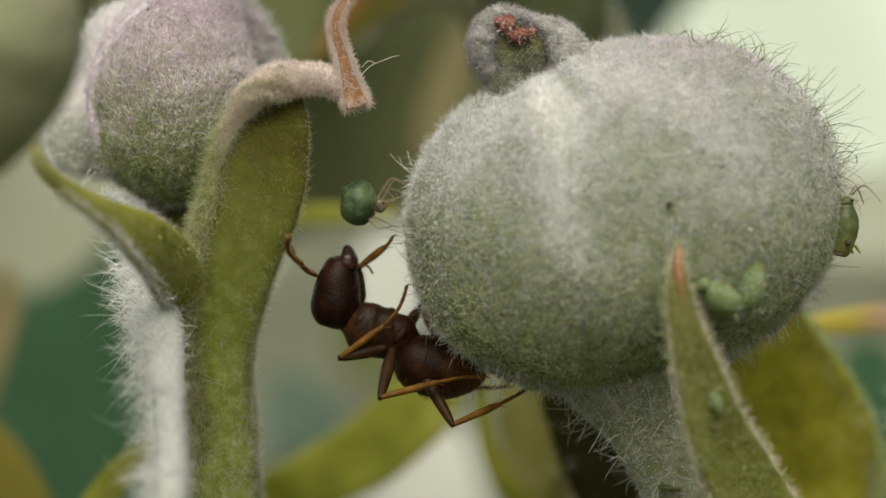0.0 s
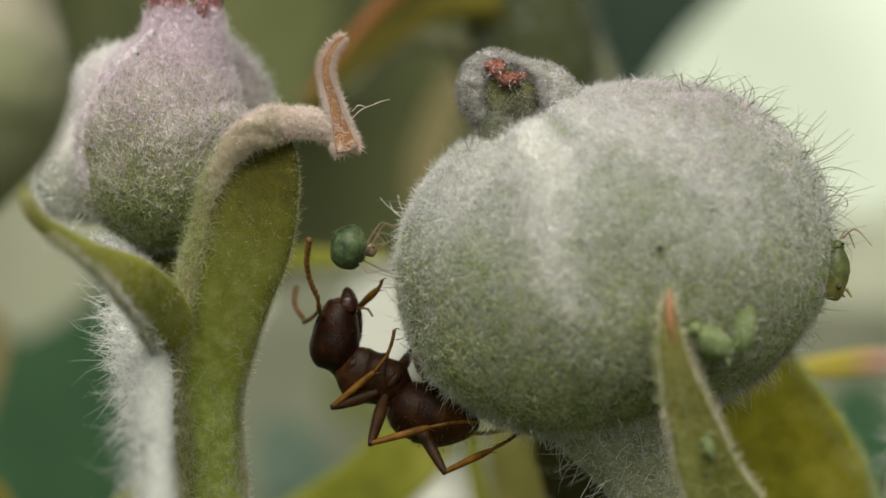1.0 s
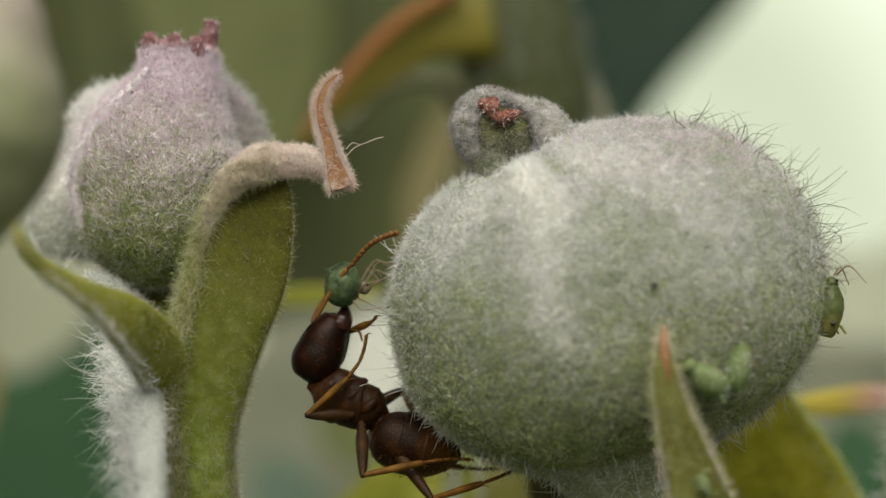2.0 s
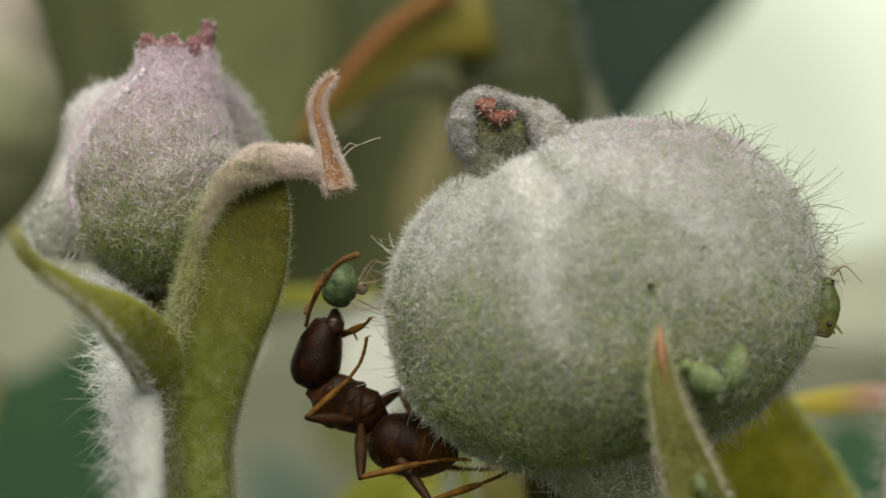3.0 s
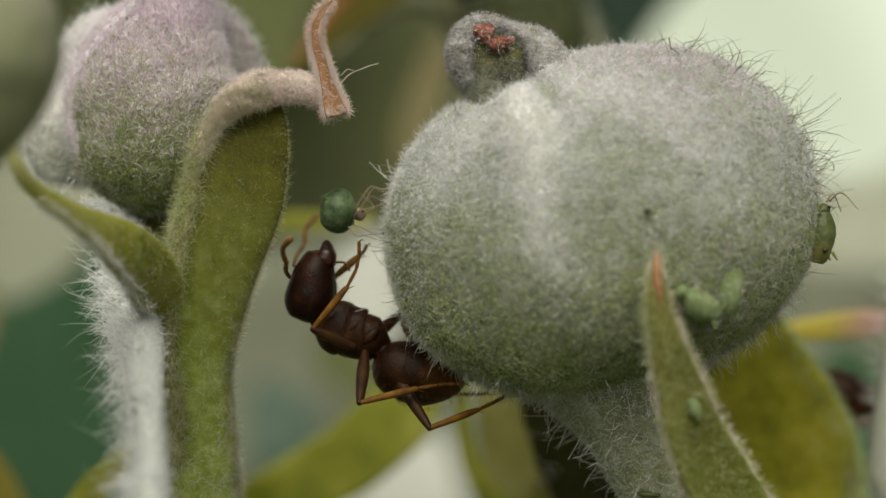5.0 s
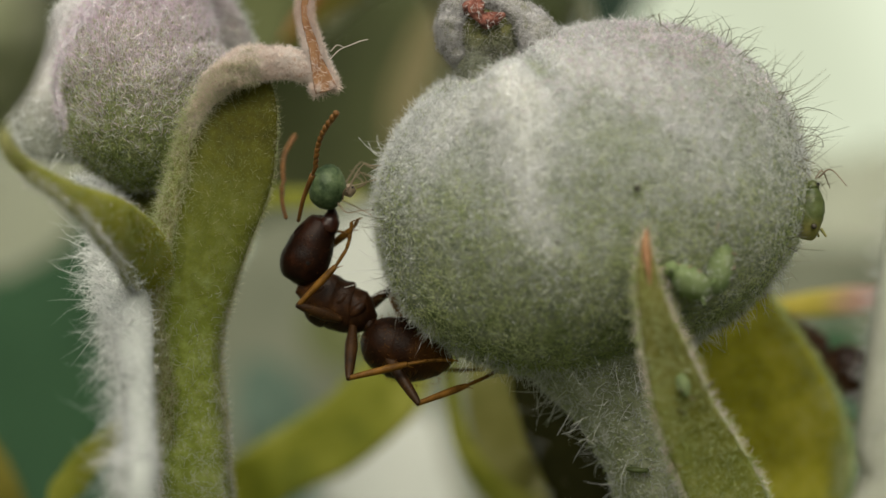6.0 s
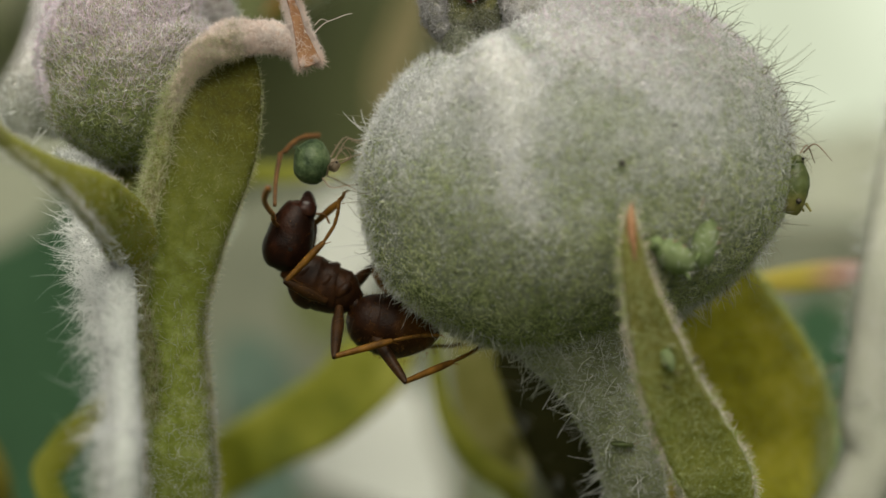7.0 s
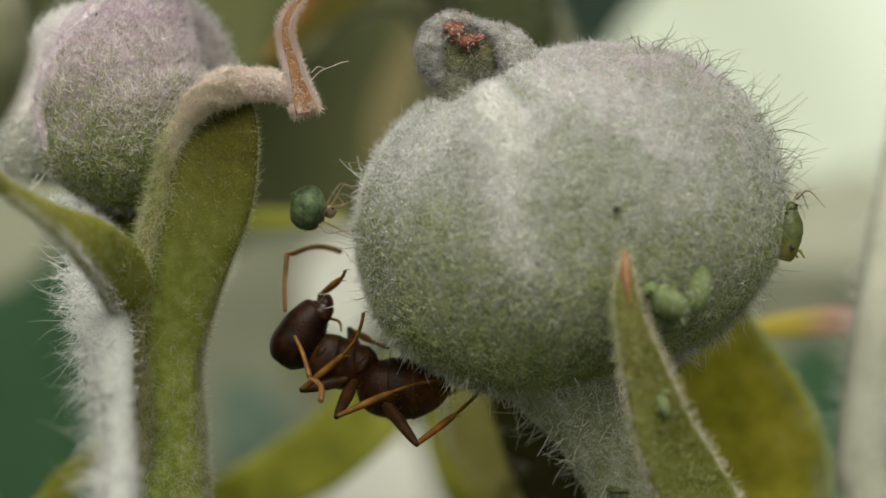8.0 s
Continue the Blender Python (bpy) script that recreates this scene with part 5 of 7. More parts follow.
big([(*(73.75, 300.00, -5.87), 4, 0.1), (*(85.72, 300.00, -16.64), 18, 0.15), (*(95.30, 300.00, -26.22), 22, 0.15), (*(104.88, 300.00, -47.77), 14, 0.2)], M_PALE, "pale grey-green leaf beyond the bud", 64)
# Added leaf whose light tone fades the bright gap into the grey-green below.
big([(*(80.07, 340.00, 14.91), 4, 0.1), (*(94.85, 340.00, 2.82), 20, 0.15), (*(106.95, 340.00, -7.93), 28, 0.15), (*(120.38, 340.00, -42.86), 18, 0.2)], M_SAGE, "light sage leaf added to fade the bright gap", 67)
big([(*(38.02, 112.00, -8.10), 1.63, 0.1), (*(38.53, 112.00, -13.20), 4.08, 0.12), (*(39.55, 112.00, -20.84), 4.08, 0.15), (*(39.55, 112.00, -43.78), 2.71, 0.2)], M_HEDGE, "deep-green leaf among stalks", 59)
big([(*(59.98, 230.00, 107.39), 7, 0.1), (*(44.45, 230.00, 69.74), 14.5, 0.15), (*(36.10, 230.00, 54.68), 12.8, 0.15), (*(29.10, 230.00, 42.45), 10.5, 0.15), (*(24.33, 230.00, 29.27), 8, 0.1), (*(21.45, 230.00, 13.27), 3, 0.1)], M_TEAL, "dark bluish leaf beside the bright gap", 60)

big([(*(-65.50, 190.00, 74.80), 20, 0.15), (*(-59.14, 190.00, 46.98), 24, 0.15), (*(-55.17, 190.00, 25.52), 18, 0.15), (*(-53.58, 190.00, 8.82), 3, 0.1)], M_KHAKI, "olive leaf behind the pink-necked bud", 66)
# Both pale leaves are added; their white stands for bright light behind the ant.
big([(*(-3.82, 136.00, 2.45), 1.5, 0.1), (*(-4.72, 136.00, -1.73), 4.5, 0.15), (*(-5.62, 136.00, -5.91), 4.0, 0.15), (*(-5.62, 136.00, -10.69), 1.5, 0.1)], M_BRIGHT_GAP, "pale leaf added for the bright gap behind the ant", 68)
big([(*(1.84, 132.00, -18.56), 0.816, 0.100), (*(0.50, 132.00, -20.60), 3.612, 0.120), (*(-1.38, 132.00, -23.81), 6.992, 0.150), (*(-3.73, 132.00, -30.24), 9.905, 0.200)], M_BRIGHT_GAP, "pale leaf added for the bright patch low behind the ant", 69)

# ---- small animals ----
def limb(rows, n=14, m=8, seed=1):
    return loft([(*p, r, r) for *p, r in rows], n, m, seed=seed)


def aphid(at, turn, size, legs, mat, label, dots=None, plump=(0.46, 0.26, 0.26)):
    """legs: knee and foot pairs in mm, where the animal holds on."""
    a = thing("aphid", at, label, "aphid", "aphids")
    t = Euler([radians(x) for x in turn]).to_matrix()
    def put(p):
        return np.array(at) + np.array(t @ Vector(p)) * size
    def egg(p, r, nu=20, nv=14):
        v, f = globe((0, 0, 0), r, None, nu, nv, lambda d: 1 + 0.025 * np.sin(9 * d[..., 0] * 2.2) + 0.032 * np.sin(5 * np.arctan2(d[..., 2], d[..., 0]) + 1) * (1 - d[..., 1] ** 2))
        return (np.array(t.to_4x4().to_3x3()) @ (v * size).T).T + put(p), f
    part("abdomen", egg((0, 0, 0), plump), mat, a)
    part("head", egg((0.42, 0, 0.0), (0.10, 0.12, 0.11) if mat is M_APHID_Y else (0.13, 0.14, 0.13), 14, 10), M_APHID_LEG if mat is M_APHID else mat, a, "pale pinkish head" if mat is M_APHID else "")
    for s in (-1, 1):
        part("cornicle", limb([(*put((-0.24, 0.18 * s, 0.16)), 0.028 * size), (*put((-0.36, 0.22 * s, 0.25)), 0.016 * size)], 6, 6), mat, a)
        part("eye", egg((0.46, 0.115 * s, 0.06), (0.026, 0.026, 0.026), 8, 6), M_EYE, a)
        part("antenna", limb([(*put((0.56, 0.08 * s, 0.06)), 0.016 * size), (*put((0.70, 0.25 * s, 0.2)), 0.012 * size), (*put((0.45, 0.5 * s, 0.42)), 0.006 * size)], 10, 5), M_APHID_LEG, a)
    for hip, knee, foot in legs:
        h = put(hip)
        part("leg", limb([(*h, 0.020 * size), (*knee, 0.012 * size), (*((np.array(knee) + foot) / 2), 0.010 * size), (*foot, 0.008 * size)], 14, 6), M_APHID_LEG, a)
        part("foot", globe(foot, (0.022 * size, 0.018 * size, 0.022 * size), None, 8, 6), M_SPECK, a, "dark foot")
    if mat is M_NYMPH and size > 0.6:
        fuzz(a, egg((0, 0, 0), plump), 36, (0.10, 0.24), 0.0036, lift=0.35, bend=1.1, seed=105, weight=lambda p, nrm: (nrm[:, 1] < 0.2) * 1.0, label="strands of wool caught on it")
    if dots:
        part("spot", egg(dots, (0.045, 0.045, 0.045), 10, 8), M_SPECK, a)
    return a


aphid((-1.49, -0.10, 0.81), (0, 8, 10), 0.92, [((0.35, -0.1, -0.1), (-0.88, -0.30, 1.18), (-0.51, -0.30, 1.18)), ((0.35, 0.1, -0.1), (-0.95, 0.20, 1.06), (-0.54, 0.20, 0.96)), ((0.3, -0.15, -0.2), (-1.14, -0.50, 0.78), (-0.57, -0.50, 0.95)), ((0.2, -0.15, -0.25), (-1.15, -0.30, 0.36), (-0.69, -0.30, 0.41)), ((0.2, 0.15, -0.25), (-1.23, 0.30, 0.57), (-0.67, 0.30, 0.29)), ((0.3, 0.15, 0), (-0.95, 0.40, 1.25), (-0.57, 0.40, 1.13))], M_APHID, "plump green aphid standing on the bud's side", plump=(0.36, 0.36, 0.44))
aphid((6.84, -0.95, 0.34), (180, -84, 0), 1.08, [((0.2, 0.2, -0.2), (6.77, -0.60, 0.67), (6.72, -0.50, 0.77)), ((0.0, 0.2, -0.25), (6.73, -0.60, 0.35), (6.69, -0.50, 0.30)), ((-0.2, 0.2, -0.2), (6.71, -0.60, 0.05), (6.61, -0.50, -0.06)), ((0.2, -0.2, -0.2), (6.90, 0.00, 0.53), (6.79, 0.00, 0.49))], M_APHID_Y, "olive-green aphid clinging to the bud", (-0.22, 0.21, 0.04), (0.46, 0.21, 0.23))
aphid((4.96, -2.50, -0.53), (0, -84, 20), 0.98, [((0.2, -0.2, -0.2), (4.81, -2.60, -0.23), (4.78, -2.40, -0.15)), ((0, -0.2, -0.2), (5.05, -2.60, -0.69), (5.22, -2.30, -0.77))], M_NYMPH, "pale green aphid nymph in the wool", None, (0.50, 0.25, 0.24))
aphid((4.45, -2.74, -0.79), (0, 212, 20), 0.95, [((0.2, -0.2, -0.2), (4.15, -2.80, -0.63), (4.06, -2.60, -0.50)), ((0, -0.2, -0.2), (4.27, -2.80, -0.50), (4.24, -2.60, -0.40))], M_NYMPH, "pale green aphid nymph head-up in the wool", None, (0.42, 0.27, 0.26))
aphid((4.22, -3.42, -2.35), (0, 70, 0), 0.42, [((0.2, -0.2, -0.2), (4.28, -3.40, -2.26), (4.34, -3.35, -2.22))], M_NYMPH, "tiny green aphid on the sepal")
aphid((3.93, -0.44, -4.16), (0, 5, 0), 0.42, [((0.2, -0.2, -0.2), (4.05, -0.40, -4.24), (4.12, -0.36, -4.31))], M_APHID_Y, "tiny green aphid on the stalk", None, (0.46, 0.16, 0.13))

ANT = {}


TARSUS = {"fore_near": 0.45, "fore_far": 0.3, "middle_near": -0.15}


def ant_parts(ant, keep):
    """An ant in parts about its root; the poses in the rows are in its space. Each body part lies along its own x."""
    o = ORIGIN[ant]
    def piece(key, name, geo, mat, parent=None, label=""):
        v, f = geo
        ob = part(name, (np.asarray(v) + o, f), mat, parent or ant, label)
        keep[key] = ob
        ORIGIN[ob] = o
        return ob
    skull = loft([(-0.70, 0, 0, 0.06, 0.07), (-0.66, 0, 0, 0.20, 0.22), (-0.54, 0, 0.01, 0.34, 0.36), (-0.30, 0, 0.02, 0.42, 0.44), (-0.02, 0, 0.03, 0.42, 0.42), (0.20, 0, 0.04, 0.39, 0.37), (0.38, 0, 0.02, 0.34, 0.31), (0.50, 0, -0.01, 0.28, 0.25), (0.58, 0, -0.02, 0.17, 0.15)], 50, 28, face=(0, 0, 1), wobble=0.02, seed=65)
    h = piece("head", "head", skull, M_ANT)
    for s in (-1, 1):
        piece("eye", "eye", globe((-0.24, 0.372 * s, -0.04), (0.105, 0.055, 0.095), None, 16, 12), M_EYE, h)
        piece("jaw", "mandible", loft([(0.40, 0.17 * s, -0.08, 0.14, 0.19), (0.54, 0.17 * s, -0.08, 0.14, 0.17), (0.65, 0.13 * s, -0.06, 0.11, 0.13), (0.74, 0.07 * s, -0.03, 0.07, 0.09), (0.79, 0.02 * s, -0.01, 0.03, 0.04)], 24, 14, face=(0, 0, 1), wobble=0.08, seed=64), M_JAW, h, "red-brown mandible")
        for k, x in enumerate((0.58, 0.65, 0.72)):
            piece("tooth", "tooth", limb([(x, (0.05 - 0.01 * k) * s, -0.05, 0.035), (x + 0.06, 0.01 * s, -0.03, 0.008)], 5, 6), M_JAW, h)
        piece("lobe", "frontal_lobe", globe((0.22, 0.15 * s, 0.30), (0.20, 0.08, 0.09), (0, 25, 0), 16, 12), M_ANT, h)
        piece("palp", "palp", limb([(0.45, 0.08 * s, -0.22, 0.022), (0.50, 0.12 * s, -0.42, 0.018), (0.38, 0.13 * s, -0.55, 0.012)], 10, 6), M_LEG, h)
    piece("lip", "clypeus", globe((0.46, 0, 0.05), (0.15, 0.22, 0.16), (0, 20, 0), 18, 12), M_JAW, h)
    meso = loft([(0.80, 0, 0.04, 0.10, 0.11), (0.68, 0, 0.03, 0.15, 0.18), (0.56, 0, 0.02, 0.27, 0.33), (0.40, 0, 0.01, 0.36, 0.46), (0.20, 0, 0.0, 0.38, 0.50), (0.08, 0, -0.01, 0.35, 0.46), (-0.04, 0, -0.01, 0.35, 0.47), (-0.18, 0, -0.02, 0.33, 0.44), (-0.26, 0, -0.04, 0.30, 0.39), (-0.38, 0, -0.04, 0.30, 0.40), (-0.52, 0, -0.05, 0.24, 0.32), (-0.63, 0, -0.06, 0.13, 0.17), (-0.70, 0, -0.06, 0.07, 0.09)], 80, 30, face=(0, 0, 1), wobble=0.04, seed=63)
    t = piece("mesosoma", "thorax", meso, M_THORAX)
    piece("scale", "petiole", loft([(-0.52, 0, -0.04, 0.12, 0.12), (-0.66, 0, 0.06, 0.16, 0.20), (-0.80, 0, -0.02, 0.10, 0.10)], 14, 12), M_THORAX, t)
    for x, r in ((0.42, 0.12), (0.02, 0.11), (-0.34, 0.11)):
        for s in (-1, 1):
            piece("hip", "coxa", globe((x, 0.235 * s, -0.10), (r, 0.12, 0.20), (0, 20, 0), 14, 10), M_THORAX, t)
    belly, skin = loft([(-0.90, 0, 0, 0.08, 0.08), (-0.80, 0, 0, 0.28, 0.28), (-0.58, 0, 0, 0.46, 0.46), (-0.22, 0, 0, 0.55, 0.55), (0.15, 0, 0, 0.55, 0.55), (0.48, 0, 0, 0.45, 0.45), (0.74, 0, 0, 0.28, 0.28), (0.92, 0, 0, 0.06, 0.06)], 110, 36, face=(0, 0, 1), wobble=0.012, seed=66)
    belly[:, 1:] *= (0.985 + 0.045 * ((0.42 - belly[:, :1] * 2.1) % 1.0) ** 3)
    belly[:, 0] = belly[:, 0] * 0.92 - 0.05
    g = piece("gaster", "gaster", (belly, skin), M_GASTER)
    down = hairs((globe((0, 0, 0), (0.93, 0.60, 0.60), None, 24, 18)), 500, (0.05, 0.13), 0.003, lift=0.45, bend=0.3, seed=61)
    v, f = down
    fz = part("fuzz", (v + o, f), M_LEG, g, kind="stuff")
    down = hairs((globe((-0.06, 0, 0), (0.58, 0.40, 0.38), None, 24, 18)), 220, (0.06, 0.13), 0.003, lift=0.6, bend=0.3, seed=62)
    fz = part("fuzz", (down[0] + o, down[1]), M_LEG, h, kind="stuff")
    for side in ("far", "near"):
        s = piece("antenna_" + side, "antenna", limb([(0, 0, 0, 0.035), (0.5, 0, 0.03, 0.040), (1.05, 0, 0, 0.048)], 14, 8), M_FLAG)
        beads = [(0, 0, 0, 0.028), (0.10, 0, 0, 0.034)]
        for k in range(11):
            x, z = 0.12 + 0.12 * k, 0.10 * math.sin(k / 10 * 3.1)
            beads += [(x, 0, z, 0.036), (x + 0.05, 0, z, 0.042 + 0.001 * k), (x + 0.10, 0, z, 0.041 + 0.001 * k)]
        beads += [(1.45, 0, 0, 0.012)]
        piece("antenna_" + side + "_tip", "flagellum", limb(beads, 110, 8), M_FLAG, s, "beaded amber flagellum")
    for name, l1, l2 in (("fore_near", 0.78, 1.69), ("fore_far", 0.7, 0.85), ("middle_near", 1.14, 1.88), ("middle_far", 0.8, 0.8), ("hind_near", 1.4, 1.77), ("hind_far", 1.25, 1.35)):
        fe = piece(name, "leg", loft([(-0.06, 0, 0, 0.07, 0.07), (0.10, 0, 0, 0.085, 0.075), (l1 * 0.35, 0, 0, 0.115, 0.085), (l1 * 0.8, 0, 0, 0.085, 0.07), (l1 * 0.96, 0, 0, 0.060, 0.055), (l1 + 0.03, 0, 0, 0.045, 0.045)], 20, 10), M_FEMUR)
        ti, up = l2 * (0.75 if name == "fore_far" else 0.56), TARSUS.get(name, 0.12)
        tips = [(ti + (l2 - ti) * u, up * (l2 - ti) * u * u) for u in (0, 0.45, 0.63, 0.78, 0.9, 1.0)]
        toes = [limb([(xa, 0, za, 0.026), ((xa + xb) / 2, 0, (za + zb) / 2, 0.033), (xb, 0, zb, 0.029)], 7, 6) for (xa, za), (xb, zb) in zip(tips[:-1], tips[1:])]
        claws = [limb([(tips[-1][0], 0, tips[-1][1], 0.014), (tips[-1][0] + 0.05, 0.03 * k, tips[-1][1] - 0.01, 0.010), (tips[-1][0] + 0.07, 0.05 * k, tips[-1][1] - 0.05, 0.004)], 6, 5) for k in (-1, 1)]
        spur = limb([(ti - 0.02, 0, -0.02, 0.014), (ti + 0.10, 0, -0.09, 0.004)], 5, 5)
        shin = join(limb([(0, 0, 0, 0.045), (ti * 0.3, 0, 0, 0.056), (ti * 0.7, 0, 0, 0.066), (ti * 0.95, 0, 0, 0.050), (ti, 0, 0, 0.040)], 18, 10), *toes, *claws, spur)
        down = hairs(loft([(0.05, 0, 0, 0.10, 0.08), (l1 * 0.5, 0, 0, 0.11, 0.08), (l1, 0, 0, 0.06, 0.05)], 12, 8), 70, (0.05, 0.11), 0.0024, lift=0.4, bend=0.3, seed=109, pull=(1.5, 0, 0))
        part("fuzz", (down[0] + o, down[1]), M_LEG, fe, kind="stuff")
        piece(name + "_shin", "shin", shin, M_LEG, fe, "amber shin and foot")


ant = thing("ant", (-0.35, 0.12, -1.90), "dark-brown ant with amber legs reaching up to an aphid", "ant", "ants")
ant_parts(ant, ANT)

SECOND = {}
other = thing("ant", (8.74, 6.50, -2.46), "second dark-brown ant walking behind the broad sepal", "ant", "ants")
ant_parts(other, SECOND)
SECOND["head"].matrix_basis = pose(-0.0011, 0, 0.0006, 0, -140, 0)
SECOND["mesosoma"].matrix_basis = pose(-0.0004, 0, 0.0001, 180, -30, 180)
SECOND["gaster"].matrix_basis = pose(0.0009, 0, -0.0006, 0, 32, 0)
for k, (name, x, a, b) in enumerate((("fore_near", -0.0008, 120, -60), ("fore_far", -0.0008, 100, -60), ("middle_near", -0.0004, 85, -60), ("middle_far", -0.0004, 70, -60), ("hind_near", -0.0001, 50, -60), ("hind_far", -0.0001, 40, -60))):
    near = -1 if name.endswith("near") else 1
    SECOND[name].matrix_basis = pose(x, 0.0002 * near, 0, 0, a, 20 * near)
    SECOND[name + "_shin"].matrix_basis = pose({"fore_near": 0.78, "fore_far": 0.7, "middle_near": 1.14, "middle_far": 0.8, "hind_near": 1.4, "hind_far": 1.25}[name] * MM, 0, 0, 0, b, 0)
for side, s in (("far", 1), ("near", -1)):
    SECOND["antenna_" + side].matrix_basis = pose(-0.0013, 0.0002 * s, 0.0011, 0, -150, 25 * s)
    SECOND["antenna_" + side + "_tip"].matrix_basis = pose(0.00105, 0, 0, 0, 50, 0)


def motions():
    walk(ANT['head'], [
        (0, pose(-0.001498, -0.000000, 0.001177, -0.0, -80.3, 0.0)),
        (0.6, pose(-0.001465, -0.000000, 0.001062, -0.0, -80.7, 0.0)),
        (1, pose(-0.001336, -0.000000, 0.001216, -0.0, -79.1, 0.0)),
        (1.5, pose(-0.001465, -0.000000, 0.001429, -0.0, -67.5, 0.0)),
        (2, pose(-0.001469, -0.000000, 0.001637, -0.0, -62.4, 0.0)),
        (3.5, pose(-0.001513, -0.000000, 0.001512, -0.0, -75.8, 0.0)),
        (4, pose(-0.001627, -0.000000, 0.001636, -0.0, -75.5, 0.0)),
        (4.5, pose(-0.001647, -0.000000, 0.001708, -0.0, -70.6, 0.0)),
        (5, pose(-0.001573, -0.000000, 0.001423, -0.0, -74.6, 0.0)),
        (6.5, pose(-0.001398, -0.000000, 0.001705, -0.0, -60.0, 0.0)),
        (7, pose(-0.001489, -0.000000, 0.001445, -0.0, -70.7, 0.0)),
        (7.5, pose(-0.001371, -0.000000, 0.000966, -0.0, -72.7, 0.0)),
        (8, pose(-0.001226, -0.000000, 0.000500, -0.0, -57.2, 0.0)),
    ])
    walk(ANT['mesosoma'], [
        (0, pose(-0.000745, -0.000000, 0.000403, -180.0, -18.8, 180.0)),
        (0.6, pose(-0.000708, -0.000000, 0.000254, -180.0, -16.3, 180.0)),
        (1, pose(-0.000707, -0.000000, 0.000396, -180.0, -20.5, 180.0)),
        (1.5, pose(-0.000912, -0.000000, 0.000586, -180.0, -25.4, 180.0)),
        (2, pose(-0.001020, -0.000000, 0.000655, -180.0, -27.9, 180.0)),
        (3.5, pose(-0.000969, -0.000000, 0.000553, -180.0, -24.6, 180.0)),
        (4, pose(-0.001031, -0.000000, 0.000669, -180.0, -25.4, 180.0)),
        (4.5, pose(-0.001071, -0.000000, 0.000713, -180.0, -26.7, 180.0)),
        (5, pose(-0.000912, -0.000000, 0.000556, -180.0, -24.9, 180.0)),
        (6.5, pose(-0.000973, -0.000000, 0.000628, -180.0, -27.9, 180.0)),
        (7, pose(-0.000942, -0.000000, 0.000505, -180.0, -24.4, 180.0)),
        (7.5, pose(-0.000756, -0.000000, 0.000068, -180.0, -22.8, 180.0)),
        (8, pose(-0.000528, -0.000000, -0.000066, -180.0, -18.2, 180.0)),
    ])
    walk(ANT['gaster'], [
        (0, pose(0.000326, -0.000000, -0.000214, -0.0, 12.5, 0.0)),
        (0.6, pose(0.000376, -0.000000, -0.000309, -0.0, 10.3, 0.0)),
        (1, pose(0.000377, -0.000000, -0.000254, -0.0, 13.3, 0.0)),
        (1.5, pose(0.000268, -0.000000, -0.000144, -0.0, 13.1, 0.0)),
        (2, pose(0.000159, -0.000000, -0.000124, -0.0, 14.4, 0.0)),
        (3.5, pose(0.000177, -0.000000, -0.000139, -0.0, 12.0, 0.0)),
        (4, pose(0.000109, -0.000000, -0.000094, -0.0, 15.8, 0.0)),
        (4.5, pose(0.000188, -0.000000, -0.000082, -0.0, 14.5, 0.0)),
        (5, pose(0.000310, -0.000000, -0.000191, -0.0, 13.7, 0.0)),
        (6.5, pose(0.000285, -0.000000, -0.000196, -0.0, 15.0, 0.0)),
        (7, pose(0.000313, -0.000000, -0.000214, -0.0, 11.5, 0.0)),
        (7.5, pose(0.000456, -0.000000, -0.000439, -0.0, 1.2, 0.0)),
        (8, pose(0.000580, -0.000000, -0.000508, -0.0, 1.2, 0.0)),
    ])
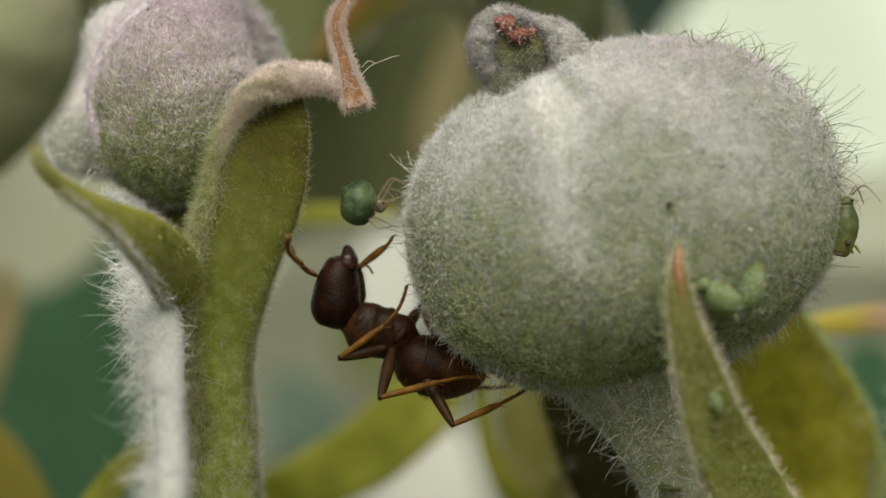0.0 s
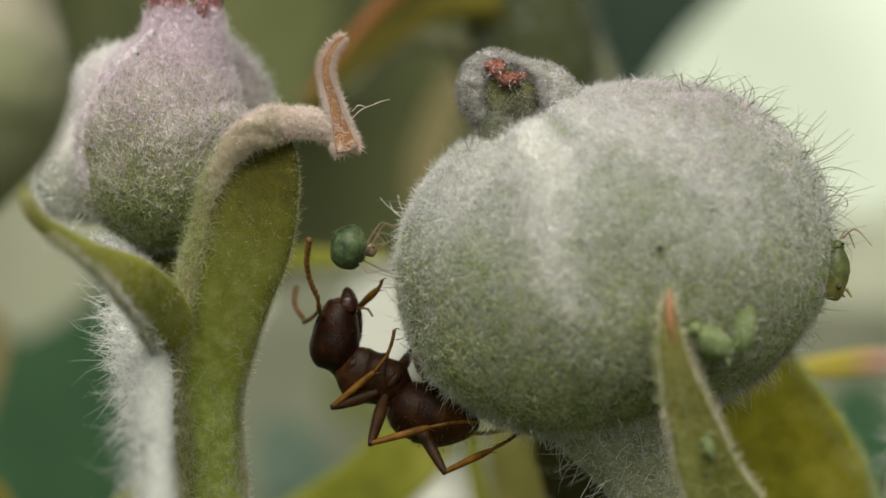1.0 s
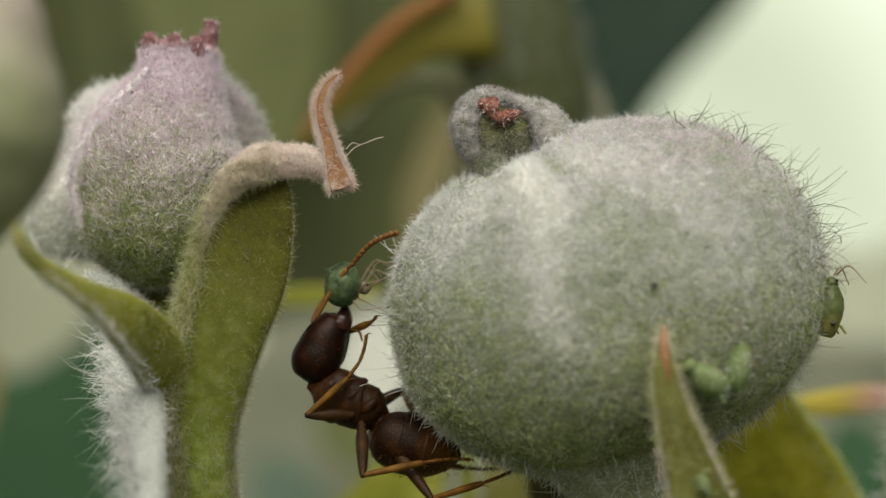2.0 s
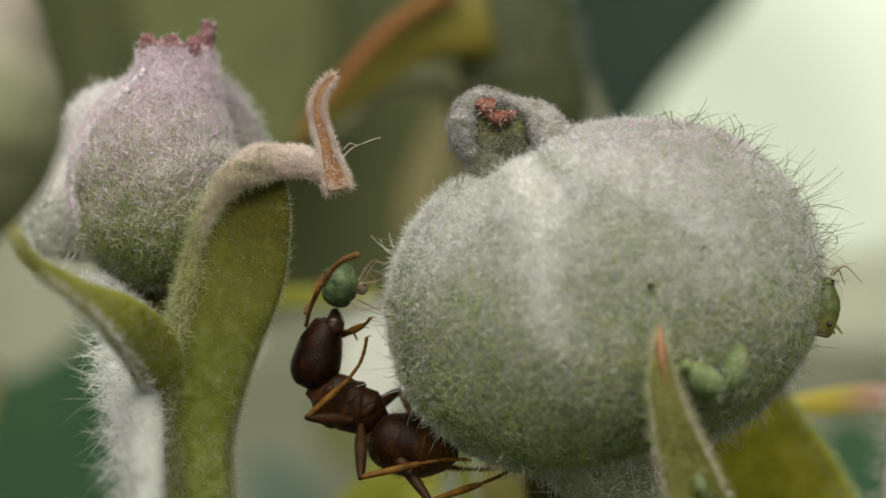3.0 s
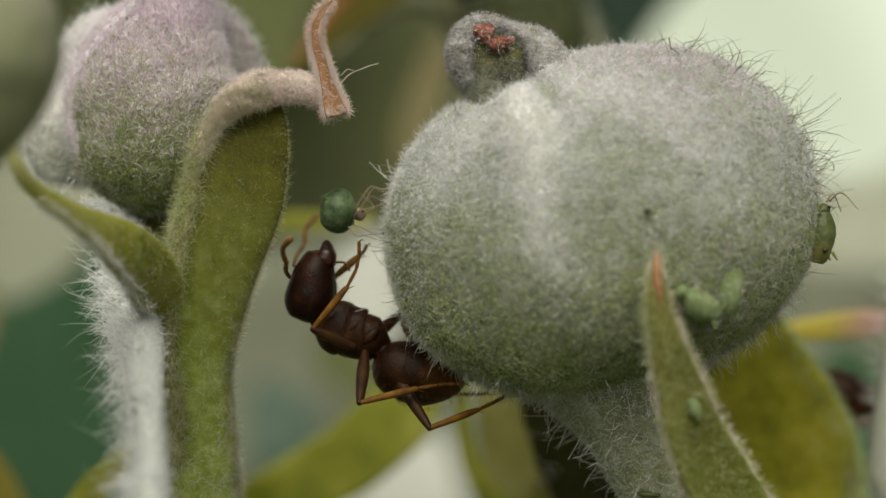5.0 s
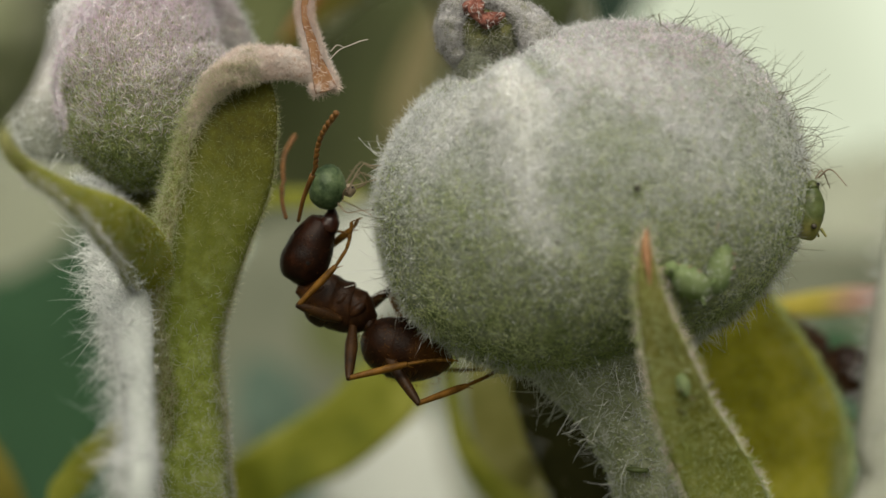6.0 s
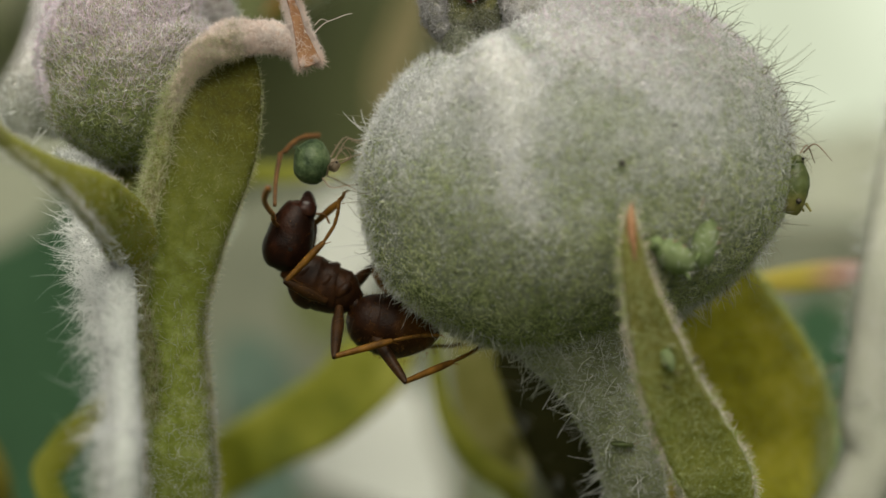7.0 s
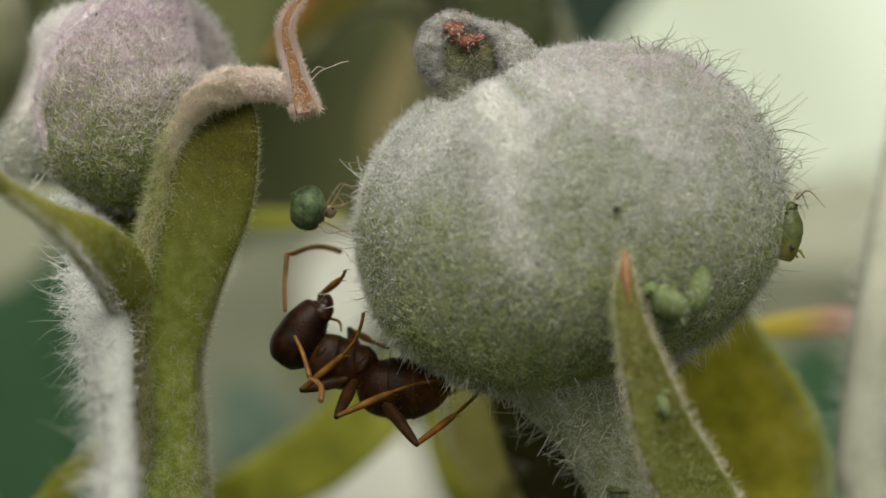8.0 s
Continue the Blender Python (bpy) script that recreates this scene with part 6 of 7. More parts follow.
    walk(ANT['antenna_far'], [
        (0, pose(-0.001932, 0.000030, 0.001468, -153.4, -14.4, 116.4)),
        (0.1, pose(-0.001892, 0.000030, 0.001436, -160.8, -57.4, 157.6)),
        (0.2, pose(-0.001851, 0.000030, 0.001374, -119.5, -66.8, 117.5)),
        (0.3, pose(-0.001699, 0.000030, 0.001412, -88.9, -45.1, 89.2)),
        (0.4, pose(-0.001749, 0.000030, 0.001370, -120.0, -50.8, 114.1)),
        (0.5, pose(-0.001808, 0.000030, 0.001428, -146.7, -15.0, 111.5)),
        (0.6, pose(-0.001834, 0.000030, 0.001367, 162.8, 3.8, 102.2)),
        (0.7, pose(-0.001758, 0.000030, 0.001537, -94.4, -7.1, 90.6)),
        (0.8, pose(-0.001723, 0.000030, 0.001566, -44.8, -16.1, 74.4)),
        (0.9, pose(-0.001889, 0.000030, 0.001506, -166.2, -2.7, 101.0)),
        (1, pose(-0.001674, 0.000030, 0.001615, 147.9, 13.2, 110.0)),
        (1.1, pose(-0.001869, 0.000030, 0.001500, -103.8, -16.6, 94.0)),
        (1.2, pose(-0.001775, 0.000030, 0.001544, -95.6, -26.0, 92.5)),
        (1.3, pose(-0.001761, 0.000030, 0.001665, -75.2, -35.5, 81.3)),
        (1.4, pose(-0.001787, 0.000030, 0.001787, -80.4, -26.0, 85.8)),
        (1.5, pose(-0.001872, 0.000030, 0.001768, -78.9, -25.3, 85.2)),
        (1.6, pose(-0.001707, 0.000030, 0.002256, -67.6, -24.2, 80.4)),
        (1.7, pose(-0.001721, 0.000030, 0.002345, -57.9, -23.0, 76.3)),
        (1.8, pose(-0.001884, 0.000030, 0.001954, -70.2, -26.6, 80.9)),
        (1.9, pose(-0.001758, 0.000030, 0.002312, -62.7, -21.2, 79.4)),
        (2, pose(-0.001691, 0.000030, 0.002061, -62.8, -28.4, 76.3)),
        (2.1, pose(-0.001696, 0.000030, 0.002088, -77.0, -7.1, 88.4)),
        (2.2, pose(-0.001691, 0.000030, 0.002156, -74.7, -6.0, 88.4)),
        (3.3, pose(-0.001872, 0.000030, 0.002218, -77.1, -17.8, 86.0)),
        (3.5, pose(-0.002011, 0.000030, 0.001853, -84.9, -19.5, 88.3)),
        (3.8, pose(-0.002020, 0.000030, 0.002100, -70.9, -25.4, 81.5)),
        (3.9, pose(-0.002073, 0.000030, 0.001971, -66.2, -17.2, 82.6)),
        (4, pose(-0.002046, 0.000030, 0.002062, -76.2, -13.8, 86.6)),
        (4.2, pose(-0.002075, 0.000030, 0.002108, -63.2, -27.3, 76.9)),
        (4.3, pose(-0.002018, 0.000030, 0.002155, -102.9, -28.6, 96.3)),
        (4.4, pose(-0.001892, 0.000030, 0.002213, -60.2, -36.4, 71.3)),
        (4.5, pose(-0.001826, 0.000030, 0.002150, -44.4, -8.2, 81.7)),
        (4.7, pose(-0.001943, 0.000030, 0.002212, -93.3, -40.7, 92.2)),
        (4.8, pose(-0.002006, 0.000030, 0.002112, -88.8, -51.8, 89.1)),
        (4.9, pose(-0.002069, 0.000030, 0.001951, -89.9, -46.0, 89.9)),
        (5, pose(-0.001942, 0.000030, 0.001750, -73.0, -19.6, 84.1)),
        (5.1, pose(-0.001844, 0.000030, 0.001811, -77.6, -19.0, 85.9)),
        (5.2, pose(-0.001937, 0.000030, 0.001491, -74.7, -17.3, 85.4)),
        (6.3, pose(-0.001820, 0.000030, 0.002321, -113.4, -35.7, 104.2)),
        (6.5, pose(-0.001604, 0.000030, 0.002223, -65.6, -25.5, 78.9)),
        (6.6, pose(-0.001715, 0.000030, 0.002277, -64.9, -45.9, 71.4)),
        (6.7, pose(-0.001795, 0.000030, 0.002109, -50.6, -62.8, 53.8)),
        (6.8, pose(-0.001604, 0.000030, 0.002031, -57.8, -41.2, 67.4)),
        (6.9, pose(-0.001704, 0.000030, 0.001964, -39.5, -72.3, 40.9)),
        (7, pose(-0.001814, 0.000030, 0.001937, -79.3, -65.0, 80.3)),
        (7.1, pose(-0.001837, 0.000030, 0.001944, -102.7, -45.7, 99.2)),
        (7.2, pose(-0.002003, 0.000030, 0.001439, -91.9, -45.0, 91.3)),
        (7.3, pose(-0.001786, 0.000030, 0.001661, -93.3, -19.6, 91.1)),
        (7.4, pose(-0.001849, 0.000030, 0.001572, -80.6, -22.5, 86.4)),
        (7.5, pose(-0.001753, 0.000030, 0.001343, -115.7, -45.9, 109.0)),
        (7.6, pose(-0.001806, 0.000030, 0.001253, -110.9, -18.4, 96.9)),
        (7.7, pose(-0.001730, 0.000030, 0.001152, -93.0, -43.6, 92.1)),
        (7.8, pose(-0.001754, 0.000030, 0.001052, -98.5, -48.4, 96.4)),
        (7.9, pose(-0.001788, 0.000030, 0.000841, -97.5, -78.4, 97.4)),
        (8, pose(-0.001559, 0.000030, 0.000872, -84.6, -78.5, 84.7)),
    ])
    walk(ANT['antenna_far_tip'], [
        (0, pose(0.001050, 0.000000, 0.000000, 40.3, 25.4, 3.0)),
        (0.1, pose(0.001050, 0.000000, 0.000000, 31.8, 18.8, 50.6)),
        (0.2, pose(0.001050, 0.000000, 0.000000, 15.5, 9.3, 39.2)),
        (0.3, pose(0.001050, 0.000000, 0.000000, 17.7, 11.6, 12.9)),
        (0.4, pose(0.001050, 0.000000, 0.000000, 66.0, 32.2, 41.5)),
        (0.5, pose(0.001050, 0.000000, 0.000000, 102.7, 39.6, 34.2)),
        (0.6, pose(0.001050, 0.000000, 0.000000, 146.4, 43.2, 58.6)),
        (0.7, pose(0.001050, 0.000000, 0.000000, 39.1, 23.1, -18.6)),
        (0.8, pose(0.001050, 0.000000, 0.000000, 3.5, 4.1, -27.1)),
        (0.9, pose(0.001050, 0.000000, 0.000000, 67.4, 31.2, -0.8)),
        (1, pose(0.001050, 0.000000, 0.000000, 104.7, 27.5, 30.7)),
        (1.1, pose(0.001050, 0.000000, 0.000000, -0.5, -0.6, -33.8)),
        (1.2, pose(0.001050, 0.000000, 0.000000, -1.1, -1.8, -31.4)),
        (1.3, pose(0.001050, 0.000000, 0.000000, 0.9, 1.3, -19.1)),
        (1.4, pose(0.001050, 0.000000, 0.000000, 2.4, 3.6, -29.7)),
        (1.5, pose(0.001050, 0.000000, 0.000000, 6.9, 5.4, -12.2)),
        (1.6, pose(0.001050, 0.000000, 0.000000, 9.7, 6.1, -6.0)),
        (1.7, pose(0.001050, 0.000000, 0.000000, 3.5, 2.3, -5.9)),
        (1.8, pose(0.001050, 0.000000, 0.000000, 10.0, 4.0, 6.2)),
        (1.9, pose(0.001050, 0.000000, 0.000000, 5.7, 4.1, -11.7)),
        (2, pose(0.001050, 0.000000, 0.000000, 7.8, 4.2, 3.2)),
        (2.1, pose(0.001050, 0.000000, 0.000000, 27.3, 5.1, -2.5)),
        (2.2, pose(0.001050, 0.000000, 0.000000, 15.9, 3.0, -4.0)),
        (3.3, pose(0.001050, 0.000000, 0.000000, 8.7, 6.0, -16.1)),
        (3.5, pose(0.001050, 0.000000, 0.000000, 33.1, 18.9, -6.9)),
        (3.8, pose(0.001050, 0.000000, 0.000000, 21.5, 15.8, -8.0)),
        (3.9, pose(0.001050, 0.000000, 0.000000, 23.6, 9.4, -1.8)),
        (4, pose(0.001050, 0.000000, 0.000000, 39.7, 12.3, -0.1)),
        (4.2, pose(0.001050, 0.000000, 0.000000, 10.0, 8.9, -11.1)),
        (4.3, pose(0.001050, 0.000000, 0.000000, 20.2, 8.8, 6.6)),
        (4.4, pose(0.001050, 0.000000, 0.000000, -5.2, -3.8, 4.5)),
        (4.5, pose(0.001050, 0.000000, 0.000000, 3.5, 0.6, 2.7)),
        (4.7, pose(0.001050, 0.000000, 0.000000, 78.8, 19.2, 37.0)),
        (4.8, pose(0.001050, 0.000000, 0.000000, 7.5, 3.7, 25.8)),
        (4.9, pose(0.001050, 0.000000, 0.000000, 21.2, 9.6, 22.7)),
        (5, pose(0.001050, 0.000000, 0.000000, -0.2, -0.1, -3.8)),
        (5.1, pose(0.001050, 0.000000, 0.000000, 10.3, 3.9, -1.4)),
        (5.2, pose(0.001050, 0.000000, 0.000000, 11.9, 5.9, -8.1)),
        (6.3, pose(0.001050, 0.000000, 0.000000, 17.4, 21.6, -11.6)),
        (6.5, pose(0.001050, 0.000000, 0.000000, 5.7, 25.9, -49.5)),
        (6.6, pose(0.001050, 0.000000, 0.000000, 3.8, 4.7, -2.1)),
        (6.7, pose(0.001050, 0.000000, 0.000000, -0.6, -0.5, 27.4)),
        (6.8, pose(0.001050, 0.000000, 0.000000, 14.6, 31.4, -17.4)),
        (6.9, pose(0.001050, 0.000000, 0.000000, 49.8, 21.3, 61.4)),
        (7, pose(0.001050, 0.000000, 0.000000, 50.7, 24.9, 46.3)),
        (7.1, pose(0.001050, 0.000000, 0.000000, 38.0, 12.5, 31.0)),
        (7.2, pose(0.001050, 0.000000, 0.000000, 3.7, 1.3, 25.7)),
        (7.3, pose(0.001050, 0.000000, 0.000000, 41.3, 12.3, 5.9)),
        (7.4, pose(0.001050, 0.000000, 0.000000, 28.5, 10.6, 4.1)),
        (7.5, pose(0.001050, 0.000000, 0.000000, 39.6, 24.9, 21.9)),
        (7.6, pose(0.001050, 0.000000, 0.000000, 71.1, 30.6, 9.7)),
        (7.7, pose(0.001050, 0.000000, 0.000000, 81.1, 42.5, 37.6)),
        (7.8, pose(0.001050, 0.000000, 0.000000, 72.4, 39.4, 37.3)),
        (7.9, pose(0.001050, 0.000000, 0.000000, 86.9, 34.2, 76.8)),
        (8, pose(0.001050, 0.000000, 0.000000, 84.8, 40.2, 75.1)),
    ])
    walk(ANT['antenna_near'], [
        (0, pose(-0.001874, -0.000320, 0.001433, 130.5, -9.8, -98.3)),
        (0.2, pose(-0.001783, -0.000320, 0.001291, 104.3, -10.9, -92.8)),
        (0.4, pose(-0.001425, -0.000320, 0.000900, -37.1, 26.4, -59.6)),
        (0.6, pose(-0.001687, -0.000320, 0.001106, -44.0, 40.0, -56.3)),
        (0.7, pose(-0.001494, -0.000320, 0.001136, -5.5, 3.3, -59.3)),
        (0.8, pose(-0.001568, -0.000320, 0.001363, -4.5, 3.3, -54.2)),
        (0.9, pose(-0.001385, -0.000320, 0.001402, 97.1, -18.7, -92.3)),
        (1, pose(-0.001579, -0.000320, 0.001500, 90.1, -10.8, -90.0)),
        (1.1, pose(-0.001802, -0.000320, 0.001584, 77.1, -17.5, -86.1)),
        (1.2, pose(-0.001748, -0.000320, 0.001707, 70.6, -48.8, -75.2)),
        (1.5, pose(-0.001706, -0.000320, 0.001967, 40.8, -20.9, -67.5)),
        (1.6, pose(-0.001621, -0.000320, 0.002281, 49.6, -22.1, -72.3)),
        (1.8, pose(-0.001757, -0.000320, 0.002022, 71.1, -28.0, -80.9)),
        (2, pose(-0.001596, -0.000320, 0.002108, 17.7, -56.3, -21.0)),
        (2.1, pose(-0.001738, -0.000320, 0.001820, -89.9, 41.0, -89.9)),
        (2.2, pose(-0.001733, -0.000320, 0.001817, -12.3, 3.8, -73.0)),
        (3.3, pose(-0.001725, -0.000320, 0.002035, 58.5, -41.2, -68.0)),
        (3.5, pose(-0.001517, -0.000320, 0.001723, 33.2, -5.4, -81.9)),
        (3.7, pose(-0.001739, -0.000320, 0.001819, -44.9, 12.5, -77.7)),
        (3.8, pose(-0.001861, -0.000320, 0.001632, -56.6, 26.9, -73.4)),
        (3.9, pose(-0.001814, -0.000320, 0.001683, -37.8, 14.2, -72.4)),
        (4, pose(-0.001728, -0.000320, 0.001515, -4.3, 1.1, -75.2)),
        (4.2, pose(-0.001786, -0.000320, 0.002184, 39.2, -41.4, -51.0)),
        (4.5, pose(-0.001996, -0.000320, 0.001800, 50.0, -13.7, -78.8)),
        (4.6, pose(-0.001980, -0.000320, 0.001751, 46.9, -7.0, -83.4)),
        (4.8, pose(-0.002046, -0.000320, 0.001910, 140.4, -5.4, -96.5)),
        (5, pose(-0.001993, -0.000320, 0.001553, 81.2, -10.9, -88.3)),
        (5.1, pose(-0.001746, -0.000320, 0.001902, 48.0, -16.5, -75.7)),
        (5.2, pose(-0.001928, -0.000320, 0.001457, -80.3, 16.5, -87.2)),
        (6.3, pose(-0.001585, -0.000320, 0.002256, 81.9, -52.6, -83.6)),
        (6.5, pose(-0.001730, -0.000320, 0.001624, 39.8, -13.7, -74.2)),
        (6.6, pose(-0.002006, -0.000320, 0.001955, -107.1, 10.9, -93.3)),
        (6.7, pose(-0.001987, -0.000320, 0.001720, -115.6, 21.6, -100.0)),
        (6.8, pose(-0.001829, -0.000320, 0.001425, -112.9, 16.5, -96.8)),
        (7, pose(-0.001728, -0.000320, 0.001590, 89.7, -8.1, -90.0)),
        (7.2, pose(-0.001756, -0.000320, 0.001385, -54.6, 28.2, -71.4)),
        (7.5, pose(-0.001688, -0.000320, 0.000804, -44.0, 33.4, -60.3)),
        (7.7, pose(-0.001637, -0.000320, 0.000366, -45.1, 28.4, -64.7)),
        (8, pose(-0.001407, -0.000320, 0.000526, -54.3, 44.6, -63.2)),
    ])
    walk(ANT['antenna_near_tip'], [
        (0, pose(0.001050, 0.000000, 0.000000, -24.8, 9.0, 5.8)),
        (0.2, pose(0.001050, 0.000000, 0.000000, -29.0, 10.5, 7.0)),
        (0.4, pose(0.001050, 0.000000, 0.000000, 71.4, -19.4, -33.0)),
        (0.6, pose(0.001050, 0.000000, 0.000000, 162.4, -23.7, -102.0)),
        (0.7, pose(0.001050, 0.000000, 0.000000, 83.9, -39.7, -26.9)),
        (0.8, pose(0.001050, 0.000000, 0.000000, 88.1, -37.2, -34.8)),
        (0.9, pose(0.001050, 0.000000, 0.000000, -8.8, 7.5, 21.2)),
        (1, pose(0.001050, 0.000000, 0.000000, 3.0, -3.5, 39.1)),
        (1.1, pose(0.001050, 0.000000, 0.000000, -7.2, 2.9, 4.0)),
        (1.2, pose(0.001050, 0.000000, 0.000000, -13.2, 14.0, -4.5)),
        (1.5, pose(0.001050, 0.000000, 0.000000, 2.3, -11.0, 48.0)),
        (1.6, pose(0.001050, 0.000000, 0.000000, -2.7, 2.8, 18.0)),
        (1.8, pose(0.001050, 0.000000, 0.000000, -20.0, 9.4, -5.2)),
        (2, pose(0.001050, 0.000000, 0.000000, -17.8, 19.1, -33.1)),
        (2.1, pose(0.001050, 0.000000, 0.000000, 155.0, -25.0, -83.2)),
        (2.2, pose(0.001050, 0.000000, 0.000000, 51.0, -40.7, 10.4)),
        (3.3, pose(0.001050, 0.000000, 0.000000, -26.3, 17.8, -14.0)),
        (3.5, pose(0.001050, 0.000000, 0.000000, 68.2, -21.2, -1.5)),
        (3.7, pose(0.001050, 0.000000, 0.000000, 136.7, -24.6, -41.2)),
        (3.8, pose(0.001050, 0.000000, 0.000000, 153.7, -26.6, -73.4)),
        (3.9, pose(0.001050, 0.000000, 0.000000, 123.5, -26.9, -39.1)),
        (4, pose(0.001050, 0.000000, 0.000000, 101.2, -33.7, -21.1)),
        (4.2, pose(0.001050, 0.000000, 0.000000, -12.9, 10.0, -17.2)),
        (4.5, pose(0.001050, 0.000000, 0.000000, -1.1, 0.3, -2.1)),
        (4.6, pose(0.001050, 0.000000, 0.000000, 15.8, -15.6, 34.0)),
        (4.8, pose(0.001050, 0.000000, 0.000000, -44.7, 11.4, 2.8)),
        (5, pose(0.001050, 0.000000, 0.000000, -14.6, 5.1, 8.0)),
        (5.1, pose(0.001050, 0.000000, 0.000000, 9.7, -8.2, 17.9)),
        (5.2, pose(0.001050, 0.000000, 0.000000, 142.0, -15.0, -35.1)),
        (6.3, pose(0.001050, 0.000000, 0.000000, -9.9, 11.9, -3.2)),
        (6.5, pose(0.001050, 0.000000, 0.000000, 7.8, -4.3, 8.0)),
        (6.6, pose(0.001050, 0.000000, 0.000000, 14.4, -3.0, 0.1)),
        (6.7, pose(0.001050, 0.000000, 0.000000, -115.4, 19.4, -32.6)),
        (6.8, pose(0.001050, 0.000000, 0.000000, 23.2, -4.7, -6.9)),
        (7, pose(0.001050, 0.000000, 0.000000, -3.2, 1.2, 11.8)),
        (7.2, pose(0.001050, 0.000000, 0.000000, 133.7, -19.1, -50.8)),
        (7.5, pose(0.001050, 0.000000, 0.000000, 72.4, -19.6, -37.4)),
        (7.7, pose(0.001050, 0.000000, 0.000000, 24.5, -3.7, -29.3)),
        (8, pose(0.001050, 0.000000, 0.000000, 17.5, -4.7, -36.0)),
    ])
    walk(ANT['fore_near'], [
        (0, pose(-0.000724, -0.000300, 0.000154, -176.4, 11.3, -162.1)),
        (0.6, pose(-0.000693, -0.000300, -0.000001, -178.8, 3.3, -160.0)),
        (1, pose(-0.000686, -0.000300, 0.000152, -175.8, 16.7, -165.6)),
        (1.5, pose(-0.000898, -0.000300, 0.000360, 173.8, -14.6, -156.9)),
        (2, pose(-0.001003, -0.000300, 0.000436, 179.6, -1.0, -160.1)),
        (3.5, pose(-0.000953, -0.000300, 0.000323, 174.3, -13.5, -156.9)),
        (4, pose(-0.001015, -0.000300, 0.000442, 169.3, -25.3, -156.2)),
        (4.5, pose(-0.001064, -0.000300, 0.000495, 170.7, -21.7, -156.2)),
        (5, pose(-0.000904, -0.000300, 0.000331, 170.9, -23.4, -158.1)),
        (6.5, pose(-0.000972, -0.000300, 0.000417, 173.1, -16.7, -157.3)),
        (7, pose(-0.000944, -0.000300, 0.000283, 168.8, -25.9, -155.6)),
        (7.5, pose(-0.000744, -0.000300, -0.000165, 173.0, -17.7, -158.0)),
        (8, pose(-0.000506, -0.000300, -0.000318, -176.5, 11.6, -163.3)),
    ])
    walk(ANT['fore_near_shin'], [
        (0, pose(0.000780, 0.000000, 0.000000, 179.8, 24.1, -163.0)),
        (0.6, pose(0.000780, 0.000000, 0.000000, 178.9, 34.9, -162.0)),
        (1, pose(0.000780, 0.000000, 0.000000, -179.5, 22.6, -164.9)),
        (1.5, pose(0.000780, 0.000000, 0.000000, 175.9, 57.8, -162.5)),
        (2, pose(0.000780, 0.000000, 0.000000, 178.6, 43.2, -162.2)),
        (3.5, pose(0.000780, 0.000000, 0.000000, 176.1, 56.0, -162.3)),
        (4, pose(0.000780, 0.000000, 0.000000, 172.3, 74.0, -166.6)),
        (4.5, pose(0.000780, 0.000000, 0.000000, 173.9, 67.8, -164.5)),
        (5, pose(0.000780, 0.000000, 0.000000, 173.7, 75.6, -166.4)),
        (6.5, pose(0.000780, 0.000000, 0.000000, 175.6, 62.3, -163.3)),
        (7, pose(0.000780, 0.000000, 0.000000, 171.9, 73.8, -166.7)),
        (7.5, pose(0.000780, 0.000000, 0.000000, 175.6, 65.6, -163.9)),
        (8, pose(0.000780, 0.000000, 0.000000, -180.0, 27.9, -163.6)),
    ])
    walk(ANT['fore_far'], [
        (0, pose(-0.001130, 0.000295, 0.000861, 159.4, -86.5, -159.3)),
        (0.6, pose(-0.001112, 0.000294, 0.000801, 160.4, -86.7, -160.3)),
        (1, pose(-0.001056, 0.000294, 0.000942, 13.8, -85.2, -13.9)),
        (1.5, pose(-0.001285, 0.000298, 0.000935, 5.5, -74.6, -5.7)),
        (2, pose(-0.001314, 0.000294, 0.001210, 3.3, -70.5, -3.5)),
        (3.5, pose(-0.001317, 0.000295, 0.001058, 7.9, -81.1, -8.0)),
        (4.5, pose(-0.001492, 0.000302, 0.000943, 9.4, -78.9, -9.6)),
        (5, pose(-0.001319, 0.000301, 0.000813, 19.6, -84.9, -19.7)),
        (6.5, pose(-0.001387, 0.000299, 0.000972, 4.4, -70.1, -4.7)),
        (7.2, pose(-0.001232, 0.000294, 0.000883, 6.1, -79.0, -6.2)),
        (7.5, pose(-0.001120, 0.000294, 0.000615, 10.1, -83.3, -10.1)),
        (8, pose(-0.000911, 0.000294, 0.000461, 154.6, -87.3, -154.5)),
    ])
    walk(ANT['fore_far_shin'], [
        (0, pose(0.000700, 0.000000, 0.000000, -15.7, 54.0, -17.9)),
        (0.6, pose(0.000700, 0.000000, 0.000000, 0.0, 51.9, 1.1)),
        (1, pose(0.000700, 0.000000, 0.000000, -30.9, 32.2, -47.2)),
        (1.5, pose(0.000700, 0.000000, 0.000000, -16.3, 30.2, -28.6)),
        (2, pose(0.000700, 0.000000, 0.000000, -39.0, 31.9, -55.7)),
        (3.5, pose(0.000700, 0.000000, 0.000000, -33.2, 43.8, -42.2)),
        (4.5, pose(0.000700, 0.000000, 0.000000, 0.0, 49.5, 1.8)),
        (5, pose(0.000700, 0.000000, 0.000000, 0.0, 45.1, 1.7)),
        (6.5, pose(0.000700, 0.000000, 0.000000, -19.5, 27.3, -36.1)),
        (7.2, pose(0.000700, 0.000000, 0.000000, -16.1, 36.3, -24.8)),
        (7.5, pose(0.000700, 0.000000, 0.000000, -34.3, 40.6, -45.2)),
        (8, pose(0.000700, 0.000000, 0.000000, -42.8, 36.5, -56.1)),
    ])
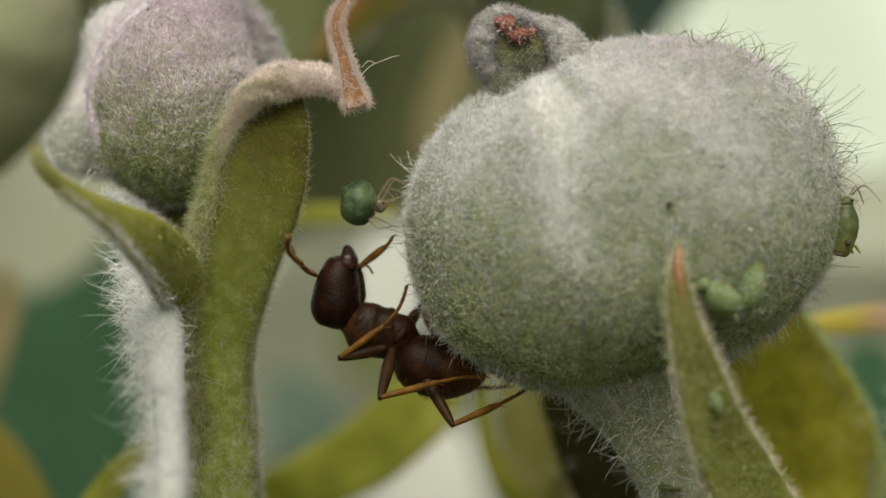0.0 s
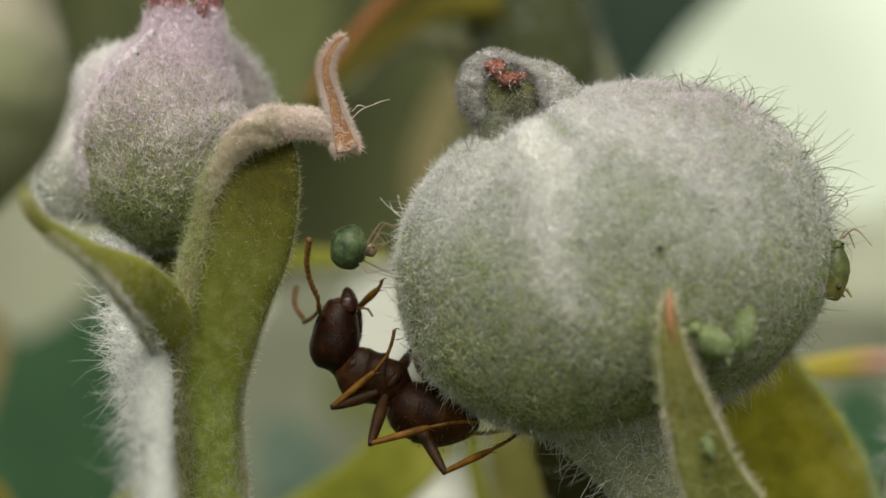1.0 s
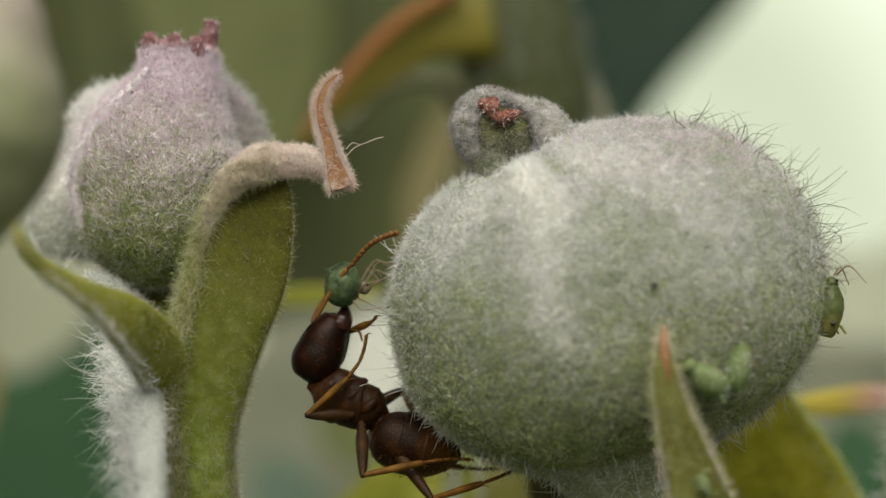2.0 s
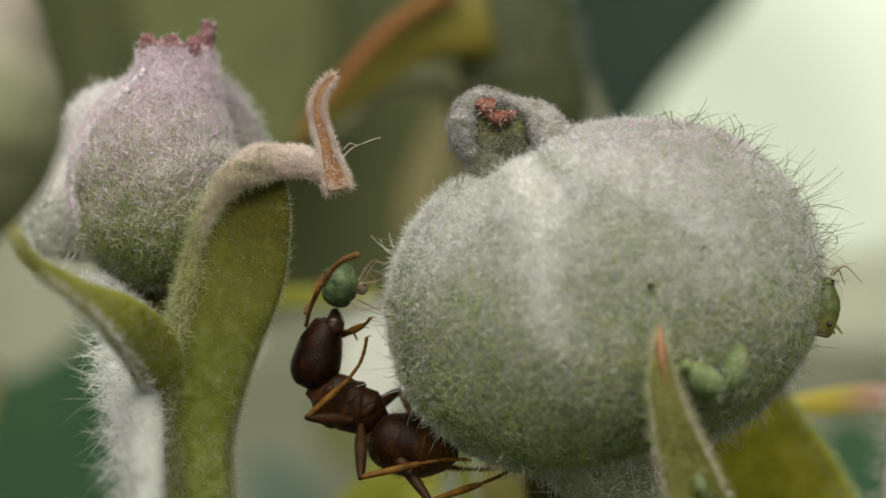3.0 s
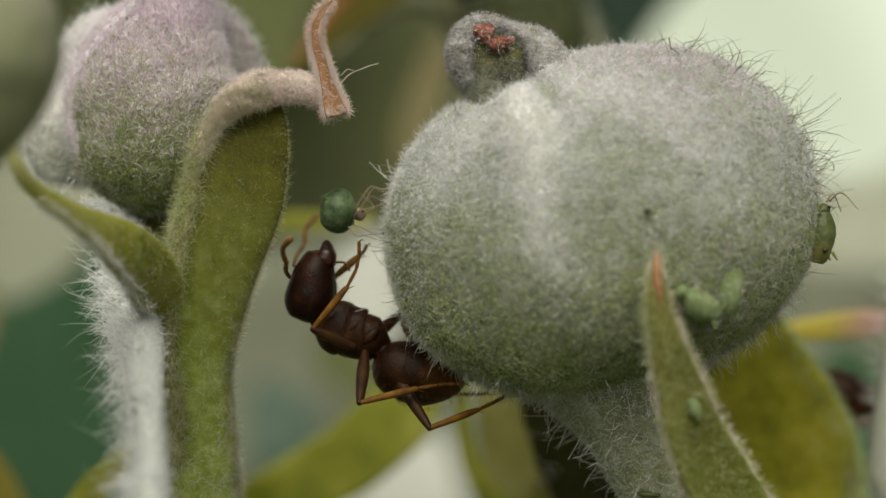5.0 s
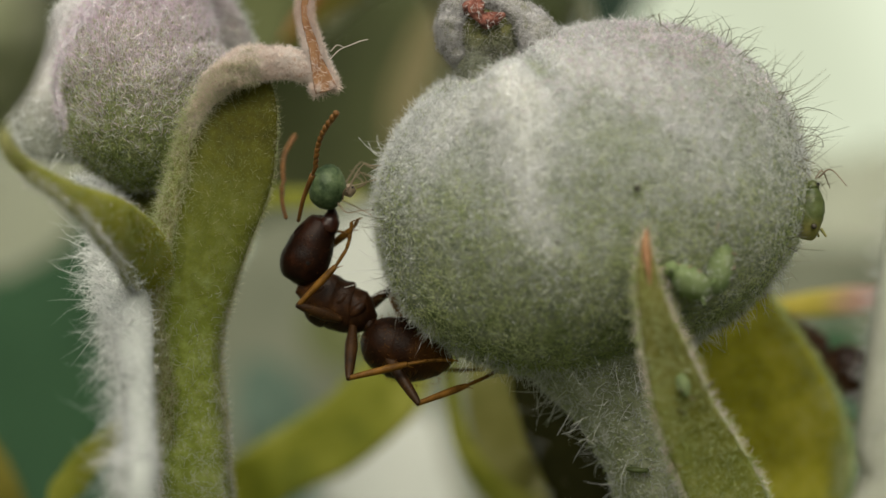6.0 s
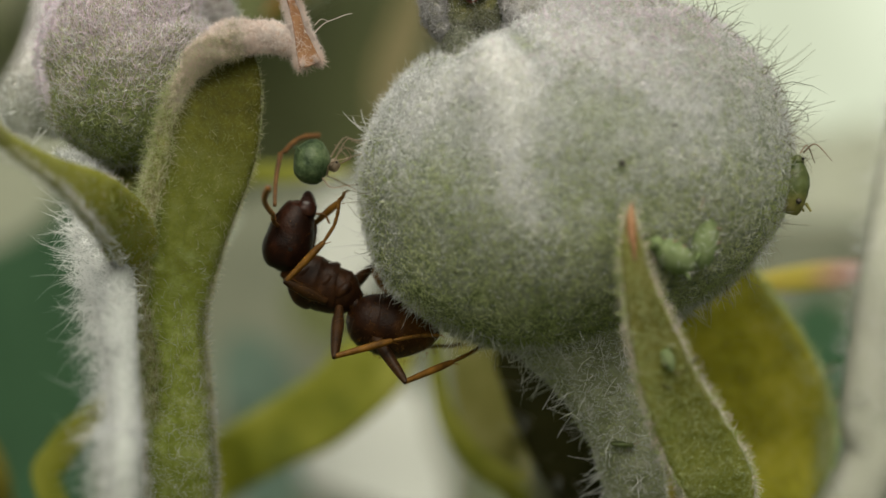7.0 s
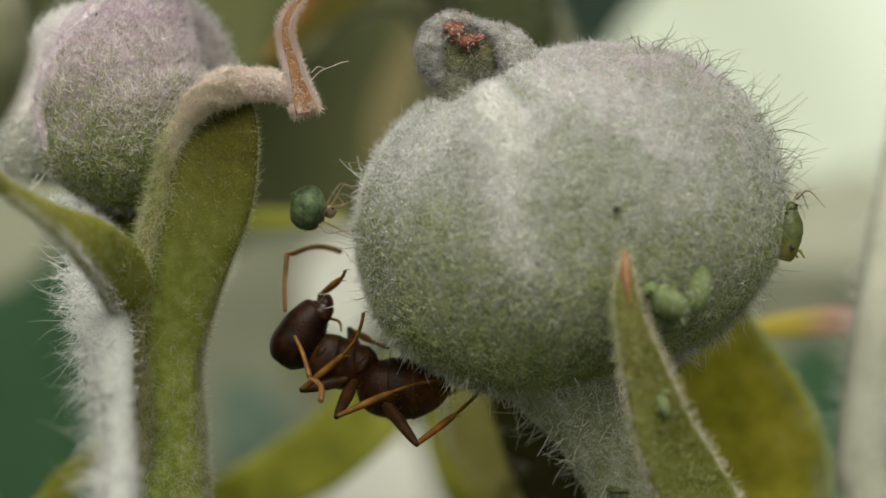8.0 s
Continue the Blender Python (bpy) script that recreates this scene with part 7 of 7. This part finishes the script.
    walk(ANT['middle_near'], [
        (0, pose(-0.000546, -0.000240, 0.000101, -107.6, 40.2, -101.5)),
        (0.6, pose(-0.000491, -0.000240, -0.000031, -110.2, 36.8, -102.4)),
        (1, pose(-0.000506, -0.000240, 0.000076, -111.2, 39.3, -103.8)),
        (1.5, pose(-0.000689, -0.000240, 0.000208, -95.1, 43.1, -93.5)),
        (2, pose(-0.000807, -0.000240, 0.000254, -84.3, 44.2, -86.0)),
        (3.5, pose(-0.000755, -0.000240, 0.000187, -88.0, 42.7, -88.6)),
        (4, pose(-0.000816, -0.000240, 0.000294, -84.2, 45.0, -85.9)),
        (4.5, pose(-0.000827, -0.000240, 0.000310, -83.3, 45.4, -85.3)),
        (5, pose(-0.000672, -0.000240, 0.000175, -96.1, 42.4, -94.1)),
        (6.5, pose(-0.000711, -0.000240, 0.000201, -92.8, 43.0, -91.9)),
        (7, pose(-0.000668, -0.000240, 0.000114, -95.2, 41.0, -93.4)),
        (7.5, pose(-0.000526, -0.000240, -0.000286, -100.0, 29.2, -94.9)),
        (8, pose(-0.000333, -0.000240, -0.000362, -121.8, 26.2, -105.3)),
    ])
    walk(ANT['middle_near_shin'], [
        (0, pose(0.001140, 0.000000, 0.000000, -153.8, -59.5, -161.2)),
        (0.6, pose(0.001140, 0.000000, 0.000000, -156.9, -54.2, -156.3)),
        (1, pose(0.001140, 0.000000, 0.000000, -156.7, -56.5, -158.6)),
        (1.5, pose(0.001140, 0.000000, 0.000000, -139.1, -69.4, -176.0)),
        (2, pose(0.001140, 0.000000, 0.000000, -116.6, -75.1, 161.5)),
        (3.5, pose(0.001140, 0.000000, 0.000000, -128.0, -72.4, 173.9)),
        (4, pose(0.001140, 0.000000, 0.000000, -113.9, -75.8, 158.1)),
        (4.5, pose(0.001140, 0.000000, 0.000000, -110.5, -76.3, 154.4)),
        (5, pose(0.001140, 0.000000, 0.000000, -141.3, -68.0, -173.4)),
        (6.5, pose(0.001140, 0.000000, 0.000000, -135.8, -70.4, -179.0)),
        (7, pose(0.001140, 0.000000, 0.000000, -141.3, -67.1, -172.1)),
        (7.5, pose(0.001140, 0.000000, 0.000000, -150.5, -55.1, -154.2)),
        (8, pose(0.001140, 0.000000, 0.000000, -164.9, -37.3, -144.0)),
    ])
    walk(ANT['middle_far'], [
        (0, pose(-0.000425, 0.000300, 0.000345, -40.4, -39.0, 53.5)),
        (0.6, pose(-0.000377, 0.000300, 0.000207, -57.2, -48.7, 64.2)),
        (1, pose(-0.000386, 0.000300, 0.000326, -44.1, -41.2, 55.8)),
        (1.5, pose(-0.000577, 0.000300, 0.000477, -24.1, -27.3, 44.4)),
        (2, pose(-0.000691, 0.000300, 0.000531, -17.0, -21.5, 39.8)),
        (3.5, pose(-0.000640, 0.000300, 0.000452, -23.3, -27.4, 43.1)),
        (4, pose(-0.000701, 0.000300, 0.000562, -15.0, -19.4, 38.9)),
        (4.5, pose(-0.000722, 0.000300, 0.000588, -13.0, -17.3, 37.9)),
        (5, pose(-0.000565, 0.000300, 0.000445, -26.7, -29.5, 45.5)),
        (6.5, pose(-0.000612, 0.000300, 0.000486, -22.3, -26.0, 43.1)),
        (7, pose(-0.000572, 0.000300, 0.000388, -30.3, -32.9, 47.1)),
        (7.5, pose(-0.000416, 0.000300, -0.000025, -81.3, -53.8, 83.0)),
        (8, pose(-0.000212, 0.000300, -0.000120, -123.3, -53.2, 117.7)),
    ])
    walk(ANT['middle_far_shin'], [
        (0, pose(0.000800, 0.000000, 0.000000, -154.3, 56.7, 171.3)),
        (0.6, pose(0.000800, 0.000000, 0.000000, -162.4, 50.2, 166.0)),
        (1, pose(0.000800, 0.000000, 0.000000, -158.0, 53.0, 168.4)),
        (1.5, pose(0.000800, 0.000000, 0.000000, -125.0, 71.0, -161.9)),
        (2, pose(0.000800, 0.000000, 0.000000, -82.0, 75.6, -118.8)),
        (3.5, pose(0.000800, 0.000000, 0.000000, -112.2, 74.0, -148.8)),
        (4, pose(0.000800, 0.000000, 0.000000, -72.9, 75.3, -109.8)),
        (4.5, pose(0.000800, 0.000000, 0.000000, -61.1, 74.5, -97.9)),
        (5, pose(0.000800, 0.000000, 0.000000, -130.7, 69.6, -167.2)),
        (6.5, pose(0.000800, 0.000000, 0.000000, -115.5, 73.1, -152.4)),
        (7, pose(0.000800, 0.000000, 0.000000, -134.5, 68.9, -170.5)),
        (7.5, pose(0.000800, 0.000000, 0.000000, -159.7, 55.0, 168.4)),
        (8, pose(0.000800, 0.000000, 0.000000, -170.6, 41.6, 161.9)),
    ])
    walk(ANT['hind_near'], [
        (0, pose(-0.000079, -0.000220, -0.000155, -43.8, 42.6, -54.8)),
        (0.6, pose(-0.000021, -0.000220, -0.000283, -43.8, 40.1, -56.1)),
        (1, pose(-0.000039, -0.000220, -0.000184, -45.3, 42.5, -56.3)),
        (1.5, pose(-0.000218, -0.000220, -0.000065, -38.3, 42.7, -49.4)),
        (2, pose(-0.000337, -0.000220, -0.000024, -33.0, 41.5, -44.4)),
        (3.5, pose(-0.000286, -0.000220, -0.000083, -34.7, 41.1, -46.5)),
        (4, pose(-0.000346, -0.000220, 0.000021, -33.1, 42.3, -44.1)),
        (4.5, pose(-0.000351, -0.000220, 0.000032, -33.0, 42.4, -43.9)),
        (5, pose(-0.000197, -0.000220, -0.000099, -38.8, 42.2, -50.2)),
        (6.5, pose(-0.000231, -0.000220, -0.000083, -37.4, 42.1, -48.8)),
        (7, pose(-0.000185, -0.000220, -0.000162, -38.3, 40.9, -50.3)),
        (7.5, pose(-0.000052, -0.000220, -0.000554, -34.6, 31.5, -52.8)),
        (8, pose(0.000132, -0.000220, -0.000617, -40.2, 31.2, -58.5)),
    ])
    walk(ANT['hind_near_shin'], [
        (0, pose(0.001400, 0.000000, 0.000000, -66.5, -59.5, 106.4)),
        (0.6, pose(0.001400, 0.000000, 0.000000, -71.6, -58.5, 113.6)),
        (1, pose(0.001400, 0.000000, 0.000000, -70.6, -59.5, 111.0)),
        (1.5, pose(0.001400, 0.000000, 0.000000, -52.6, -58.2, 91.0)),
        (2, pose(0.001400, 0.000000, 0.000000, -41.8, -55.6, 78.9)),
        (3.5, pose(0.001400, 0.000000, 0.000000, -46.7, -56.6, 84.9)),
        (4, pose(0.001400, 0.000000, 0.000000, -40.6, -55.6, 77.1)),
        (4.5, pose(0.001400, 0.000000, 0.000000, -40.0, -55.4, 76.3)),
        (5, pose(0.001400, 0.000000, 0.000000, -54.8, -58.4, 93.7)),
        (6.5, pose(0.001400, 0.000000, 0.000000, -51.6, -57.8, 90.1)),
        (7, pose(0.001400, 0.000000, 0.000000, -56.2, -58.1, 96.0)),
        (7.5, pose(0.001400, 0.000000, 0.000000, -62.6, -54.3, 110.0)),
        (8, pose(0.001400, 0.000000, 0.000000, -76.2, -54.0, 125.6)),
    ])
    walk(ANT['hind_far'], [
        (0, pose(-0.000112, 0.000300, 0.000023, 56.9, 31.7, 71.1)),
        (0.6, pose(-0.000056, 0.000300, -0.000107, 61.2, 30.9, 74.2)),
        (1, pose(-0.000072, 0.000300, -0.000004, 60.3, 31.6, 73.3)),
        (1.5, pose(-0.000254, 0.000300, 0.000121, 45.9, 31.9, 62.9)),
        (2, pose(-0.000372, 0.000300, 0.000165, 37.2, 31.4, 55.5)),
        (3.5, pose(-0.000320, 0.000300, 0.000102, 41.0, 31.2, 59.2)),
        (4, pose(-0.000381, 0.000300, 0.000208, 36.4, 31.8, 54.5)),
        (4.5, pose(-0.000389, 0.000300, 0.000221, 35.7, 31.8, 53.8)),
        (5, pose(-0.000235, 0.000300, 0.000088, 47.3, 31.7, 64.2)),
        (6.5, pose(-0.000271, 0.000300, 0.000109, 44.6, 31.7, 62.0)),
        (7, pose(-0.000226, 0.000300, 0.000026, 47.9, 31.2, 65.0)),
        (7.5, pose(-0.000089, 0.000300, -0.000370, 54.6, 28.4, 71.3)),
        (8, pose(0.000099, 0.000300, -0.000440, 70.0, 29.5, 79.8)),
    ])
    walk(ANT['hind_far_shin'], [
        (0, pose(0.001250, 0.000000, 0.000000, 15.9, -58.1, -72.2)),
        (0.6, pose(0.001250, 0.000000, 0.000000, 24.5, -65.3, -82.3)),
        (1, pose(0.001250, 0.000000, 0.000000, 19.4, -61.5, -76.6)),
        (1.5, pose(0.001250, 0.000000, 0.000000, 7.4, -46.5, -59.2)),
        (2, pose(0.001250, 0.000000, 0.000000, 3.3, -38.0, -50.1)),
        (3.5, pose(0.001250, 0.000000, 0.000000, 5.5, -43.0, -55.3)),
        (4, pose(0.001250, 0.000000, 0.000000, 2.6, -36.1, -48.2)),
        (4.5, pose(0.001250, 0.000000, 0.000000, 2.3, -35.2, -47.2)),
        (5, pose(0.001250, 0.000000, 0.000000, 8.6, -48.6, -61.4)),
        (6.5, pose(0.001250, 0.000000, 0.000000, 7.0, -45.8, -58.4)),
        (7, pose(0.001250, 0.000000, 0.000000, 10.0, -50.9, -63.7)),
        (7.5, pose(0.001250, 0.000000, 0.000000, 29.3, -68.0, -87.5)),
        (8, pose(0.001250, 0.000000, 0.000000, 82.2, -77.4, -141.3)),
    ])
    walk(other, [
        (0, pose(0.00762, 0.00650, -0.00321)),
        (4.4, pose(0.00762, 0.00650, -0.00321)),
        (5.0, pose(0.00849, 0.00650, -0.00259)),
        (5.2, pose(0.00874, 0.00650, -0.00246)),
        (6.3, pose(0.00899, 0.00650, -0.00261)),
        (6.5, pose(0.00894, 0.00650, -0.00249)),
        (6.7, pose(0.00880, 0.00650, -0.00265)),
        (6.9, pose(0.00812, 0.00650, -0.00321)),
        (8.0, pose(0.00762, 0.00650, -0.00370)),
    ])


motions()
